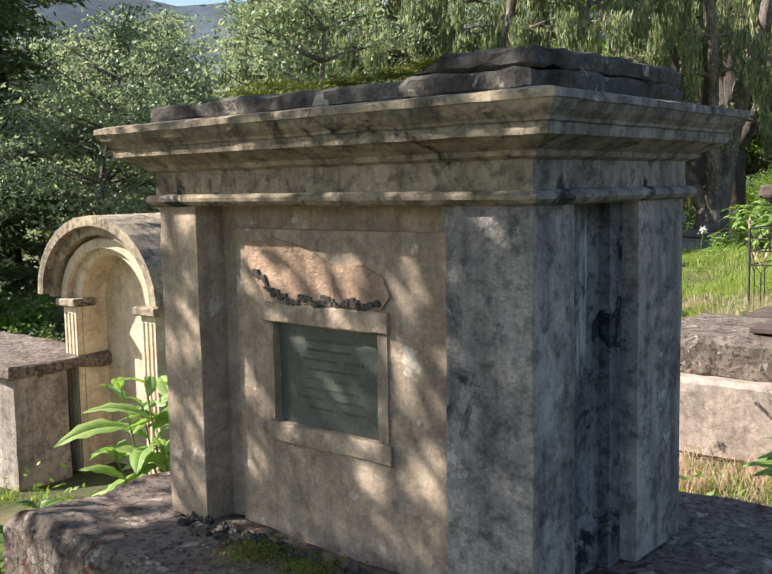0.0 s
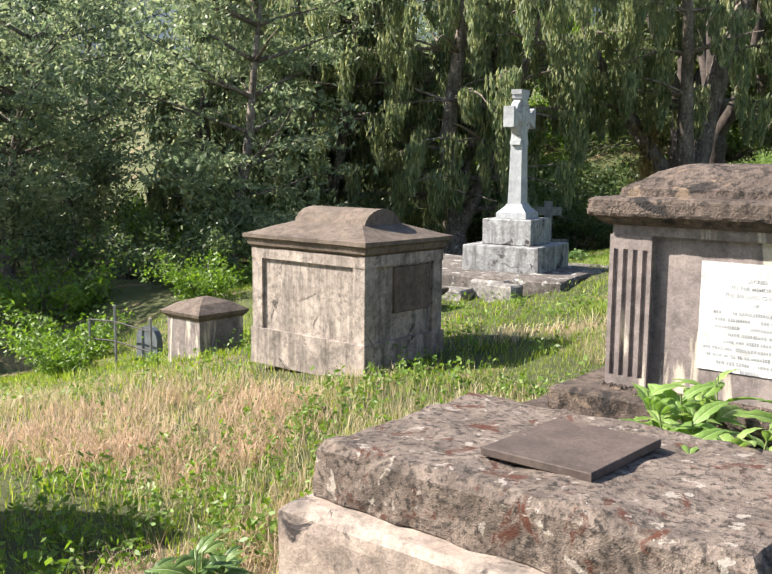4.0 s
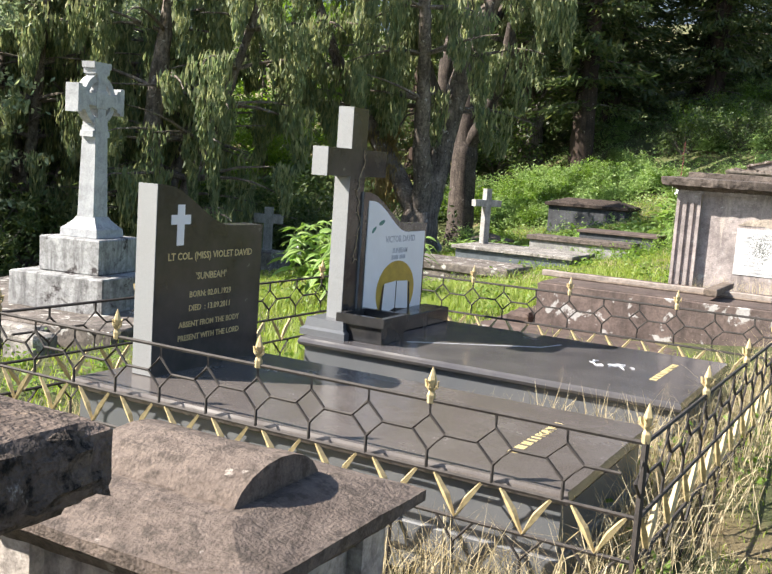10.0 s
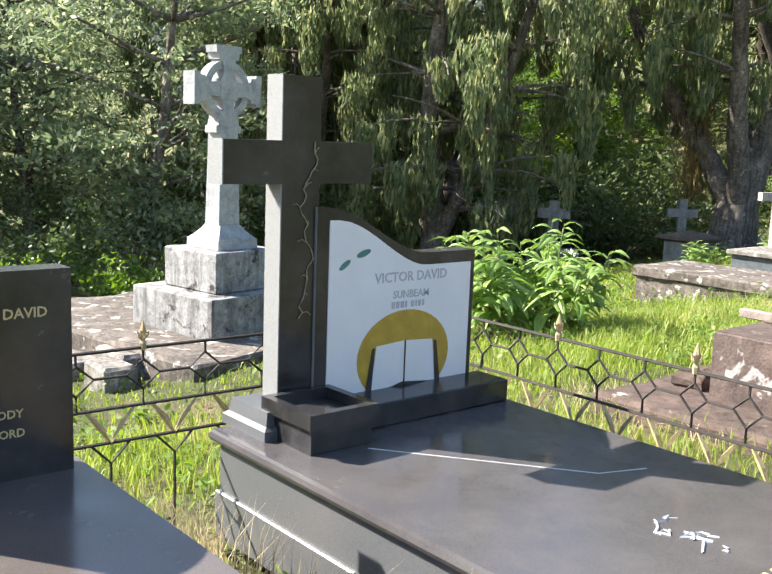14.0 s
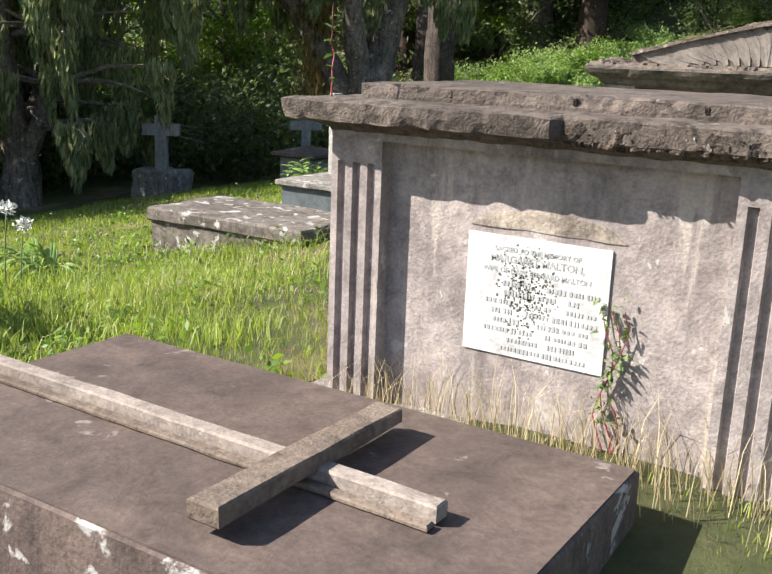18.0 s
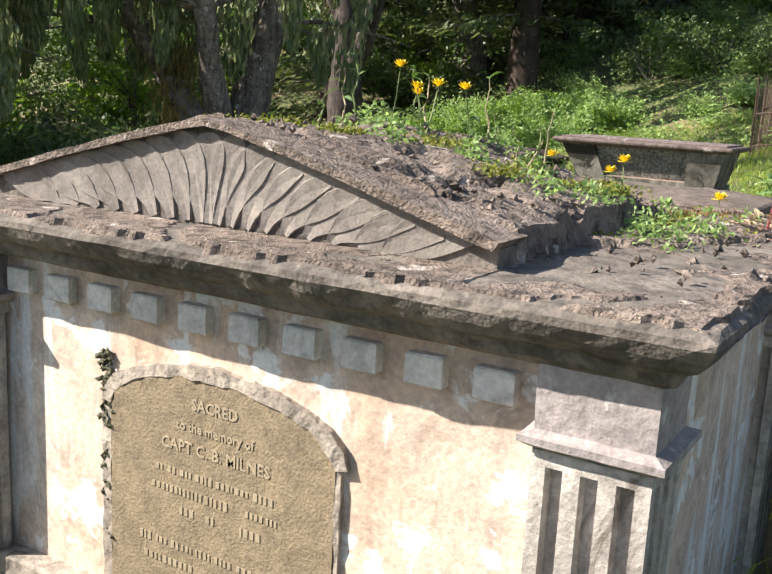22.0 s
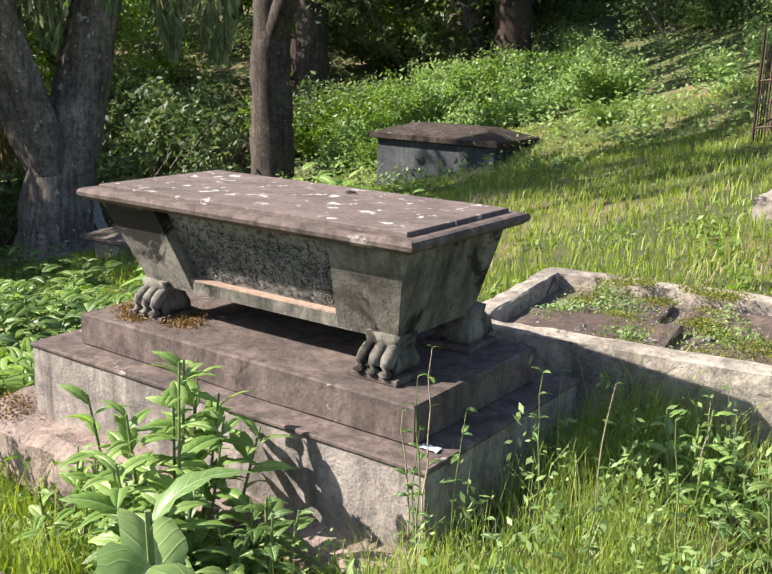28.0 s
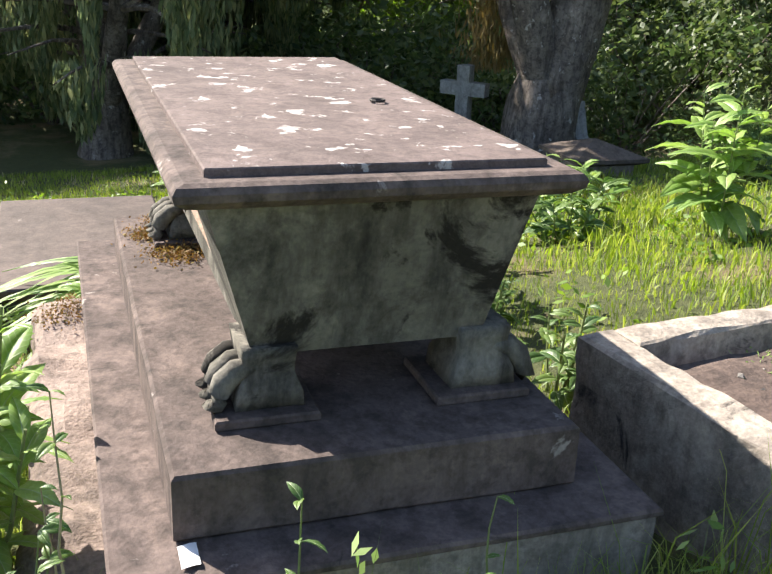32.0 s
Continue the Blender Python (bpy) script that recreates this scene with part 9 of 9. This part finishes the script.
# the red-stemmed weed on the roof corner, in a rosette of pink leaves
red = stalk(-0.03, 20.62, 2.15, 0.33, "red_stem", "red-stemmed weed in a pink rosette on the roof corner", 141, 10)
for i in range(90):
    a, r = i * 2.4, 0.01 + 0.085 * (i / 90) ** 0.7
    lf = new("leaf", LEAF["pink"] if i % 4 else LEAF["dark"])
    lf.parent = red
    lf.matrix_basis = pose(r * math.cos(a), r * math.sin(a), 0.004 + 0.022 * (i % 3), 0, -10 - 18 * (i % 3), math.degrees(a) + 25 * math.sin(i)) @ Matrix.Scale(0.016 + 0.006 * (i % 4), 4)
stalk(-2.03, 16.70, 1.99, 0.36, "red_stem", "red-stemmed weed sprouting from the slab corner", 1, 14)
for i, (x, y, h) in enumerate(((-1.24, 26.60, 0.75), (-1.18, 26.52, 0.7), (-1.1, 26.6, 0.6), (-1.30, 26.62, 0.55), (-1.22, 26.55, 0.5), (-1.02, 26.95, 0.62), (-0.9, 27.2, 0.55), (-0.72, 26.7, 0.5), (-0.55, 27.0, 0.58), (-0.4, 26.8, 0.45), (-0.85, 26.4, 0.42), (-1.1, 27.35, 0.5), (-0.62, 27.4, 0.5))):
    stalk(x, y, gz(x, y), h, "dry_stem" if i % 3 == 0 else "stem", "thin seeding stalk in the grass", 20 + i, 12)


def far_ridge():
    """Wooded ridge far across the valley."""
    bm = bmesh.new()
    n, rows = 90, []
    for j in range(7):
        row = []
        for i in range(n + 1):
            a = math.radians(-10 + 125 * i / n)
            r = 240 + 45 * j
            z = -25 + j * 22 + 14 * noise.noise(Vector((a * 6, j * 0.4, 1))) * (j / 3)
            row.append(bm.verts.new((-math.sin(a) * r, math.cos(a) * r, z)))
        rows.append(row)
    for a, b in zip(rows, rows[1:]):
        for i in range(n):
            bm.faces.new((a[i], a[i + 1], b[i + 1], b[i]))
    rough_up(bm, 3.0, 0.06, 9, 4)
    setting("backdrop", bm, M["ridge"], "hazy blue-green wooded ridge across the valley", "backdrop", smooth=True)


# the blue of distant air is mixed into the colour of the woods
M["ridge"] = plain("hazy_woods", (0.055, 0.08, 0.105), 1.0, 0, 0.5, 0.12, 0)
far_ridge()


# a dark creeper beside the tablet of the grey tomb
def creeper():
    rng = random.Random(31)
    t = thing("creeper", (-0.92, 16.80, 0.85), "thin dark creeper climbing beside the marble tablet", "plant")
    for k in range(3):
        bm = bmesh.new()
        pts = [Vector((-0.90 - 0.02 * k + 0.03 * math.sin(i * 1.3 + k), 16.796, 0.84 + i * 0.075)) for i in range(8)]
        tube(bm, pts, [0.004 - 0.0003 * i for i in range(8)], 5)
        st = part("stem", bm, "red_stem", t)
        for j in range(34):
            q = pts[rng.randint(2, 7)] + Vector((rng.gauss(0, 0.016), -0.006, rng.gauss(0, 0.03))) - Vector((-0.92, 16.80, 0.85))
            lf = new("leaf", LEAF["dark"])
            lf.parent = st
            lf.matrix_basis = Matrix.Translation(q) @ pose(0, 0, 0, rng.uniform(-60, 60), rng.uniform(-30, 60), rng.uniform(180, 360)) @ Matrix.Scale(rng.uniform(0.018, 0.036), 4)


creeper()


# seeding stalks with white heads in the grass
for i, (x, y, h) in enumerate(((-6.7, 18.6, 0.75), (-6.9, 18.9, 0.6), (-7.6, 18.4, 0.7), (-4.08, 25.9, 1.80 - gz(-4.08, 25.9)))):
    t = thing("white_flower", (x, y, gz(x, y)), "tall stalk with a white flower head in the grass", "flower", "white flowers in the grass")
    z = gz(x, y)
    bm = bmesh.new()
    tube(bm, [(x, y, z - 0.03), (x + 0.02, y, z + h * 0.5), (x + 0.05, y + 0.02, z + h)], [0.007, 0.006, 0.005], 5)
    part("stem", bm, "stem", t)
    P = np.array([0.05, 0.02, h]) + RNG.normal(size=(160, 3)) * (0.035, 0.035, 0.028)
    U, V = leaf_quads(P, 0.02, 0.3, 0.4)
    tagged(child("flower_head", quads("flower_head", P, U, V, "white_text"), t, "white flower head"), "white flower head", "", "", "stuff")
